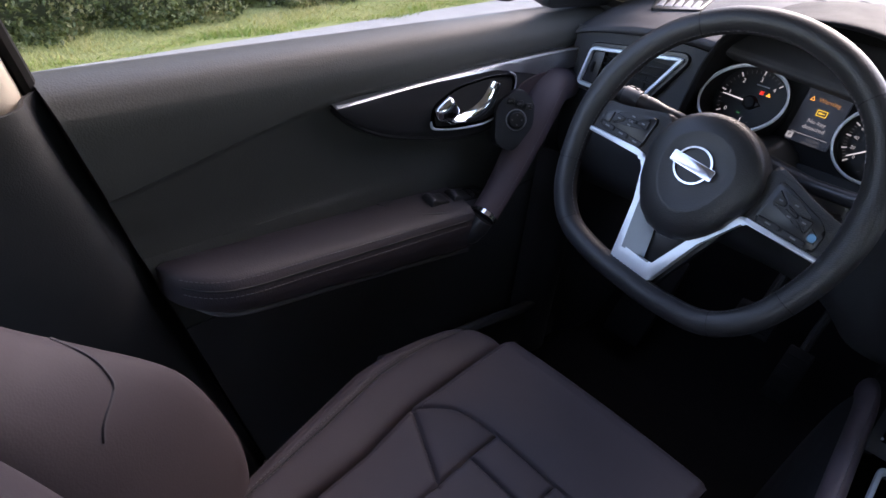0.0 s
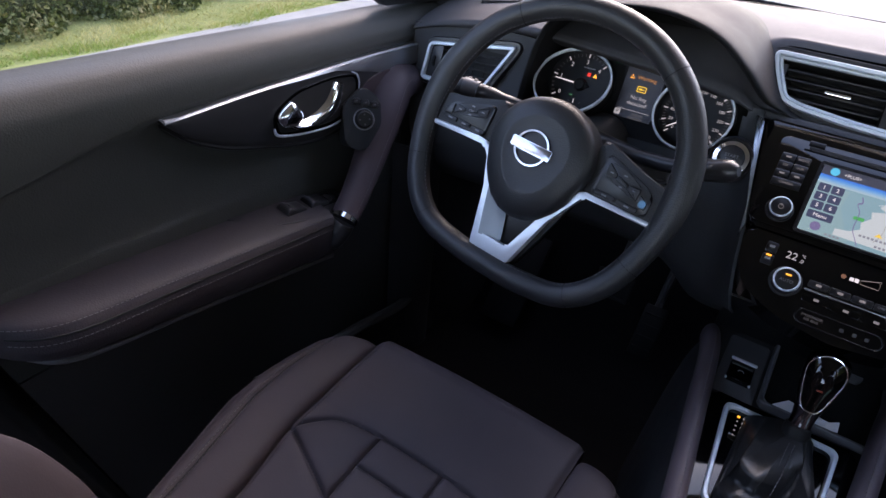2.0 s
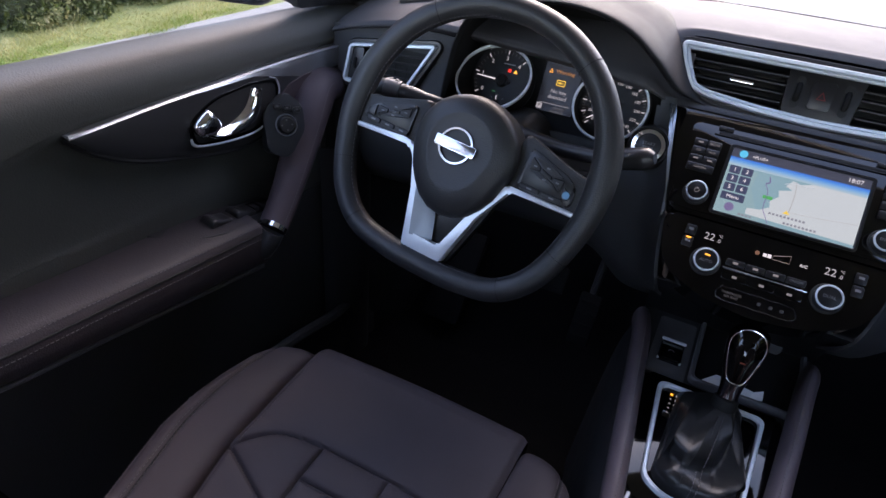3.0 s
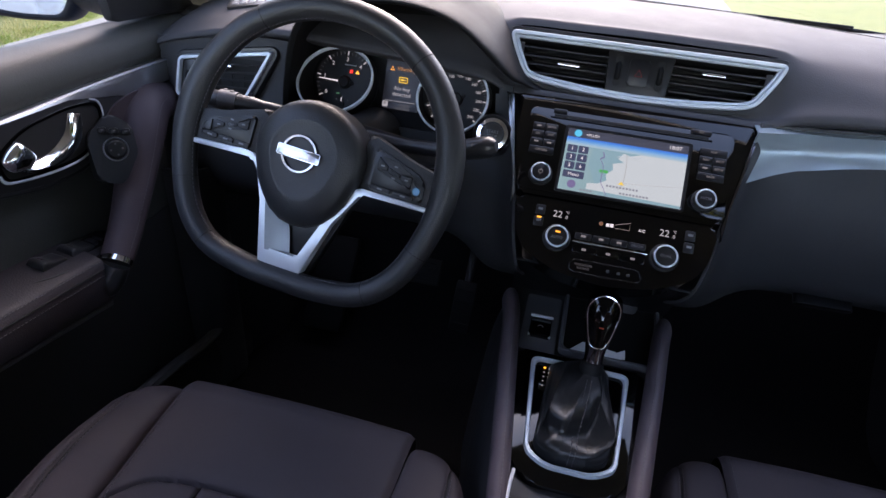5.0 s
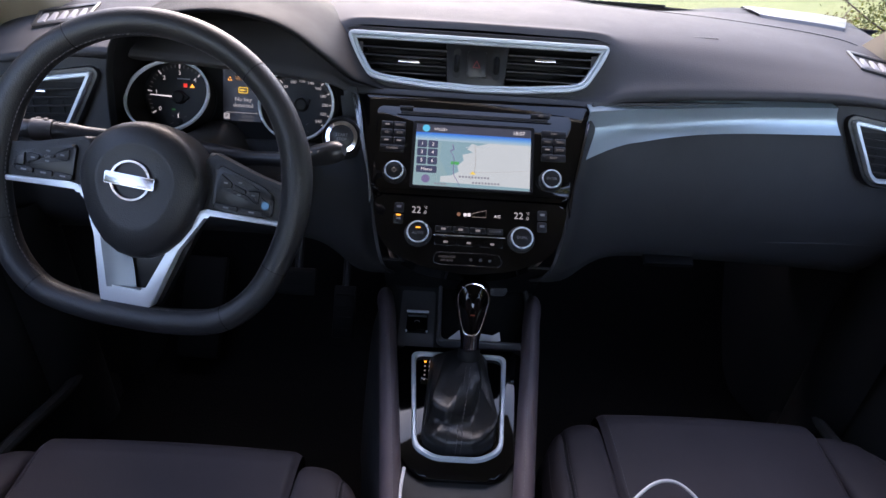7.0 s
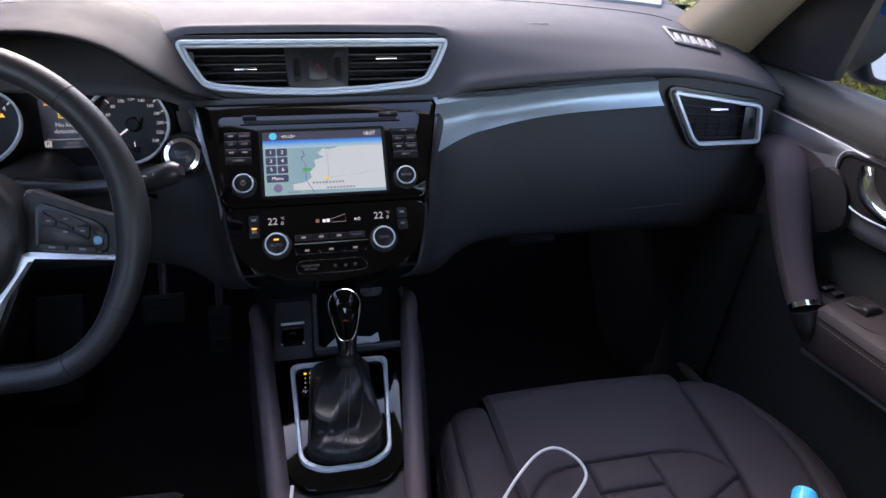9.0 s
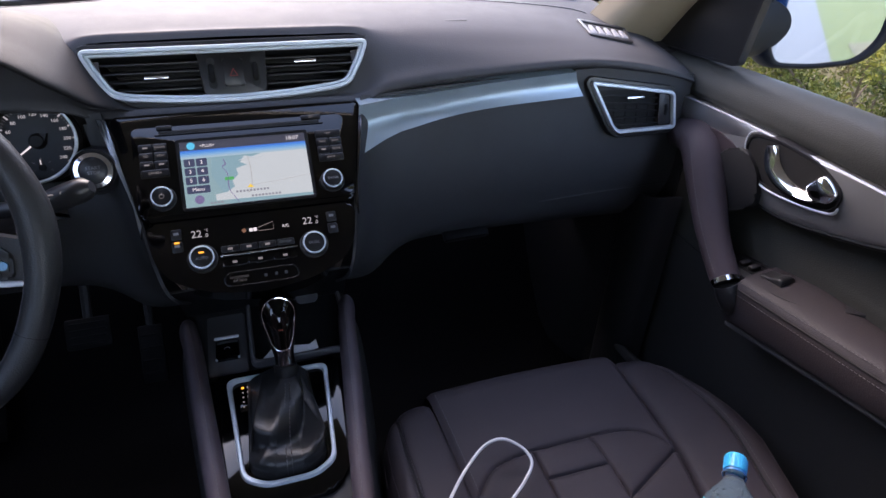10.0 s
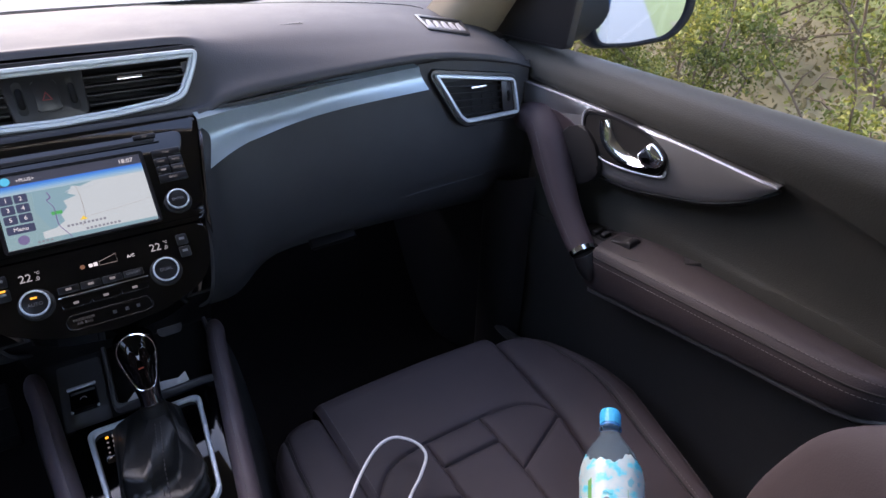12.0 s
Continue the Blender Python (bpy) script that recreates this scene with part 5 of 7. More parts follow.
for u in (-0.0665, 0.0685):
    knob(ST @ T(u, -0.0655, 0.003), 0.0148, cl, KEY, "AUTO" if u < 0 else "DUAL", u < 0)
    words("temperature", "22", 0.0128, ST @ T(u - 0.004, -0.034, 0.0042), GAUGE_LIT, cl)
    words("temperature", ".0", 0.0066, ST @ T(u + 0.0072, -0.0365, 0.0042), GAUGE_LIT, cl)
    words("temperature", "\u00b0C", 0.0045, ST @ T(u + 0.0080, -0.0300, 0.0042), GAUGE_LIT, cl)
for s in (-1, 1):
    for r in range(2):
        b = part("climate_button", box(0.013, 0.014, 0.004, ST @ T(s * 0.0945 + 0.001, -0.032 - 0.0155 * r, 0.0045), 0.002), KEY, cl)
        part("button_mark", box(0.006, 0.003, 0.0004, ST @ T(s * 0.0945 + 0.001, -0.031 - 0.0155 * r, 0.0066)), PRINT, b)
part("amber_lamp", box(0.0058, 0.0022, 0.0006, ST @ T(-0.0935, -0.0425, 0.0068)), AMBER_LIT, cl)
part("fan_display", joined(*[box(0.0042, 0.0040 + 0.0004 * k, 0.0005, ST @ T(-0.006 + 0.005 * k, -0.0365 + 0.0002 * k, 0.0043)) for k in range(2)]), WHITE_LIT, cl)
part("fan_outline", joined(tube([ST @ V(q) for q in ((0.003, -0.0388, 0.0043), (0.0215, -0.0388, 0.0043), (0.0215, -0.0290, 0.0043), (0.003, -0.0345, 0.0043))], 0.0003, 4, True)), lit("fan_outline_light", (0.5, 0.45, 0.42), 0.5), cl)
for k in range(3):
    part("fan_blade", box(0.0055, 0.0016, 0.0005, ST @ T(-0.0145, -0.0362, 0.0043) @ Matrix.Rotation(radians(60 * k), 4, "Z")), lit("dim_orange_light", (0.35, 0.18, 0.10), 0.5), cl)
words("climate_letters", "A/C", 0.0052, ST @ T(0.0365, -0.0365, 0.0043), WHITE_LIT, cl)
for k in range(4):
    b = part("fan_button", box(0.0215, 0.0085, 0.003, ST @ T(-0.0335 + 0.0225 * k, -0.0575, 0.0045), 0.0012), KEY, cl)
    if k < 3:
        part("button_mark", box(0.006, 0.0028, 0.0004, ST @ T(-0.0335 + 0.0225 * k, -0.0575, 0.0061)), LABEL_LIT, b)
    else:
        words("button_letters", "ON/OFF", 0.0042, ST @ T(0.034, -0.0575, 0.0060), PRINT, b, 0.0001)
for k in range(3):
    b = part("flow_button", box(0.029, 0.0095, 0.003, ST @ T(-0.0300 + 0.0305 * k, -0.0745, 0.0036), 0.0012), GLOSS, cl)
    part("button_mark", box(0.0055, 0.0028, 0.0004, ST @ T(-0.0300 + 0.0305 * k, -0.0745, 0.0053)), LABEL_LIT, b)
part("silver_line", box(0.094, 0.0016, 0.003, ST @ T(0.001, -0.0655, 0.0048), 0.0006), CHROME, cl)
ov = part("airbag_oval", band(rrect(0.090, 0.018, 0.008, 6, 0, -0.0965), rrect(0.086, 0.0155, 0.007, 6, 0, -0.0965), 0.0010, ST @ T(0, 0, 0.0035)), GLOSS, cl)
words("airbag_letters", "PASSENGER\nAIR BAG", 0.0043, ST @ T(-0.027, -0.0965, 0.0043), DIM_LIT, ov)
for u in (0.004, 0.017, 0.029):
    part("airbag_mark", box(0.004, 0.004, 0.0004, ST @ T(u, -0.0965, 0.0043)), HARD, ov)
# touchscreen with its map
scr = part("screen_frame", band(rrect(0.1645, 0.0945, 0.004, 4, 0, 0.0435), rrect(0.1565, 0.0870, 0.002, 4, 0, 0.0435), 0.0028, ST @ T(0, 0, 0.0050)), KEY, face)
SCN = ST @ T(-0.0778, 0.0, 0.0057)


def tile(name, poly, level, m_):
    q = list(poly)
    area = sum(a[0] * b[1] - b[0] * a[1] for a, b in zip(q, q[1:] + q[:1]))
    return part(name, prism(q if area > 0 else q[::-1], 0.0001 * level + 0.0002, SCN, base=0.0001 * level), m_, scr)


W_, H_ = 0.1556, 0.0868
tile("screen_water", [(0, 0), (W_, 0), (W_, H_), (0, H_)], 0, lit("map_water", (0.24, 0.46, 0.54), 0.72))
for k, c_ in enumerate(((0.03, 0.22, 0.85), (0.05, 0.30, 0.88), (0.11, 0.40, 0.88), (0.20, 0.50, 0.86), (0.30, 0.57, 0.80), (0.38, 0.61, 0.74))):
    tile("screen_sky", [(0, 0.0735 - 0.0019 * k), (W_, 0.0735 - 0.0019 * k), (W_, 0.0756 - 0.0019 * k), (0, 0.0756 - 0.0019 * k)], 5 - k * 0.3, lit("map_sky_blue", c_, 0.72))
tile("screen_land", [(0.036, 0.006), (W_, 0.004), (W_, 0.064), (0.098, 0.0640), (0.085, 0.060), (0.076, 0.0625), (0.070, 0.054), (0.078, 0.050), (0.064, 0.046), (0.066, 0.038), (0.058, 0.030), (0.060, 0.022), (0.050, 0.016), (0.036, 0.014)], 3, lit("map_land", (0.54, 0.66, 0.70), 0.80))
tile("screen_coast", [(0, 0), (0.05, 0), (0.056, 0.009), (0.046, 0.014), (0.034, 0.040), (0.036, 0.062), (0, 0.062)], 2, lit("map_green", (0.27, 0.48, 0.53), 0.72))
tile("screen_status", [(0, 0.0750), (W_, 0.0750), (W_, H_), (0, H_)], 6, lit("map_status_bar", (0.055, 0.065, 0.10), 0.6))
ROUTE = lit("map_route", (0.22, 0.16, 0.42), 0.6)
rt = crs([(0.050, 0.060), (0.052, 0.053), (0.048, 0.050), (0.053, 0.040), (0.053, 0.020), (0.058, 0.010), (0.063, 0.001)], 4)
part("screen_route", tube([SCN @ V((x, y, 0.0006)) for x, y in rt], 0.0007, 6, flat=0.4), ROUTE, scr)
ROADL = lit("map_road", (0.42, 0.40, 0.36), 0.6)
for ln in ([(0.080, 0.062), (0.082, 0.045), (0.081, 0.022), (0.076, 0.012)], [(0.081, 0.022), (0.11, 0.024), (0.155, 0.029)]):
    part("screen_road", tube([SCN @ V((x, y, 0.0005)) for x, y in crs(ln, 4)], 0.0003, 5, flat=0.4), ROADL, scr)
part("screen_river", tube([SCN @ V((x, y, 0.0005)) for x, y in crs([(0.068, 0.056), (0.080, 0.060), (0.092, 0.058), (0.10, 0.0605)], 4)], 0.0008, 5, flat=0.3), lit("map_river", (0.45, 0.60, 0.66), 0.6), scr)
NAVY = lit("map_button", (0.045, 0.06, 0.13), 0.7)
for r in range(3):
    for c_ in range(2):
        x, y = 0.0095 + 0.0145 * c_, 0.0585 - 0.0118 * r
        b = tile("screen_key", rrect(0.0130, 0.0104, 0.0015, 3, x, y), 5, NAVY)
        words("screen_digit", str(2 * r + c_ + 1), 0.0070, SCN @ T(x, y, 0.0008), WHITE_LIT, b, 0.0001)
b = tile("screen_key", rrect(0.0275, 0.0098, 0.0015, 3, 0.0168, 0.0228), 5, NAVY)
words("screen_word", "Menu", 0.0066, SCN @ T(0.0168, 0.0228, 0.0008), WHITE_LIT, b, 0.0001)
tile("screen_compass", circle(0.0056, 20, 0.0165, 0.0095), 5, lit("map_compass", (0.20, 0.18, 0.38), 0.7))
tile("screen_globe", circle(0.0050, 20, 0.0135, 0.0808), 8, lit("map_globe", (0.05, 0.55, 0.85), 0.9))
words("screen_word", "+PLUS+", 0.0056, SCN @ T(0.033, 0.0800, 0.0009), WHITE_LIT, scr, 0.0001)
words("screen_clock", "18:07", 0.0076, SCN @ T(0.139, 0.0808, 0.0009), WHITE_LIT, scr, 0.0001)
tile("screen_badge", rrect(0.011, 0.004, 0.001, 3, 0.0545, 0.0335), 6, lit("map_badge", (0.05, 0.50, 0.12), 0.7))
tile("screen_arrow", [(0.075, 0.019), (0.083, 0.019), (0.079, 0.0235)], 6, lit("map_arrow", (0.85, 0.62, 0.05), 0.9))
for x0, x1, y in ((0.062, 0.104, 0.0150), (0.080, 0.120, 0.0075), (0.030, 0.048, 0.0035)):
    n = int((x1 - x0) / 0.0042)
    part("screen_bar", joined(*[box(0.0026, 0.0026, 0.0002, SCN @ T(x0 + 0.0042 * k, y, 0.0006)) for k in range(n)]), lit("map_text", (0.34, 0.38, 0.46), 0.55), scr)

# ---- start button and driver's switches ----
SB = axes((-0.178, 0.838, 0.602), (1, 0, 0), (0, 0.42, 0.91))
sb = thing("start_button", tuple(SB.translation), "round engine start button in a chrome ring", "button")
part("housing", lathe([(0.0235, 0.0), (0.026, 0.004), (0.030, -0.012)], 36, SB), SATIN, sb)
part("ring", lathe([(0.0150, 0.004), (0.0165, 0.0075), (0.0215, 0.0065), (0.0235, 0.0)], 40, SB), CHROME, sb, "chrome ring")
part("cap", lathe([(0, 0.0055), (0.013, 0.0055), (0.0150, 0.004), (0.0150, -0.002)], 32, SB), SATIN, sb)
words("letters", "START\nSTOP", 0.0058, SB @ T(0, 0.0, 0.0057), PRINT, sb)
for k in range(3):
    sw = thing("switch", (-0.52 + 0.032 * k, 0.862, 0.505), "small black dashboard switch with red mark", "switch", "driver's knee switches")
    part("rocker", box(0.026, 0.012, 0.022, T(-0.52 + 0.032 * k, 0.856, 0.505), 0.003), SATIN, sw)
    part("mark", box(0.004, 0.001, 0.004, T(-0.52 + 0.032 * k, 0.8495, 0.507)), lit("dark_red_light", (0.25, 0.02, 0.01), 0.25), sw)
part("glovebox_handle", prism(rrect(0.080, 0.011, 0.005), 0.008, axes((0.340, 0.900, 0.395), (1, -0.05, 0.06), (0, -0.45, 0.89)), 0.003, base=-0.01), KEY, dash)
seam = crs([(x, y - 0.0015, z) for x, y, z in ((0.24, 0.886, 0.432), (0.33, 0.881, 0.446), (0.48, 0.868, 0.463), (0.62, 0.858, 0.474), (0.69, 0.853, 0.478))], 6)
part("glovebox_gap", tube(seam, 0.0018, 6), SATIN, dash)

# ---- centre console ----
CM = axes((0, 0.712, 0.330), (1, 0, 0), (0, 0.986, 0.168))
console = thing("centre_console", (0, 0.65, 0.0), "black centre console with plum leather side rails", "centre console")
for s in (1, -1):
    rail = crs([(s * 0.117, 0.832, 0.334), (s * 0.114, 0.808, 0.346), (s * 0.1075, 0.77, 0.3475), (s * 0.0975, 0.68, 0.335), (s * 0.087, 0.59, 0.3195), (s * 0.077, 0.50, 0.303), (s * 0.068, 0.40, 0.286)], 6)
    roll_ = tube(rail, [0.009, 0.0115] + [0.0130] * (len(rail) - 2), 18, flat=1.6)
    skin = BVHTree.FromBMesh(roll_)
    r_ = part("side_rail", roll_, RAILHIDE_LIT, console, "plum leather padded side rail")
    part("stitching", stitches(np.array([tuple(skin.ray_cast(V(q_), V((-s * 0.12, -0.25, 0.96)))[0] + V((0, 0, 0.0003))) for q_ in rail[4:-1]]), 0.0035, 0.002, 0.0006), THREAD, r_, kind="stuff")
    wall = [[(x + s * 0.006, y, z - 0.004), (x + s * 0.020, y, z - 0.06), (x + s * 0.032, y, z - 0.18), (x + s * 0.045, y, -0.03)] for x, y, z in rail[::3]]
    part("side_wall", sheet(loft(wall, 2, 4), thick=0.004), HARD, console)
deck = prism(rounded([(-0.118, 0.16), (0.118, 0.16), (0.107, 0.0), (0.080, -0.22), (0.066, -0.40), (-0.066, -0.40), (-0.080, -0.22), (-0.107, 0.0)], 0.01)[::-1], -0.006, CM, base=-0.016)
part("deck", deck, SATIN, console)
sur = rounded([(-0.092, 0.014), (0.092, 0.014), (0.076, -0.150), (0.050, -0.185), (-0.050, -0.185), (-0.076, -0.150)], 0.014)[::-1]
part("shifter_surround", prism(sur, 0.002, CM, 0.006, 3, base=-0.008), GLOSS, console)
ro = rounded([(-0.068, 0.003), (0.068, 0.003), (0.0570, -0.147), (0.030, -0.1625), (-0.030, -0.1625), (-0.0570, -0.147)], 0.013, 6)[::-1]
ri = [(x * 0.90 if abs(x) > 0.02 else x * 0.9, -0.0775 + (y + 0.0775) * 0.925) for x, y in ro]
part("shifter_ring", band(ro, ri, 0.0075, CM, base=0.0), RIMSILVER, console, "satin silver shifter ring")
part("gear_indicator", box(0.022, 0.040, 0.002, CM @ T(-0.041, -0.032, 0.003), 0.0008), GLOSS, console)
for k in range(5):
    part("gear_mark", box(0.0042, 0.0034, 0.0005, CM @ T(-0.0395, -0.014 - 0.0075 * k, 0.0042)), LABEL_LIT, console)
    part("gear_dot", box(0.0020, 0.0020, 0.0005, CM @ T(-0.0470, -0.014 - 0.0075 * k, 0.0042)), LABEL_LIT, console)
part("gear_light", box(0.0034, 0.0028, 0.0006, CM @ T(-0.0470, -0.014, 0.0045)), AMBER_LIT, console)
# parking brake switch and the tray before the shifter
pb = part("brake_housing", prism(rrect(0.053, 0.112, 0.004), 0.003, CM @ T(-0.0635, 0.074, -0.006), 0.002), KICK, console)
part("brake_switch", box(0.032, 0.036, 0.010, CM @ T(-0.063, 0.058, 0.0015) @ Matrix.Rotation(radians(-7), 4, "X"), 0.003), GLOSS, pb)
part("brake_lip", box(0.034, 0.004, 0.004, CM @ T(-0.063, 0.077, 0.007), 0.0015), SILVER, pb)
part("brake_mark", band(circle(0.0042, 18), circle(0.0032, 18), 0.0006, CM @ T(-0.063, 0.056, 0.0062)), PRINT, pb)
for x in (-0.078, -0.048):
    part("brake_corner", box(0.003, 0.004, 0.003, CM @ T(x, 0.041, 0.0045), 0.001), SILVER, pb)
part("tray", band(rrect(0.142, 0.150, 0.010, 4, 0.038, 0.098), rrect(0.130, 0.138, 0.008, 4, 0.038, 0.098), 0.006, CM, base=-0.010), KICK, console)
part("tray_floor", prism(rrect(0.132, 0.140, 0.008, 4, 0.038, 0.098), -0.004, CM, base=-0.012), RUBBER, console)
part("socket_cover", prism(rrect(0.034, 0.034, 0.008), 0.006, CM @ T(0.058, 0.140, 0.010) @ Matrix.Rotation(radians(50), 4, "X"), 0.002), HARD, console)
part("front_wall", sheet(loft([[(s * 0.118, 0.858, 0.345), (s * 0.116, 0.80, 0.42), (s * 0.112, 0.735, 0.478)] for s in (-1, -0.4, 0.4, 1)], 3, 4), thick=0.003), KEY, console)
slip = solo("paper_slip", joined(prism([(-0.040, -0.006), (0.030, -0.010), (0.034, 0.006), (-0.020, 0.012)], 0.0008, CM @ T(0.020, 0.034, 0.002) @ Matrix.Rotation(0.35, 4, "X")),
                                 prism([(0, -0.006), (0.016, -0.003), (0.014, 0.010), (0.003, 0.004)], 0.0008, CM @ T(0.045, 0.034, 0.005) @ Matrix.Rotation(0.7, 4, "X"))),
            mat("white_paper", (0.55, 0.55, 0.56), 0.8), "crumpled white paper slip in the console tray", "paper", tuple(CM @ V((0.02, 0.034, 0))))

# ---- gear lever ----
lever = thing("gear_lever", tuple(CM @ V((0, -0.06, 0))), "gear lever with chrome-edged knob and black leather gaiter", "gear lever")
base_l = [CM @ V((x * (0.90 - 0.22 * min(1, max(0, (y + 0.075) / 0.05))), -0.0755 + (y + 0.0755) * 0.97, 0.002)) for x, y in ri]
col = V((0.012, 0.687, 0.359))
rows = []
# ridges and hollows of the leather: angle and height of both ends, how proud, how wide
CREASES = [(-2.9, 0.25, -2.2, 0.62, 0.016, 0.22), (-2.5, 0.12, -1.9, 0.45, -0.013, 0.20), (-2.0, 0.20, -1.75, 0.80, 0.014, 0.26), (-1.5, 0.18, -0.9, 0.40, 0.012, 0.25), (-1.35, 0.45, -1.0, 0.75, -0.016, 0.24),
           (-0.75, 0.35, -0.5, 0.80, 0.015, 0.24), (-0.2, 0.20, -0.3, 0.60, 0.003, 0.30), (-1.6, 0.06, -1.0, 0.10, 0.008, 0.20), (2.6, 0.3, 3.1, 0.7, 0.008, 0.3)]
for k, f in enumerate((0.0, 0.05, 0.11, 0.18, 0.26, 0.34, 0.42, 0.50, 0.58, 0.66, 0.74, 0.82, 0.90, 0.96, 1.0)):
    row = []
    for i, q in enumerate(base_l):
        a = math.atan2(q.y - 0.645, q.x)
        topq = col + V((0.0140 * math.cos(a), 0.0140 * math.sin(a), 0))
        near = float(np.interp(q.y, [0.57, 0.65, 0.71], [1.0, 0.8, 0.15]))
        w = f ** (1.0 + 1.1 * near)
        e = q.lerp(topq, w)
        e.z = q.z + (topq.z - q.z) * f ** 0.9
        swell = math.sin(math.pi * min(1, f * 1.05)) * near
        fold = -0.004
        for a0, f0, a1, f1, high, wide_ in CREASES:
            t_ = min(1, max(0, ((a - a0) * (a1 - a0) + (f - f0) * 3 * (f1 - f0) * 3) / ((a1 - a0) ** 2 + 9 * (f1 - f0) ** 2)))
            fold += high * math.exp(-(math.hypot(a - a0 - t_ * (a1 - a0), 3 * (f - f0 - t_ * (f1 - f0))) / wide_) ** 1.5)
        away = V((q.x - e.x * 0.5, q.y - 0.655, 0)).normalized()
        row.append(tuple(e + away * (fold * swell) + V((0, 0, (0.010 + 0.8 * fold) * swell))))
    rows.append(row)
gt = part("gaiter", sheet(np.stack([crs(c_, 4) for c_ in np.stack([crs(r, 2, True) for r in rows], 1)], 1), closed=True), BOOTHIDE, lever, "creased black leather gaiter")
gg = np.stack([crs(c_, 4) for c_ in np.stack([crs(r, 2, True) for r in rows], 1)], 1)
kk = min(range(gg.shape[1]), key=lambda j: gg[4, j, 1] + abs(gg[4, j, 0]) * 2)
for o in (-0.003, 0.003):
    part("stitching", stitches(gg[2:-2, kk] + np.array((o, -0.0004, 0.0008)), 0.0035, 0.002, 0.0006), THREAD, gt, kind="stuff")
KA = Matrix.Translation(col) @ axes((0, 0, 0), (1, 0, 0), (0, 0.92, -0.39)) @ Matrix.Scale(1.02, 4)
part("collar", lathe([(0.0145, -0.006), (0.0155, 0.0), (0.0145, 0.008), (0.012, 0.010)], 24, KA), VOID, lever)
prof = [(0.0125, 0.012, 0.004), (0.0125, 0.012, 0.018), (0.0145, 0.0135, 0.032), (0.0185, 0.0160, 0.050), (0.0222, 0.0186, 0.068), (0.0230, 0.0180, 0.082), (0.0210, 0.0150, 0.095), (0.0140, 0.0100, 0.102), (0.005, 0.0036, 0.1055), (0.0005, 0.0004, 0.106)]
rows = [[(a * math.cos(t), b * math.sin(t), z) for t in (2 * math.pi * k / 24 for k in range(24))] for a, b, z in prof]
bm = sheet(np.stack([crs(c_, 3) for c_ in np.array(rows).transpose(1, 0, 2)], 1), closed=True)
bm.transform(KA)
kn = part("knob", bm, DARKCHROME, lever, "smoked chrome knob")
fr = [(0.0, 0.1005), (0.0105, 0.0975), (0.0180, 0.0885), (0.0200, 0.078), (0.0170, 0.060), (0.0118, 0.040), (0.0075, 0.033), (0.0, 0.0315)]
fo = crs([(x, z) for x, z in fr] + [(-x, z) for x, z in fr[-2:0:-1]], 4, True)


PK = crs(np.array(prof), 8)


def on_knob(x, z, out):
    a, b = np.interp(z, PK[:, 2], PK[:, 0]), np.interp(z, PK[:, 2], PK[:, 1])
    return KA @ V((x, -b * math.sqrt(max(0.02, 1 - (x / a) ** 2)) - out, z))


rows = [[tuple(on_knob(x * k, 0.070 + (z - 0.070) * k, 0.0008)) for x, z in fo] for k in (1.0, 0.85, 0.6, 0.3, 0.02)]
part("knob_face", sheet(np.array(rows), closed=True), GLOSS, kn, "gloss black face")
part("knob_edge", tube([tuple(on_knob(x, z, 0.0008)) for x, z in fo], 0.0010, 8, True), CHROME, kn)
part("knob_mark", box(0.006, 0.0006, 0.0018, Matrix.Translation(on_knob(0, 0.060, 0.0010))), mat("red_mark", (0.35, 0.06, 0.03), 0.4), kn)

# ---- pedals and footwells ----
for x, y, z, w, h, lab in ((-0.315, 1.05, 0.20, 0.075, 0.055, "black rubber brake pedal"), (-0.225, 1.06, 0.12, 0.045, 0.11, "black rubber accelerator pedal")):
    pd = thing("pedal", (x, y, z), lab, "pedal", "driver's pedals")
    pm = T(x, y, z) @ Matrix.Rotation(radians(-35), 4, "X")
    part("pad", box(w, 0.012, h, pm, 0.004), RUBBER, pd)
    for k in range(4):
        part("rib", box(w * 0.8, 0.003, 0.004, pm @ T(0, -0.0065, -h * 0.33 + h * 0.22 * k), 0.001), RUBBER, pd)
    part("arm", tube([(x, y + 0.005, z), (x, y + 0.06, z + 0.08), (x + 0.01, y + 0.09, z + 0.22)], 0.008, 8), HARD, pd)
solo("footrest", box(0.09, 0.02, 0.22, T(-0.54, 1.10, 0.08) @ Matrix.Rotation(radians(-40), 4, "X"), 0.006), RUBBER, "black rubber footrest beside the pedals", "footrest", (-0.54, 1.1, 0.08))
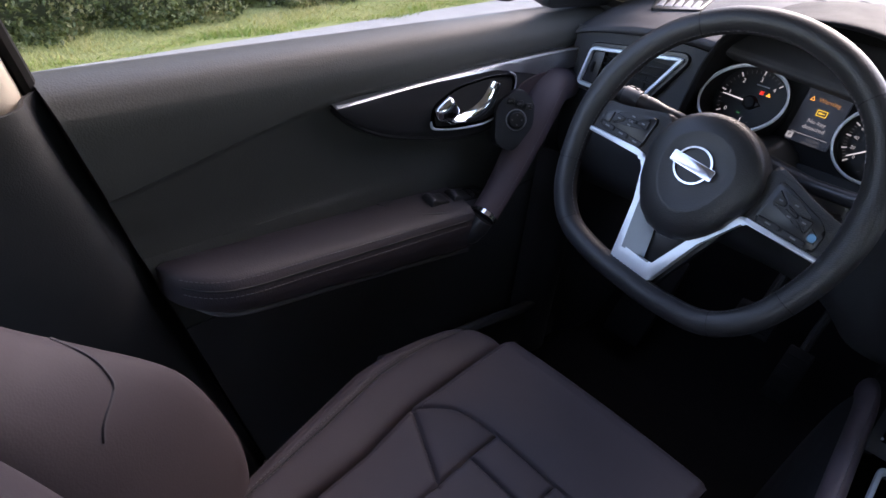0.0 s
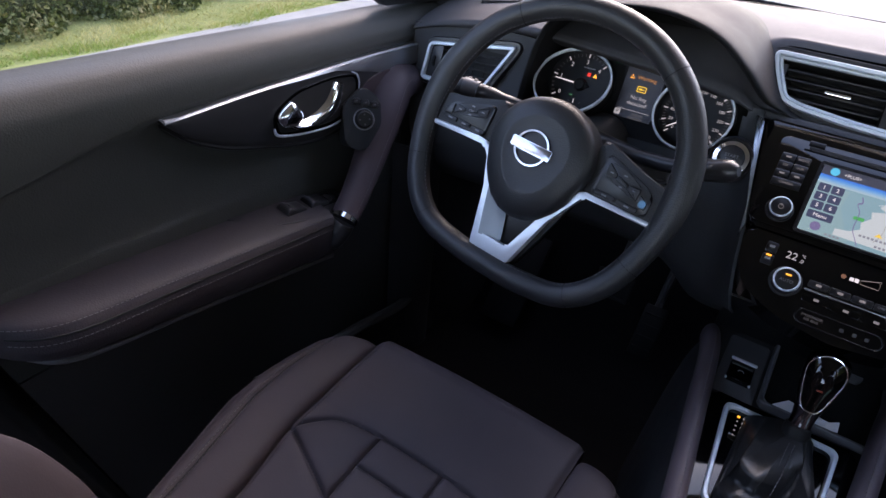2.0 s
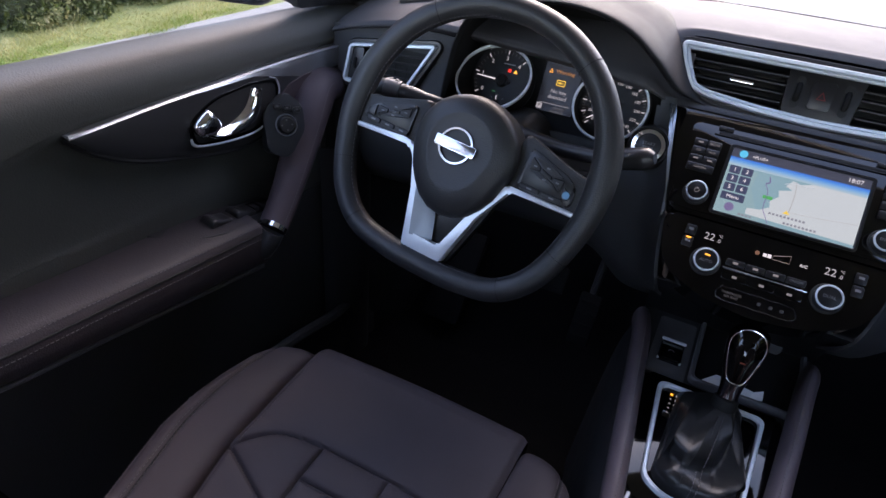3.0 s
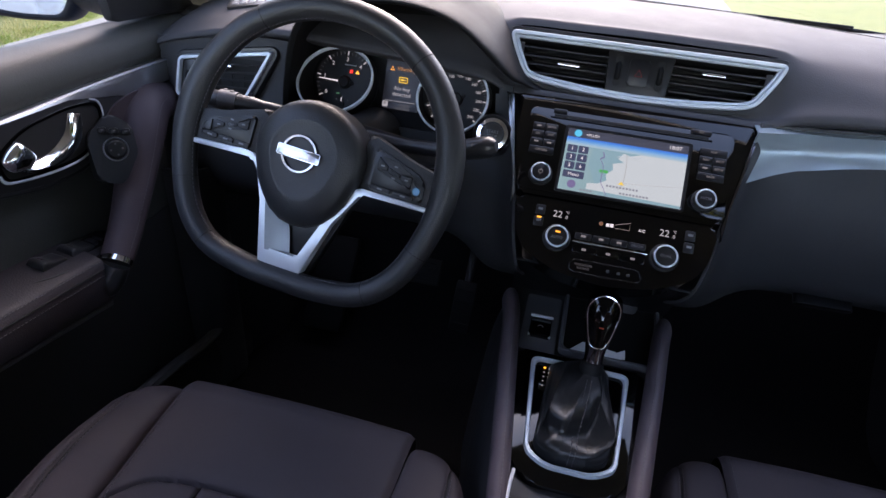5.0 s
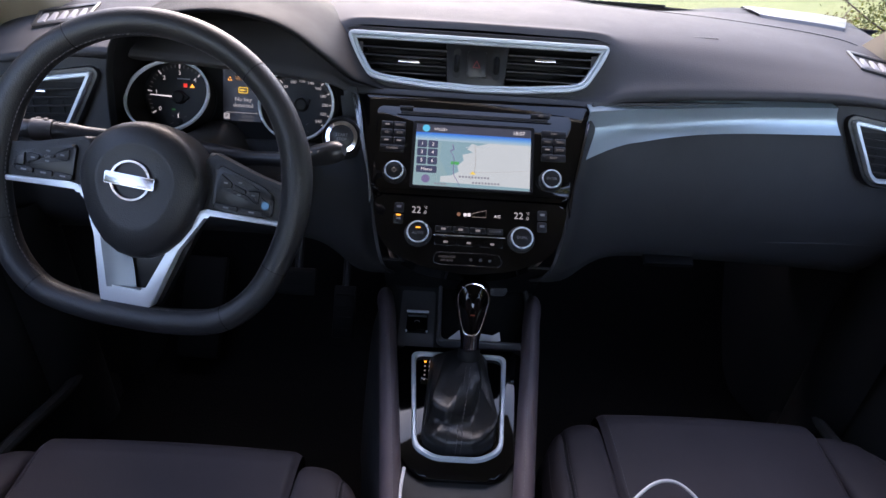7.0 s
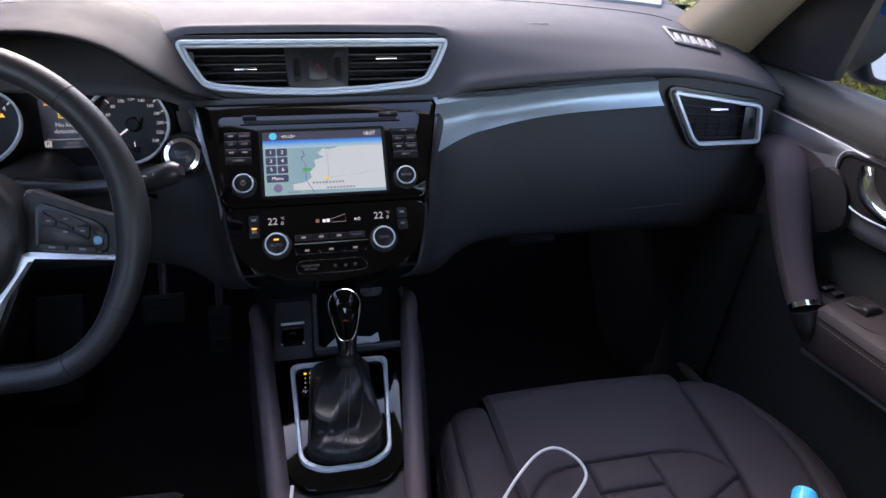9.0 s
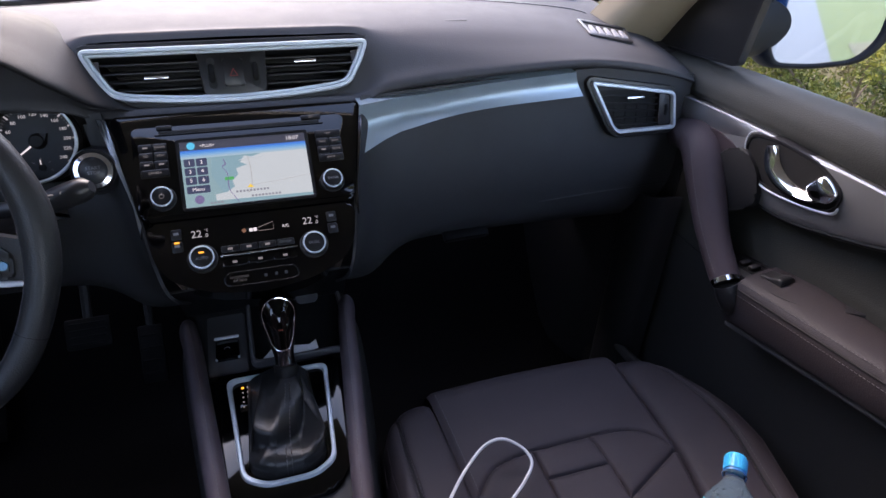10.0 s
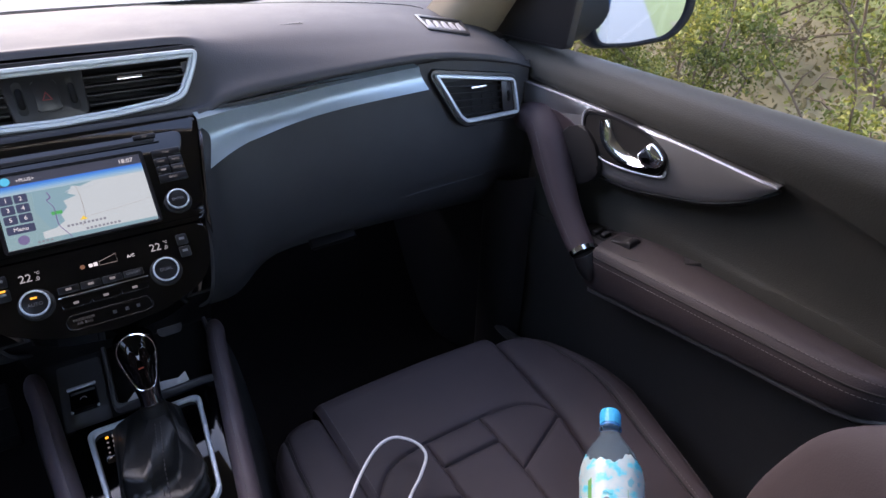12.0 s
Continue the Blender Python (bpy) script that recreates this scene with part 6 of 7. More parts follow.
for s in (1, -1):
    kick = loft([[(s * 0.700, 0.83, z), (s * 0.680, 0.92, z), (s * 0.640, 1.02, z), (s * 0.63, 1.2, z), (s * 0.63, 1.42, z)] for z in (-0.03, 0.1, 0.25, 0.4, 0.56)], 3, 4)
    solo("kick_panel", sheet(kick, thick=0.004), SATIN, "black plastic kick panel in the footwell", "trim panel", kind="structure")
    solo("kick_trim", sheet(loft([[(s * 0.690, 0.800, z + 0.012), (s * 0.668, 0.812, z + 0.008), (s * 0.654, 0.835, z), (s * 0.648, 0.865, z - 0.006), (s * 0.652, 0.900, z - 0.012), (s * 0.675, 0.930, z - 0.012)] for z in (-0.02, 0.10, 0.22, 0.34, 0.46)], 4, 4), thick=0.006), SATIN, "rounded black plastic trim by the footwell", "trim panel", kind="structure")
    # sill and pillars
    solo("sill", box(0.10, 2.6, 0.12, T(s * 0.715, 0.1, -0.02), 0.02), HARD, "black plastic door sill", "sill", kind="structure")
    pil = []
    for z, dz in ((-0.03, 0), (0.15, 0), (0.35, 0), (0.55, 0), (0.695, 0)):
        y = 0.095 + 0.23 * (0.72 - z) - 0.012
        pil.append([(s * 0.745, y + 0.02, z), (s * 0.730, y + 0.012, z), (s * 0.715, y, z), (s * 0.698, y - 0.006, z), (s * 0.688, y - 0.020, z), (s * 0.684, y - 0.05, z), (s * 0.686, y - 0.10, z), (s * 0.70, y - 0.17, z), (s * 0.74, y - 0.20, z)])
    solo("pillar_lower", sheet(loft(pil, 5, 4), thick=0.004), PILLAR, "dark grey plastic lower door pillar trim", "pillar", kind="structure")
    pil = []
    for z, y, x in ((0.60, 0.116, 0.750), (0.70, 0.096, 0.745), (0.80, 0.075, 0.73), (0.95, 0.045, 0.68), (1.08, 0.02, 0.62), (1.17, 0.0, 0.58)):
        y -= 0.001
        pil.append([(s * (x + 0.012), y - 0.004, z), (s * (x - 0.02), y - 0.008, z), (s * (x - 0.035), y - 0.03, z), (s * (x - 0.036), y - 0.09, z), (s * (x - 0.01), y - 0.14, z), (s * (x + 0.012), y - 0.145, z)])
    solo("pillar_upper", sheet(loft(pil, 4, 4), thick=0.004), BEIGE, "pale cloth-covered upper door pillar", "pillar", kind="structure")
    solo("pillar_seal", tube(crs([(s * 0.735, y, z) for y, z in ((0.27, 0.0), (0.205, 0.25), (0.155, 0.45), (0.124, 0.578), (0.110, 0.644), (0.099, 0.71), (0.093, 0.74), (0.082, 0.80))], 4), 0.0075, 8), RUBBER, "black rubber door seal", "seal", kind="structure")
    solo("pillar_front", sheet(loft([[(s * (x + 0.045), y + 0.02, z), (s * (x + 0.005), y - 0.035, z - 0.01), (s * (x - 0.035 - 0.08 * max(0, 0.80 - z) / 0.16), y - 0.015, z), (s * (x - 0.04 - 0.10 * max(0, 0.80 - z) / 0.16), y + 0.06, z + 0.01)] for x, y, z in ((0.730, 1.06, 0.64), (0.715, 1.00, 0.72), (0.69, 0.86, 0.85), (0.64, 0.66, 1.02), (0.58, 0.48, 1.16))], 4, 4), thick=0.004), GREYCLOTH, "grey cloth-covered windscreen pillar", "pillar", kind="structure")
    solo("pillar_foot", box(0.11, 0.17, 0.17, T(s * 0.745, 1.04, 0.598), 0.02), SATIN, "black trim at the foot of the windscreen pillar", "trim", kind="structure")
    # side behind the front doors
    solo("rear_side", box(0.04, 1.55, 0.78, T(s * 0.76, -0.86, 0.34), 0.01), HARD, "dark grey rear door lining", "wall", kind="structure")
    solo("rear_pillar", sheet(loft([[(s * x, y, z), (s * (x - 0.03), y - 0.12, z), (s * x, y - 0.28, z)] for x, y, z in ((0.75, -1.05, 0.70), (0.68, -1.0, 0.95), (0.58, -0.95, 1.16))], 4, 4), thick=0.01), HEAD, "pale rear roof pillar", "pillar", kind="structure")
solo("firewall", sheet(loft([[(x, 1.40, z) for z in (-0.03, 0.2, 0.45, 0.655)] for x in (-0.74, 0, 0.74)], 2, 2), thick=0.01), CARPET, "black insulation behind the footwells", "wall", kind="structure")
# unseen front edge is carried forward to keep sky out of gloss panels
ROOF = [(0.845, 0.992), (0.76, 1.035), (0.50, 1.140), (0.36, 1.167), (0.1, 1.18), (-0.5, 1.19), (-0.80, 1.18), (-1.1, 1.16), (-1.45, 1.10)]


def roof_rows(ys, xs_):
    return [[(x, y, z + 0.02 - 0.05 * (x / 0.6) ** 2) for x in xs_] for y, z in ys]


solo("roof", sheet(loft(roof_rows(ROOF, (-0.62, -0.4, 0, 0.4, 0.62)), 4, 4), thick=0.02), HEAD, "pale beige cloth headliner under the car roof", "roof", kind="structure")
solo("rear_wall", box(1.5, 0.05, 0.80, T(0, -1.62, 0.33), 0.01), HARD, "dark lining below the rear window", "wall", kind="structure")
ws = [[(x * k, y - 0.12 * (x / 0.7) ** 2, z) for x in (-0.73, -0.4, 0, 0.4, 0.73)] for y, z, k in ((1.365, 0.690, 1.0), (1.15, 0.82, 0.97), (0.98, 0.92, 0.93), (0.74, 1.055, 0.86))]
TINTED = GLASS.copy()
TINTED.name = "tinted_glass"
for nd in TINTED.node_tree.nodes:
    if nd.type == "BSDF_TRANSPARENT":
        nd.inputs[0].default_value = (0.80, 0.83, 0.83, 1)
wsg = solo("windscreen", sheet(loft(ws, 4, 4), thick=0.004), TINTED, "clear windscreen glass", "windscreen", kind="structure")
wsg.visible_shadow = False
for o in list(scene.objects):
    if o.name.startswith("window_glass"):
        o.visible_shadow = False
solo("windscreen_border", sheet(loft([[(x, y + 0.006 - 0.12 * (x / 0.7) ** 2, z) for x in (-0.73, -0.4, 0, 0.4, 0.73)] for y, z in ((1.375, 0.692), (1.335, 0.716))], 2, 4), thick=0.002), VOID, "black border at the foot of the windscreen", "border", kind="structure")

# ---- outside of the car ----
hood = [[(x, y - 0.10 * (x / 0.8) ** 2, z - 0.07 * (x / 0.8) ** 4) for x in (-0.86, -0.6, -0.3, 0, 0.3, 0.6, 0.86)] for y, z in ((1.42, 0.655), (1.55, 0.63), (1.8, 0.58), (2.1, 0.50), (2.35, 0.38), (2.45, 0.20), (2.48, -0.15))]
solo("car_bonnet", sheet(loft(hood, 4, 3), thick=0.004), BODY, "blue painted car bonnet", "car body", kind="structure")
for s in (1, -1):
    flank = [[(s * 0.803, y, 0.655), (s * 0.84, y, 0.635), (s * 0.872, y, 0.57), (s * 0.885, y, 0.48), (s * 0.89, y, 0.3), (s * 0.90, y, 0.10), (s * 0.87, y, -0.12), (s * 0.80, y, -0.22)] for y in (1.40, 0.9, 0.4, -0.1, -0.6, -1.1, -1.6, -2.0)]
    solo("car_flank", sheet(loft(flank, 3, 4), thick=0.004), BODY, "blue painted side of the car", "car body", kind="structure")
    glass_r = [[(s * 0.765, y, 0.73), (s * 0.74, y, 0.85), (s * 0.67, y, 1.08)] for y in (-0.06, -0.5, -1.0)]
    gq = solo("rear_window", sheet(loft(glass_r, 3, 4), thick=0.003), GLASS, "clear rear side window", "window", kind="structure")
    gq.visible_shadow = False

tail = [[(x, -2.0 - 0.10 * (1 - (x / 0.88) ** 2) + dy, z) for x in (-0.885, -0.6, -0.3, 0, 0.3, 0.6, 0.885)] for z, dy in ((-0.22, 0.10), (0.0, 0.0), (0.3, 0.0), (0.6, 0.03), (0.72, 0.12), (0.74, 0.38))]
solo("car_tail", sheet(loft(tail, 3, 3), thick=0.004), BODY, "blue painted tail of the car", "car body", kind="structure")
for s in (1, -1):
    wing = [[(s * 0.855, y, top), (s * 0.875, y, top - 0.03), (s * 0.888, y, 0.5 * top), (s * 0.89, y, 0.05), (s * 0.87, y, -0.12), (s * 0.80, y, -0.22)] for y, top in ((1.40, 0.566), (1.55, 0.535), (1.8, 0.483), (2.1, 0.402), (2.33, 0.286))]
    solo("car_wing", sheet(loft(wing, 3, 3), thick=0.004), BODY, "blue painted front wing of the car", "car body", kind="structure")
solo("roof_skin", sheet(loft([[(x, y, z + 0.050 - 0.05 * (x / 0.6) ** 2) for x in (-0.63, -0.4, 0, 0.4, 0.63)] for y, z in ROOF], 4, 4), thick=0.004), BODY, "blue painted roof of the car", "car body", kind="structure")

MIRROR = mat("mirror_glass", (0.42, 0.48, 0.52), 0.02, metal=1.0, var=0.01)


def wing_mirror(side):
    mir = side < 0
    w = thing("wing_mirror", (side * 1.0, 0.92, 0.72), "black wing mirror with clear mirror glass", "wing mirror", "wing mirrors")
    tilt = axes((0.98, 0.90, 0.70), (0.917, -0.398, 0), (0.0, 0.060, 1))
    ol = rounded([(-0.098, 0.100), (0.075, 0.108), (0.103, 0.060), (0.100, 0.002), (0.072, -0.034), (0.0, -0.047), (-0.062, -0.048), (-0.078, -0.020)], 0.020, 6)[::-1]
    rows_ = [[(x * k, 0.03 + (y - 0.03) * (1 + (k - 1) * 0.6), z) for x, y in ol] for k, z in ((0.96, -0.004), (1.0, 0.004), (1.08, 0.006), (1.20, -0.004), (1.28, -0.04), (1.15, -0.09), (0.8, -0.125), (0.2, -0.14))]
    bm_ = sheet(np.stack([crs(c_, 3) for c_ in np.array(rows_).transpose(1, 0, 2)], 1), closed=True)
    bm_.transform(tilt)
    part("housing", bm_, MATTBLACK, w, mirror=mir)
    part("mirror_pane", prism([(x * 0.99, 0.03 + (y - 0.03) * 0.99) for x, y in ol], 0.0, tilt, base=-0.004), MIRROR, w, "clear mirror glass", mirror=mir)
    arm_ = loft([[(x, yc + ry * math.cos(t), zc + rz * math.sin(t)) for t in (k * math.pi / 5 for k in range(10))] for x, yc, ry, zc, rz in ((0.755, 0.930, 0.055, 0.705, 0.060), (0.80, 0.940, 0.050, 0.706, 0.058), (0.86, 0.955, 0.045, 0.708, 0.054), (0.92, 0.965, 0.045, 0.712, 0.054), (0.97, 0.965, 0.040, 0.718, 0.050))], 4, 3, True)
    part("foot", sheet(arm_, closed=True, caps=True), MATTBLACK, w, mirror=mir)
    return w


wing_mirror(1)
wing_mirror(-1)

# ---- bottle and cable on the passenger seat ----
PET = mat("clear_bottle_plastic", (0.52, 0.76, 0.88), 0.08, var=0.03, trans=0.93, ior=1.13)
cap_at, tail = V((0.525, 0.420, 0.345)), V((0.322, 0.190, 0.272))
ax = (cap_at - tail).normalized()
BM = axes(tail, ax.cross(V((0, 0, 1))).normalized(), V((0, 0, 1)) - ax * ax.z)
BM = Matrix.Translation(tail) @ (ax.to_track_quat("Z", "Y").to_matrix().to_4x4()) @ Matrix.Diagonal((0.85, 0.85, 0.97, 1))
bottle = thing("water_bottle", tuple(tail), "clear plastic water bottle with blue cap lying on the seat", "bottle")
prof = [(0.030, 0.002), (0.040, 0.0), (0.0435, 0.012), (0.0435, 0.05), (0.0425, 0.055), (0.0425, 0.06), (0.0435, 0.065), (0.0430, 0.11), (0.0430, 0.17), (0.0430, 0.20), (0.0438, 0.214), (0.0420, 0.226), (0.0345, 0.246), (0.022, 0.263), (0.0145, 0.273), (0.0135, 0.278), (0.0165, 0.280), (0.0165, 0.283), (0.013, 0.284), (0.0125, 0.292)]
part("body", lathe(prof, 40, BM), PET, bottle, "clear ribbed plastic")
part("cap", lathe([(0, 0.3085), (0.0135, 0.3085), (0.0148, 0.306), (0.0150, 0.290), (0.0150, 0.2885)], 36, BM), mat("blue_cap_plastic", (0.02, 0.52, 0.85), 0.35, var=0.05), bottle, "bright blue ribbed screw cap")
part("cap_ribs", joined(*[box(0.0008, 0.0008, 0.014, BM @ Matrix.Rotation(2 * math.pi * k / 30, 4, "Z") @ T(0.0151, 0, 0.298)) for k in range(30)]), mat("blue_cap_ribs", (0.02, 0.38, 0.70), 0.35, var=0.05), bottle, kind="stuff")
part("neck_ring", lathe([(0.0135, 0.2835), (0.0152, 0.2842), (0.0152, 0.2872), (0.0135, 0.288)], 30, BM), mat("blue_ring_plastic", (0.02, 0.22, 0.55), 0.35), bottle)
LAB = mat("bottle_label", (0.62, 0.70, 0.71), 0.35, scale=46, var=0.2)
_n = LAB.node_tree
_src = next(nd for nd in _n.nodes if nd.type == "TEX_NOISE")
_rp = _n.nodes.new("ShaderNodeValToRGB")
for pos_, c_ in ((0.34, (0.02, 0.42, 0.56)), (0.42, (0.10, 0.55, 0.66)), (0.47, (0.36, 0.50, 0.53)), (0.60, (0.46, 0.53, 0.53)), (0.66, (0.16, 0.46, 0.53))):
    _rp.color_ramp.elements.new(pos_).color = (*c_, 1)
_rp.color_ramp.elements[0].color, _rp.color_ramp.elements[-1].color = (0.02, 0.36, 0.50, 1), (0.05, 0.48, 0.60, 1)
_n.links.new(_src.outputs[0], _rp.inputs[0])
_n.links.new(_rp.outputs[0], _n.nodes["Principled BSDF"].inputs["Base Color"])
PR, PZ = [p_[0] for p_ in prof], [p_[1] for p_ in prof]


def on_label(a, z, off=0.0006):
    r_ = float(np.interp(z, PZ, PR)) + off
    return (r_ * math.cos(a), r_ * math.sin(a), z)


def torn(a):
    """Height of the ragged upper edge of the printed film."""
    return 0.228 + 0.007 * math.sin(3 * a + 1) + 0.003 * math.sin(7 * a) + 0.0015 * math.sin(23 * a + 2)


film_ = sheet(np.array([[on_label(a, 0.085 + (torn(a) - 0.085) * q) for a in np.linspace(0, 2 * math.pi, 97)] for q in np.linspace(0, 1, 30)]), thick=0.0002)
film_.transform(BM)
part("label", film_, LAB, bottle, "white and turquoise printed film label")


def patch(a0, a1, z0, z1, m_, nm):
    g_ = np.array([[on_label(a, z + 0.0015 * math.sin(19 * a + 90 * z), 0.0011) for a in np.linspace(a0, a1, 10)] for z in np.linspace(z0, z1, 7)])
    bm_ = sheet(g_, thick=0.0003)
    bm_.transform(BM)
    part(nm, bm_, m_, bottle)


INKP = mat("label_ink", (0.10, 0.14, 0.17), 0.4)
TEALP, GREENP = mat("label_teal", (0.03, 0.40, 0.52), 0.4), mat("label_green", (0.10, 0.30, 0.08), 0.4)
for k in range(5):
    a = k * math.pi / 2.5
    j = 0.13 * math.sin(5 * k)
    for i in range(5):
        patch(a + j, a + j + 0.34 - 0.05 * (i % 3), 0.150 + 0.0075 * i, 0.1525 + 0.0075 * i, INKP if i % 2 else TEALP, "label_bar")
    patch(a + 0.62, a + 0.76 + j, 0.172, 0.200 + 0.1 * j, GREENP, "label_leaf")
    patch(a + 0.46 + j, a + 0.56, 0.116, 0.128, INKP, "label_bar")
DROP = mat("water_drop", (0.8, 0.85, 0.88), 0.05, trans=1.0, ior=1.33)
rnd = random.Random(5)
drops = []
for k in range(90):
    a, z, q = rnd.uniform(0, 6.28), rnd.uniform(0.210, 0.255), rnd.uniform(0.0006, 0.0016)
    r_ = np.interp(z, [p_[1] for p_ in prof], [p_[0] for p_ in prof])
    b_ = bmesh.new()
    bmesh.ops.create_icosphere(b_, subdivisions=1, radius=q, matrix=BM @ T(r_ * math.cos(a), r_ * math.sin(a), z))
    drops.append(b_)
part("water_drops", joined(*drops), DROP, bottle, kind="stuff")
CABLE = mat("white_cable", (0.70, 0.71, 0.72), 0.45, var=0.04)
solo("charging_cable", tube(crs([(-0.064, 0.53, 0.318), (-0.066, 0.49, 0.315), (-0.060, 0.42, 0.305), (-0.02, 0.33, 0.295), (0.08, 0.29, 0.30), (0.135, 0.36, 0.315), (0.150, 0.44, 0.308), (0.172, 0.472, 0.310), (0.205, 0.508, 0.308), (0.242, 0.540, 0.301), (0.272, 0.549, 0.294), (0.294, 0.533, 0.288), (0.299, 0.512, 0.282), (0.280, 0.492, 0.276), (0.250, 0.470, 0.268), (0.21, 0.42, 0.262)], 6), 0.0021, 8), CABLE, "white charging cable looped on the seat", "cable", (0.2, 0.5, 0.255))

# ---- verge, road and planting round the car ----
def leaf_mat(name, a, b, c):
    m = bpy.data.materials.new(name)
    m.use_nodes = True
    nt = m.node_tree
    bs = nt.nodes["Principled BSDF"]
    geo = nt.nodes.new("ShaderNodeNewGeometry")
    rp = nt.nodes.new("ShaderNodeValToRGB")
    rp.color_ramp.elements[0].color, rp.color_ramp.elements[1].color = (*a, 1), (*c, 1)
    e = rp.color_ramp.elements.new(0.55)
    e.color = (*b, 1)
    tc, nz, mm = nt.nodes.new("ShaderNodeTexCoord"), nt.nodes.new("ShaderNodeTexNoise"), nt.nodes.new("ShaderNodeMath")
    nz.inputs["Scale"].default_value, nz.inputs["Detail"].default_value = 3.2, 3.0
    mm.operation = "MULTIPLY_ADD"
    mm.inputs[1].default_value = 0.55
    mq = nt.nodes.new("ShaderNodeMapRange")
    mq.inputs["From Min"].default_value, mq.inputs["From Max"].default_value, mq.inputs["To Max"].default_value = 0.36, 0.66, 0.5
    nt.links.new(tc.outputs["Object"], nz.inputs["Vector"])
    nt.links.new(nz.outputs[0], mq.inputs["Value"])
    nt.links.new(geo.outputs["Random Per Island"], mm.inputs[0])
    nt.links.new(mq.outputs[0], mm.inputs[2])
    nt.links.new(mm.outputs[0], rp.inputs[0])
    nt.links.new(rp.outputs[0], bs.inputs["Base Color"])
    bs.inputs["Roughness"].default_value = 0.55
    tl = nt.nodes.new("ShaderNodeBsdfTranslucent")
    mx = nt.nodes.new("ShaderNodeMixShader")
    mx.inputs[0].default_value = 0.35
    nt.links.new(rp.outputs[0], tl.inputs[0])
    nt.links.new(bs.outputs[0], mx.inputs[1])
    nt.links.new(tl.outputs[0], mx.inputs[2])
    nt.links.new(mx.outputs[0], nt.nodes["Material Output"].inputs[0])
    return m


def leaves(points, size, seed, stretch=1.6):
    """Small folded leaves, one at each point, turned at random."""
    rg = np.random.default_rng(seed)
    n = len(points)
    a = rg.normal(size=(n, 3))
    a /= np.linalg.norm(a, axis=1, keepdims=True)
    b = np.cross(a, rg.normal(size=(n, 3)))
    b /= np.linalg.norm(b, axis=1, keepdims=True)
    c = np.cross(a, b)
    s = size * rg.uniform(0.6, 1.3, (n, 1))
    p = np.asarray(points)
    l, u = a * s * stretch * 0.5, b * s * 0.42
    up = c * s * 0.14
    quad = np.stack([p - l, p - l * 0.3 + u + up, p + l * 0.45 + u * 0.7 + up, p + l, p + l * 0.45 - u * 0.7 + up, p - l * 0.3 - u + up], 1).reshape(-1, 3)
    idx = np.arange(n * 6).reshape(-1, 6)
    faces = np.concatenate([idx[:, [0, 1, 2, 3]], idx[:, [0, 3, 4, 5]]])
    me = bpy.data.meshes.new("leaves")
    me.from_pydata(quad.tolist(), [], faces.tolist())
    return me


def stuff(name, me, material, label, category):
    me.materials.append(material)
    return tagged(new(name, me), label, category, kind="stuff")


def under(name, me, material, parent, label=""):
    me.materials.append(material)
    me.transform(Matrix.Translation(-ORIGIN[parent]))
    ob = new(name, me)
    ob.parent = parent
    return tagged(ob, label, kind="stuff")


GZ = -0.45
EARTH = mat("dry_earth", (0.15, 0.125, 0.062), 0.95, scale=3.0, color2=(0.33, 0.28, 0.16), grain=0.8, grain_scale=40)
GRASSY = mat("grassy_ground", (0.14, 0.17, 0.045), 0.95, scale=4.0, color2=(0.26, 0.26, 0.10), grain=0.8, grain_scale=60)
ASPH = mat("worn_asphalt", (0.25, 0.24, 0.225), 0.9, scale=6.0, var=0.2, grain=0.6, grain_scale=120)
xs = [-300, -60, -20, -9, -6.5, -4.8, -3.9, -2, 0, 1.6, 2.2, 3.0, 4.0, 5.5, 9, 20, 60, 300]
hz_ = lambda x: GZ + (0.9 * min(1, max(0, (x - 1.9) / 3.6)) ** 1.2 + 1.2 * min(1, max(0, (x - 5) / 6)) if x > 1.9 else 0.0) + (0.03 * min(1, max(0, (-x - 3.95) / 0.5)) if x < -3.9 else 0.0)
gy = [-300, -60, -20, -8, -4, -2, 0, 2, 4, 6, 9, 14, 25, 60, 300]
solo("ground", sheet(loft([[(x, y, hz_(x)) for x in xs] for y in gy], 2, 3)), GRASSY, "dry grassy ground rising to a bank", "ground", kind="structure")
solo("road", box(5.74, 160, 0.02, T(-1.27, 30, GZ + 0.004)), ASPH, "pale worn asphalt lane under the car", "road", kind="structure")
solo("bank", sheet(loft([[(x, y, hz_(x) + 0.03 + (0.03 * math.sin(x * 5 + y * 3) if x > 2.0 else 0)) for x in (1.95, 2.2, 2.6, 3.0, 3.5, 4.0, 4.75, 5.5, 7, 9, 11)] for y in np.linspace(-12, 4.6, 60)], 1, 3)), EARTH, "bare dry earth bank beside the lane", "bank", kind="structure")
rg = np.random.default_rng(3)
# grass on the verge: dry straw under the hedge, a greener fringe along the lane


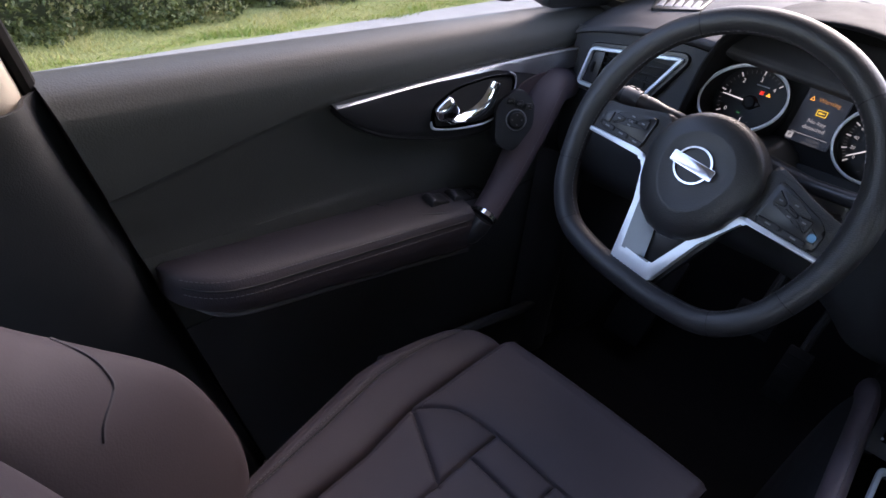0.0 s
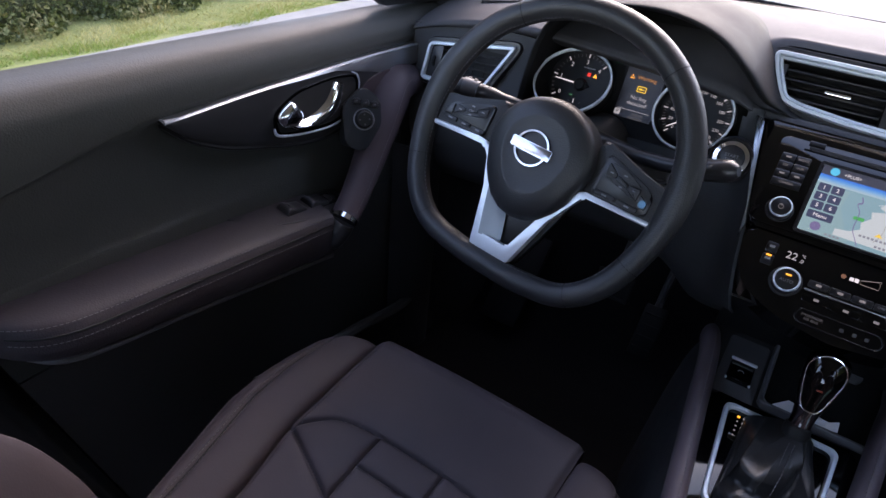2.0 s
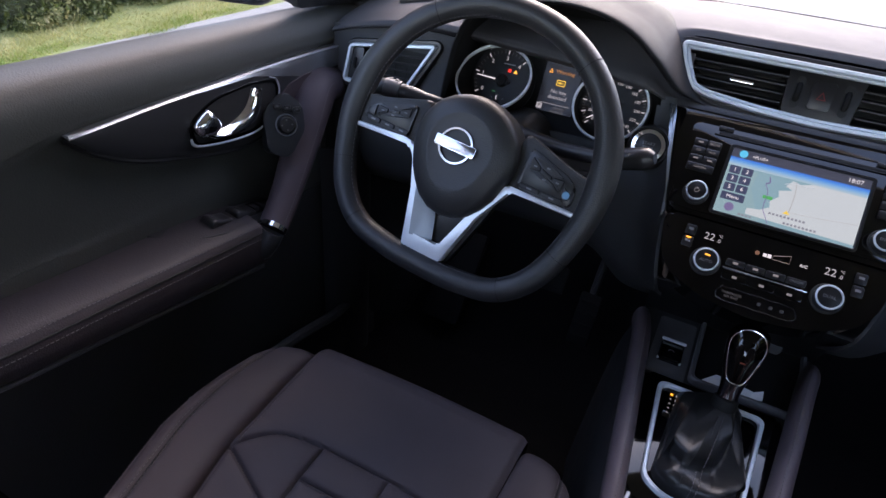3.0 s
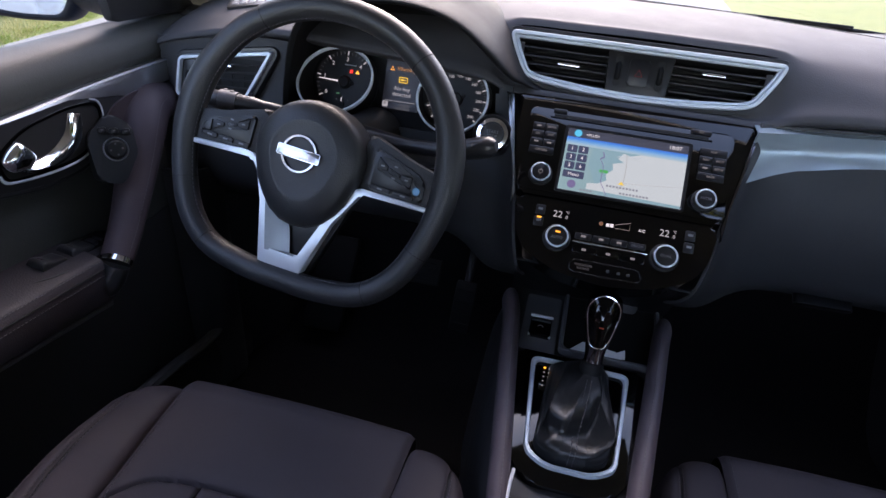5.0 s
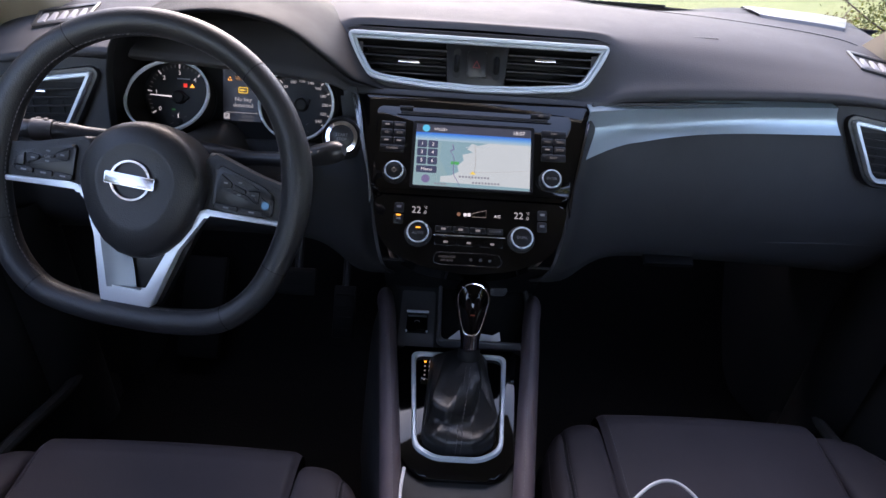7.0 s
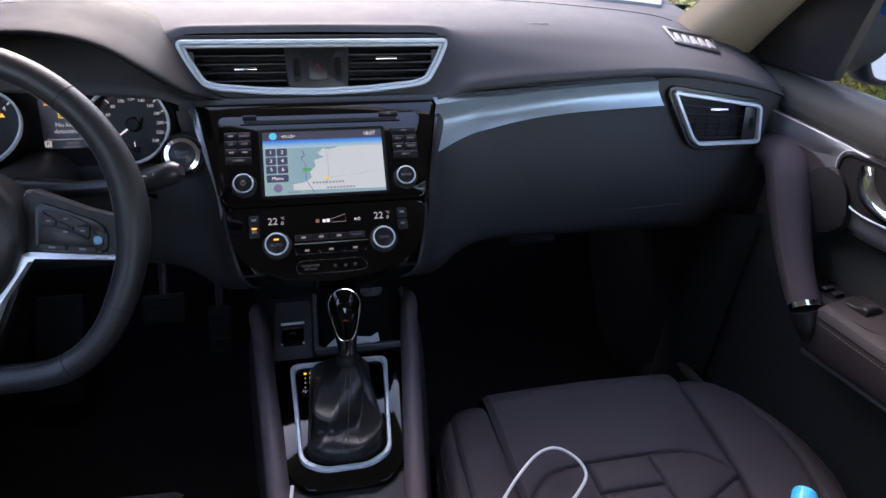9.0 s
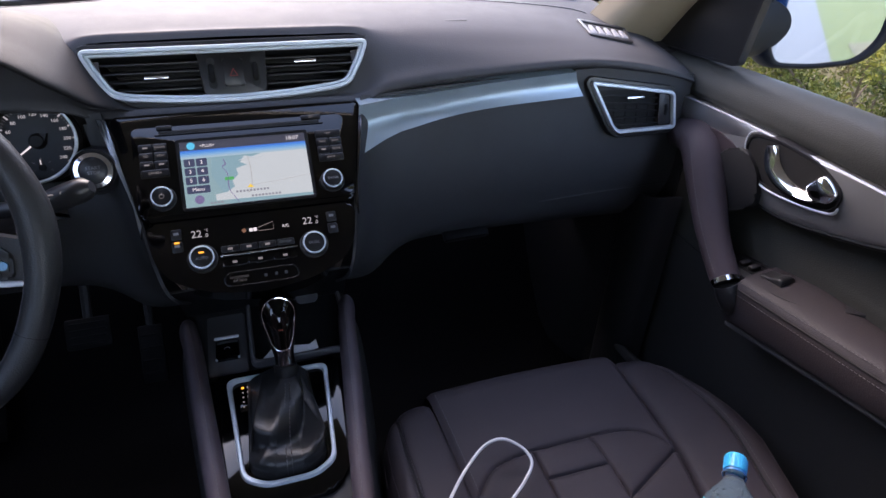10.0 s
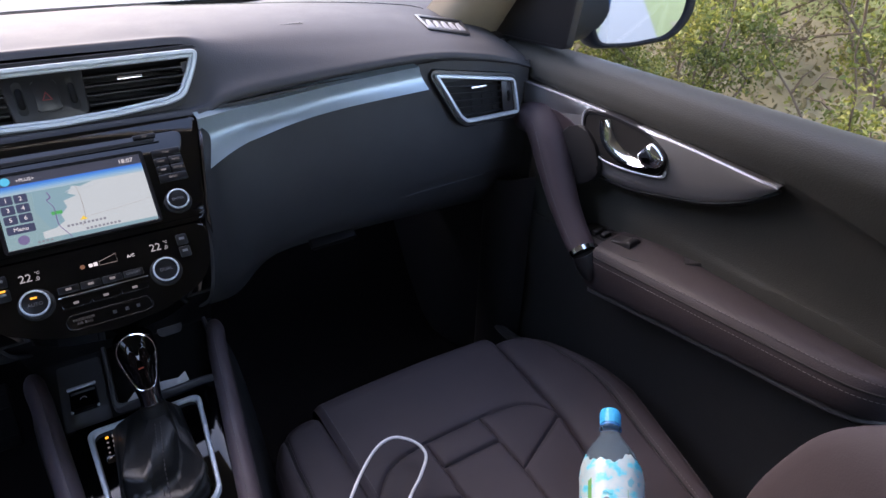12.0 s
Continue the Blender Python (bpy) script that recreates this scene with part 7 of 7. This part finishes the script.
def blades(name, n, x0, x1, low, high, colours, label):
    gx, gyy = rg.uniform(x0, x1, n), rg.uniform(-3, 18, n)
    gx = gx + 0.05 * np.sin(gyy * 2.3) + 0.04 * np.sin(gyy * 5.9 + 1)
    h = rg.uniform(low, high, n) * (0.6 + 0.4 * np.sin(gx * 9 + gyy * 4))
    lean = rg.normal(0, 0.03, (n, 2))
    zb = np.array([hz_(x) for x in gx])
    w = rg.uniform(-1, 1, (n, 2)) * 0.0035
    q = np.stack([np.c_[gx - w[:, 0], gyy - w[:, 1], zb - 0.01], np.c_[gx + w[:, 0], gyy + w[:, 1], zb - 0.01], np.c_[gx + lean[:, 0], gyy + lean[:, 1], zb + h]], 1).reshape(-1, 3)
    me = bpy.data.meshes.new("grass")
    me.from_pydata(q.tolist(), [], np.arange(3 * n).reshape(-1, 3).tolist())
    stuff(name, me, leaf_mat(name + "_blades", *colours), label, "grass")


blades("verge_grass", 70000, -4.90, -4.19, 0.015, 0.05, ((0.22, 0.25, 0.055), (0.40, 0.36, 0.13), (0.52, 0.45, 0.22)), "pale dry grass along the verge")
blades("fringe_grass", 16000, -4.29, -4.15, 0.02, 0.055, ((0.11, 0.21, 0.02), (0.22, 0.29, 0.05), (0.36, 0.35, 0.12)), "greener grass fringe beside the lane")
# hedge behind the verge, its upper part added to block the sky
n = 170000
hy = rg.uniform(-5, 20, n)
hx = -4.40 - 0.065 * np.clip(hy - 1, 0, 4) - np.abs(rg.normal(0, 0.35, n))
hh = GZ + 0.05 + rg.uniform(0, 1, n) ** 2.4 * (4.3 + 0.5 * np.sin(hy * 1.3) + 0.3 * np.sin(hy * 3.1))
stuff("hedge", leaves(np.c_[hx - 0.10 + 0.10 * np.sin(hy * 5.2 + hh * 4) + 0.06 * np.sin(hy * 11 - hh * 9), hy, hh], 0.025, 4), leaf_mat("hedge_leaves", (0.030, 0.044, 0.011), (0.095, 0.112, 0.028), (0.31, 0.26, 0.11)), "dense dark green hedge with yellowing leaves", "hedge")
# dark box added for shade among the leaves; it also blocks the sky
solo("hedge_shade", box(0.8, 25, 4.1, T(-5.35, 7.5, 1.60)), mat("hedge_shade_colour", (0.05, 0.055, 0.02), 0.95, scale=5), "plain box whose colour stands for shade inside the hedge", "hedge", kind="stuff")


BARK = mat("grey_bark", (0.12, 0.085, 0.055), 0.9, scale=30, var=0.3, grain=0.6, grain_scale=200)
SHRUB = leaf_mat("shrub_leaves", (0.022, 0.036, 0.007), (0.125, 0.145, 0.022), (0.36, 0.33, 0.06))
SHRUB2 = leaf_mat("dry_shrub_leaves", (0.07, 0.062, 0.022), (0.19, 0.155, 0.065), (0.34, 0.27, 0.15))


def shrub(x, y, size, count, seed, material, lab):
    r_ = random.Random(seed)
    z0 = hz_(x) - 0.02
    s = thing("shrub", (x, y, z0), lab, "shrub", "shrubs on the bank")
    pts, twigs = [], []
    for k in range(13):
        az, el = r_.uniform(0, 6.28), r_.uniform(0.5, 1.35)
        p = V((x, y, z0))
        d = V((math.cos(az) * math.cos(el), math.sin(az) * math.cos(el), math.sin(el)))
        path = [p.copy()]
        for j in range(7):
            d = (d + V((r_.uniform(-0.35, 0.35), r_.uniform(-0.35, 0.35), r_.uniform(-0.25, 0.12)))).normalized()
            p = p + d * size * 0.19
            path.append(p.copy())
        clump = [r_.choice((0.15, 0.7, 2.0, 4.2)) for j in range(8)]
        twigs.append(tube(path, [0.011 * size * (1 - 0.11 * j) for j in range(8)], 6))
        for j in range(2, 8):
            for i in range(int(count / 17 * clump[j])):
                o = V((r_.gauss(0, 0.058), r_.gauss(0, 0.058), r_.gauss(0, 0.050))) * size
                pts.append(tuple(path[j] + o))
            if j % 2:
                e = path[j] + V((r_.uniform(-1, 1), r_.uniform(-1, 1), r_.uniform(-0.3, 1))) * size * 0.15
                twigs.append(tube([path[j], (path[j] + e) / 2 + V((0, 0, 0.02)), e], [0.005, 0.004, 0.002], 5))
    part("branches", joined(*twigs), BARK, s)
    under("foliage", leaves(pts, 0.0135, seed), material, s, "small yellow-green leaves")
    return s


k = 0
for x, y, sz, n, m_ in ((2.5, 1.0, 0.8, 1500, SHRUB), (2.7, 1.9, 0.9, 1700, SHRUB), (2.6, 2.9, 0.8, 1500, SHRUB2), (2.9, 0.2, 0.8, 1400, SHRUB2), (3.1, 3.8, 1.0, 1600, SHRUB), (3.6, 1.4, 1.0, 1800, SHRUB), (3.7, 2.6, 1.1, 1800, SHRUB2),
                        (3.2, -1.0, 0.9, 1400, SHRUB), (4.5, 0.4, 1.2, 1500, SHRUB), (4.6, 3.9, 1.3, 1500, SHRUB), (3.0, -2.6, 1.0, 1200, SHRUB2)):
    k += 1
    shrub(x, y, sz, n, 20 + k, m_, "yellow-green shrub on the bank" if m_ is SHRUB else "half-dry brownish shrub on the bank")
n = 9000
bx, by_ = rg.uniform(1.9, 5.0, n), rg.uniform(-3, 4.6, n)
stuff("bank_weeds", leaves(np.c_[bx, by_, np.array([hz_(x) for x in bx]) + rg.uniform(0, 0.30, n) ** 1.3], 0.032, 9), SHRUB2, "low dry weeds on the bank", "weeds")


def tree(x, y, height, seed):
    r_ = random.Random(seed)
    z0 = hz_(x) - 0.05
    t = thing("tree", (x, y, z0), "leafy tree added behind the bank to block the sky", "tree", "trees on the bank")
    limbs = [tube([(x, y, z0), (x + 0.05, y, z0 + height * 0.3), (x + 0.1, y + 0.1, z0 + height * 0.6), (x, y + 0.1, z0 + height * 0.9)], [0.16, 0.13, 0.08, 0.02], 10)]
    pts = []
    for k in range(16):
        az, hgt = r_.uniform(0, 6.28), r_.uniform(0.25, 0.85)
        reach = height * 0.36 * (1.15 - 0.6 * hgt) * r_.uniform(0.7, 1.2)
        a = V((x + 0.05, y, z0 + height * hgt))
        b = a + V((math.cos(az) * reach, math.sin(az) * reach, reach * 0.45))
        limbs.append(tube([a, (a + b) / 2 + V((0, 0, 0.1)), b], [0.05, 0.03, 0.01], 6))
        for i in range(560):
            f = r_.uniform(0.35, 1.1)
            pts.append(tuple(a.lerp(b, f) + V((r_.gauss(0, 0.30), r_.gauss(0, 0.30), r_.gauss(0, 0.26)))))
    part("trunk", joined(*limbs), BARK, t)
    under("crown", leaves(pts, 0.14, seed), SHRUB, t, "leafy green crown")


# trees added to hold back skylight from the passenger side
for k, (x, y, hgt) in enumerate(((4.9, 0.6, 4.6), (5.2, 3.6, 5.0), (5.0, -2.4, 4.8), (13.5, 8.0, 5.0), (16.0, 13.5, 6.0), (15.0, 21.0, 5.5), (7.5, 2.0, 5.5), (16.0, 28.0, 7.0), (7.0, -3.0, 5.0), (12.0, 34.0, 6.0))):
    tree(x, y, hgt, 60 + k)
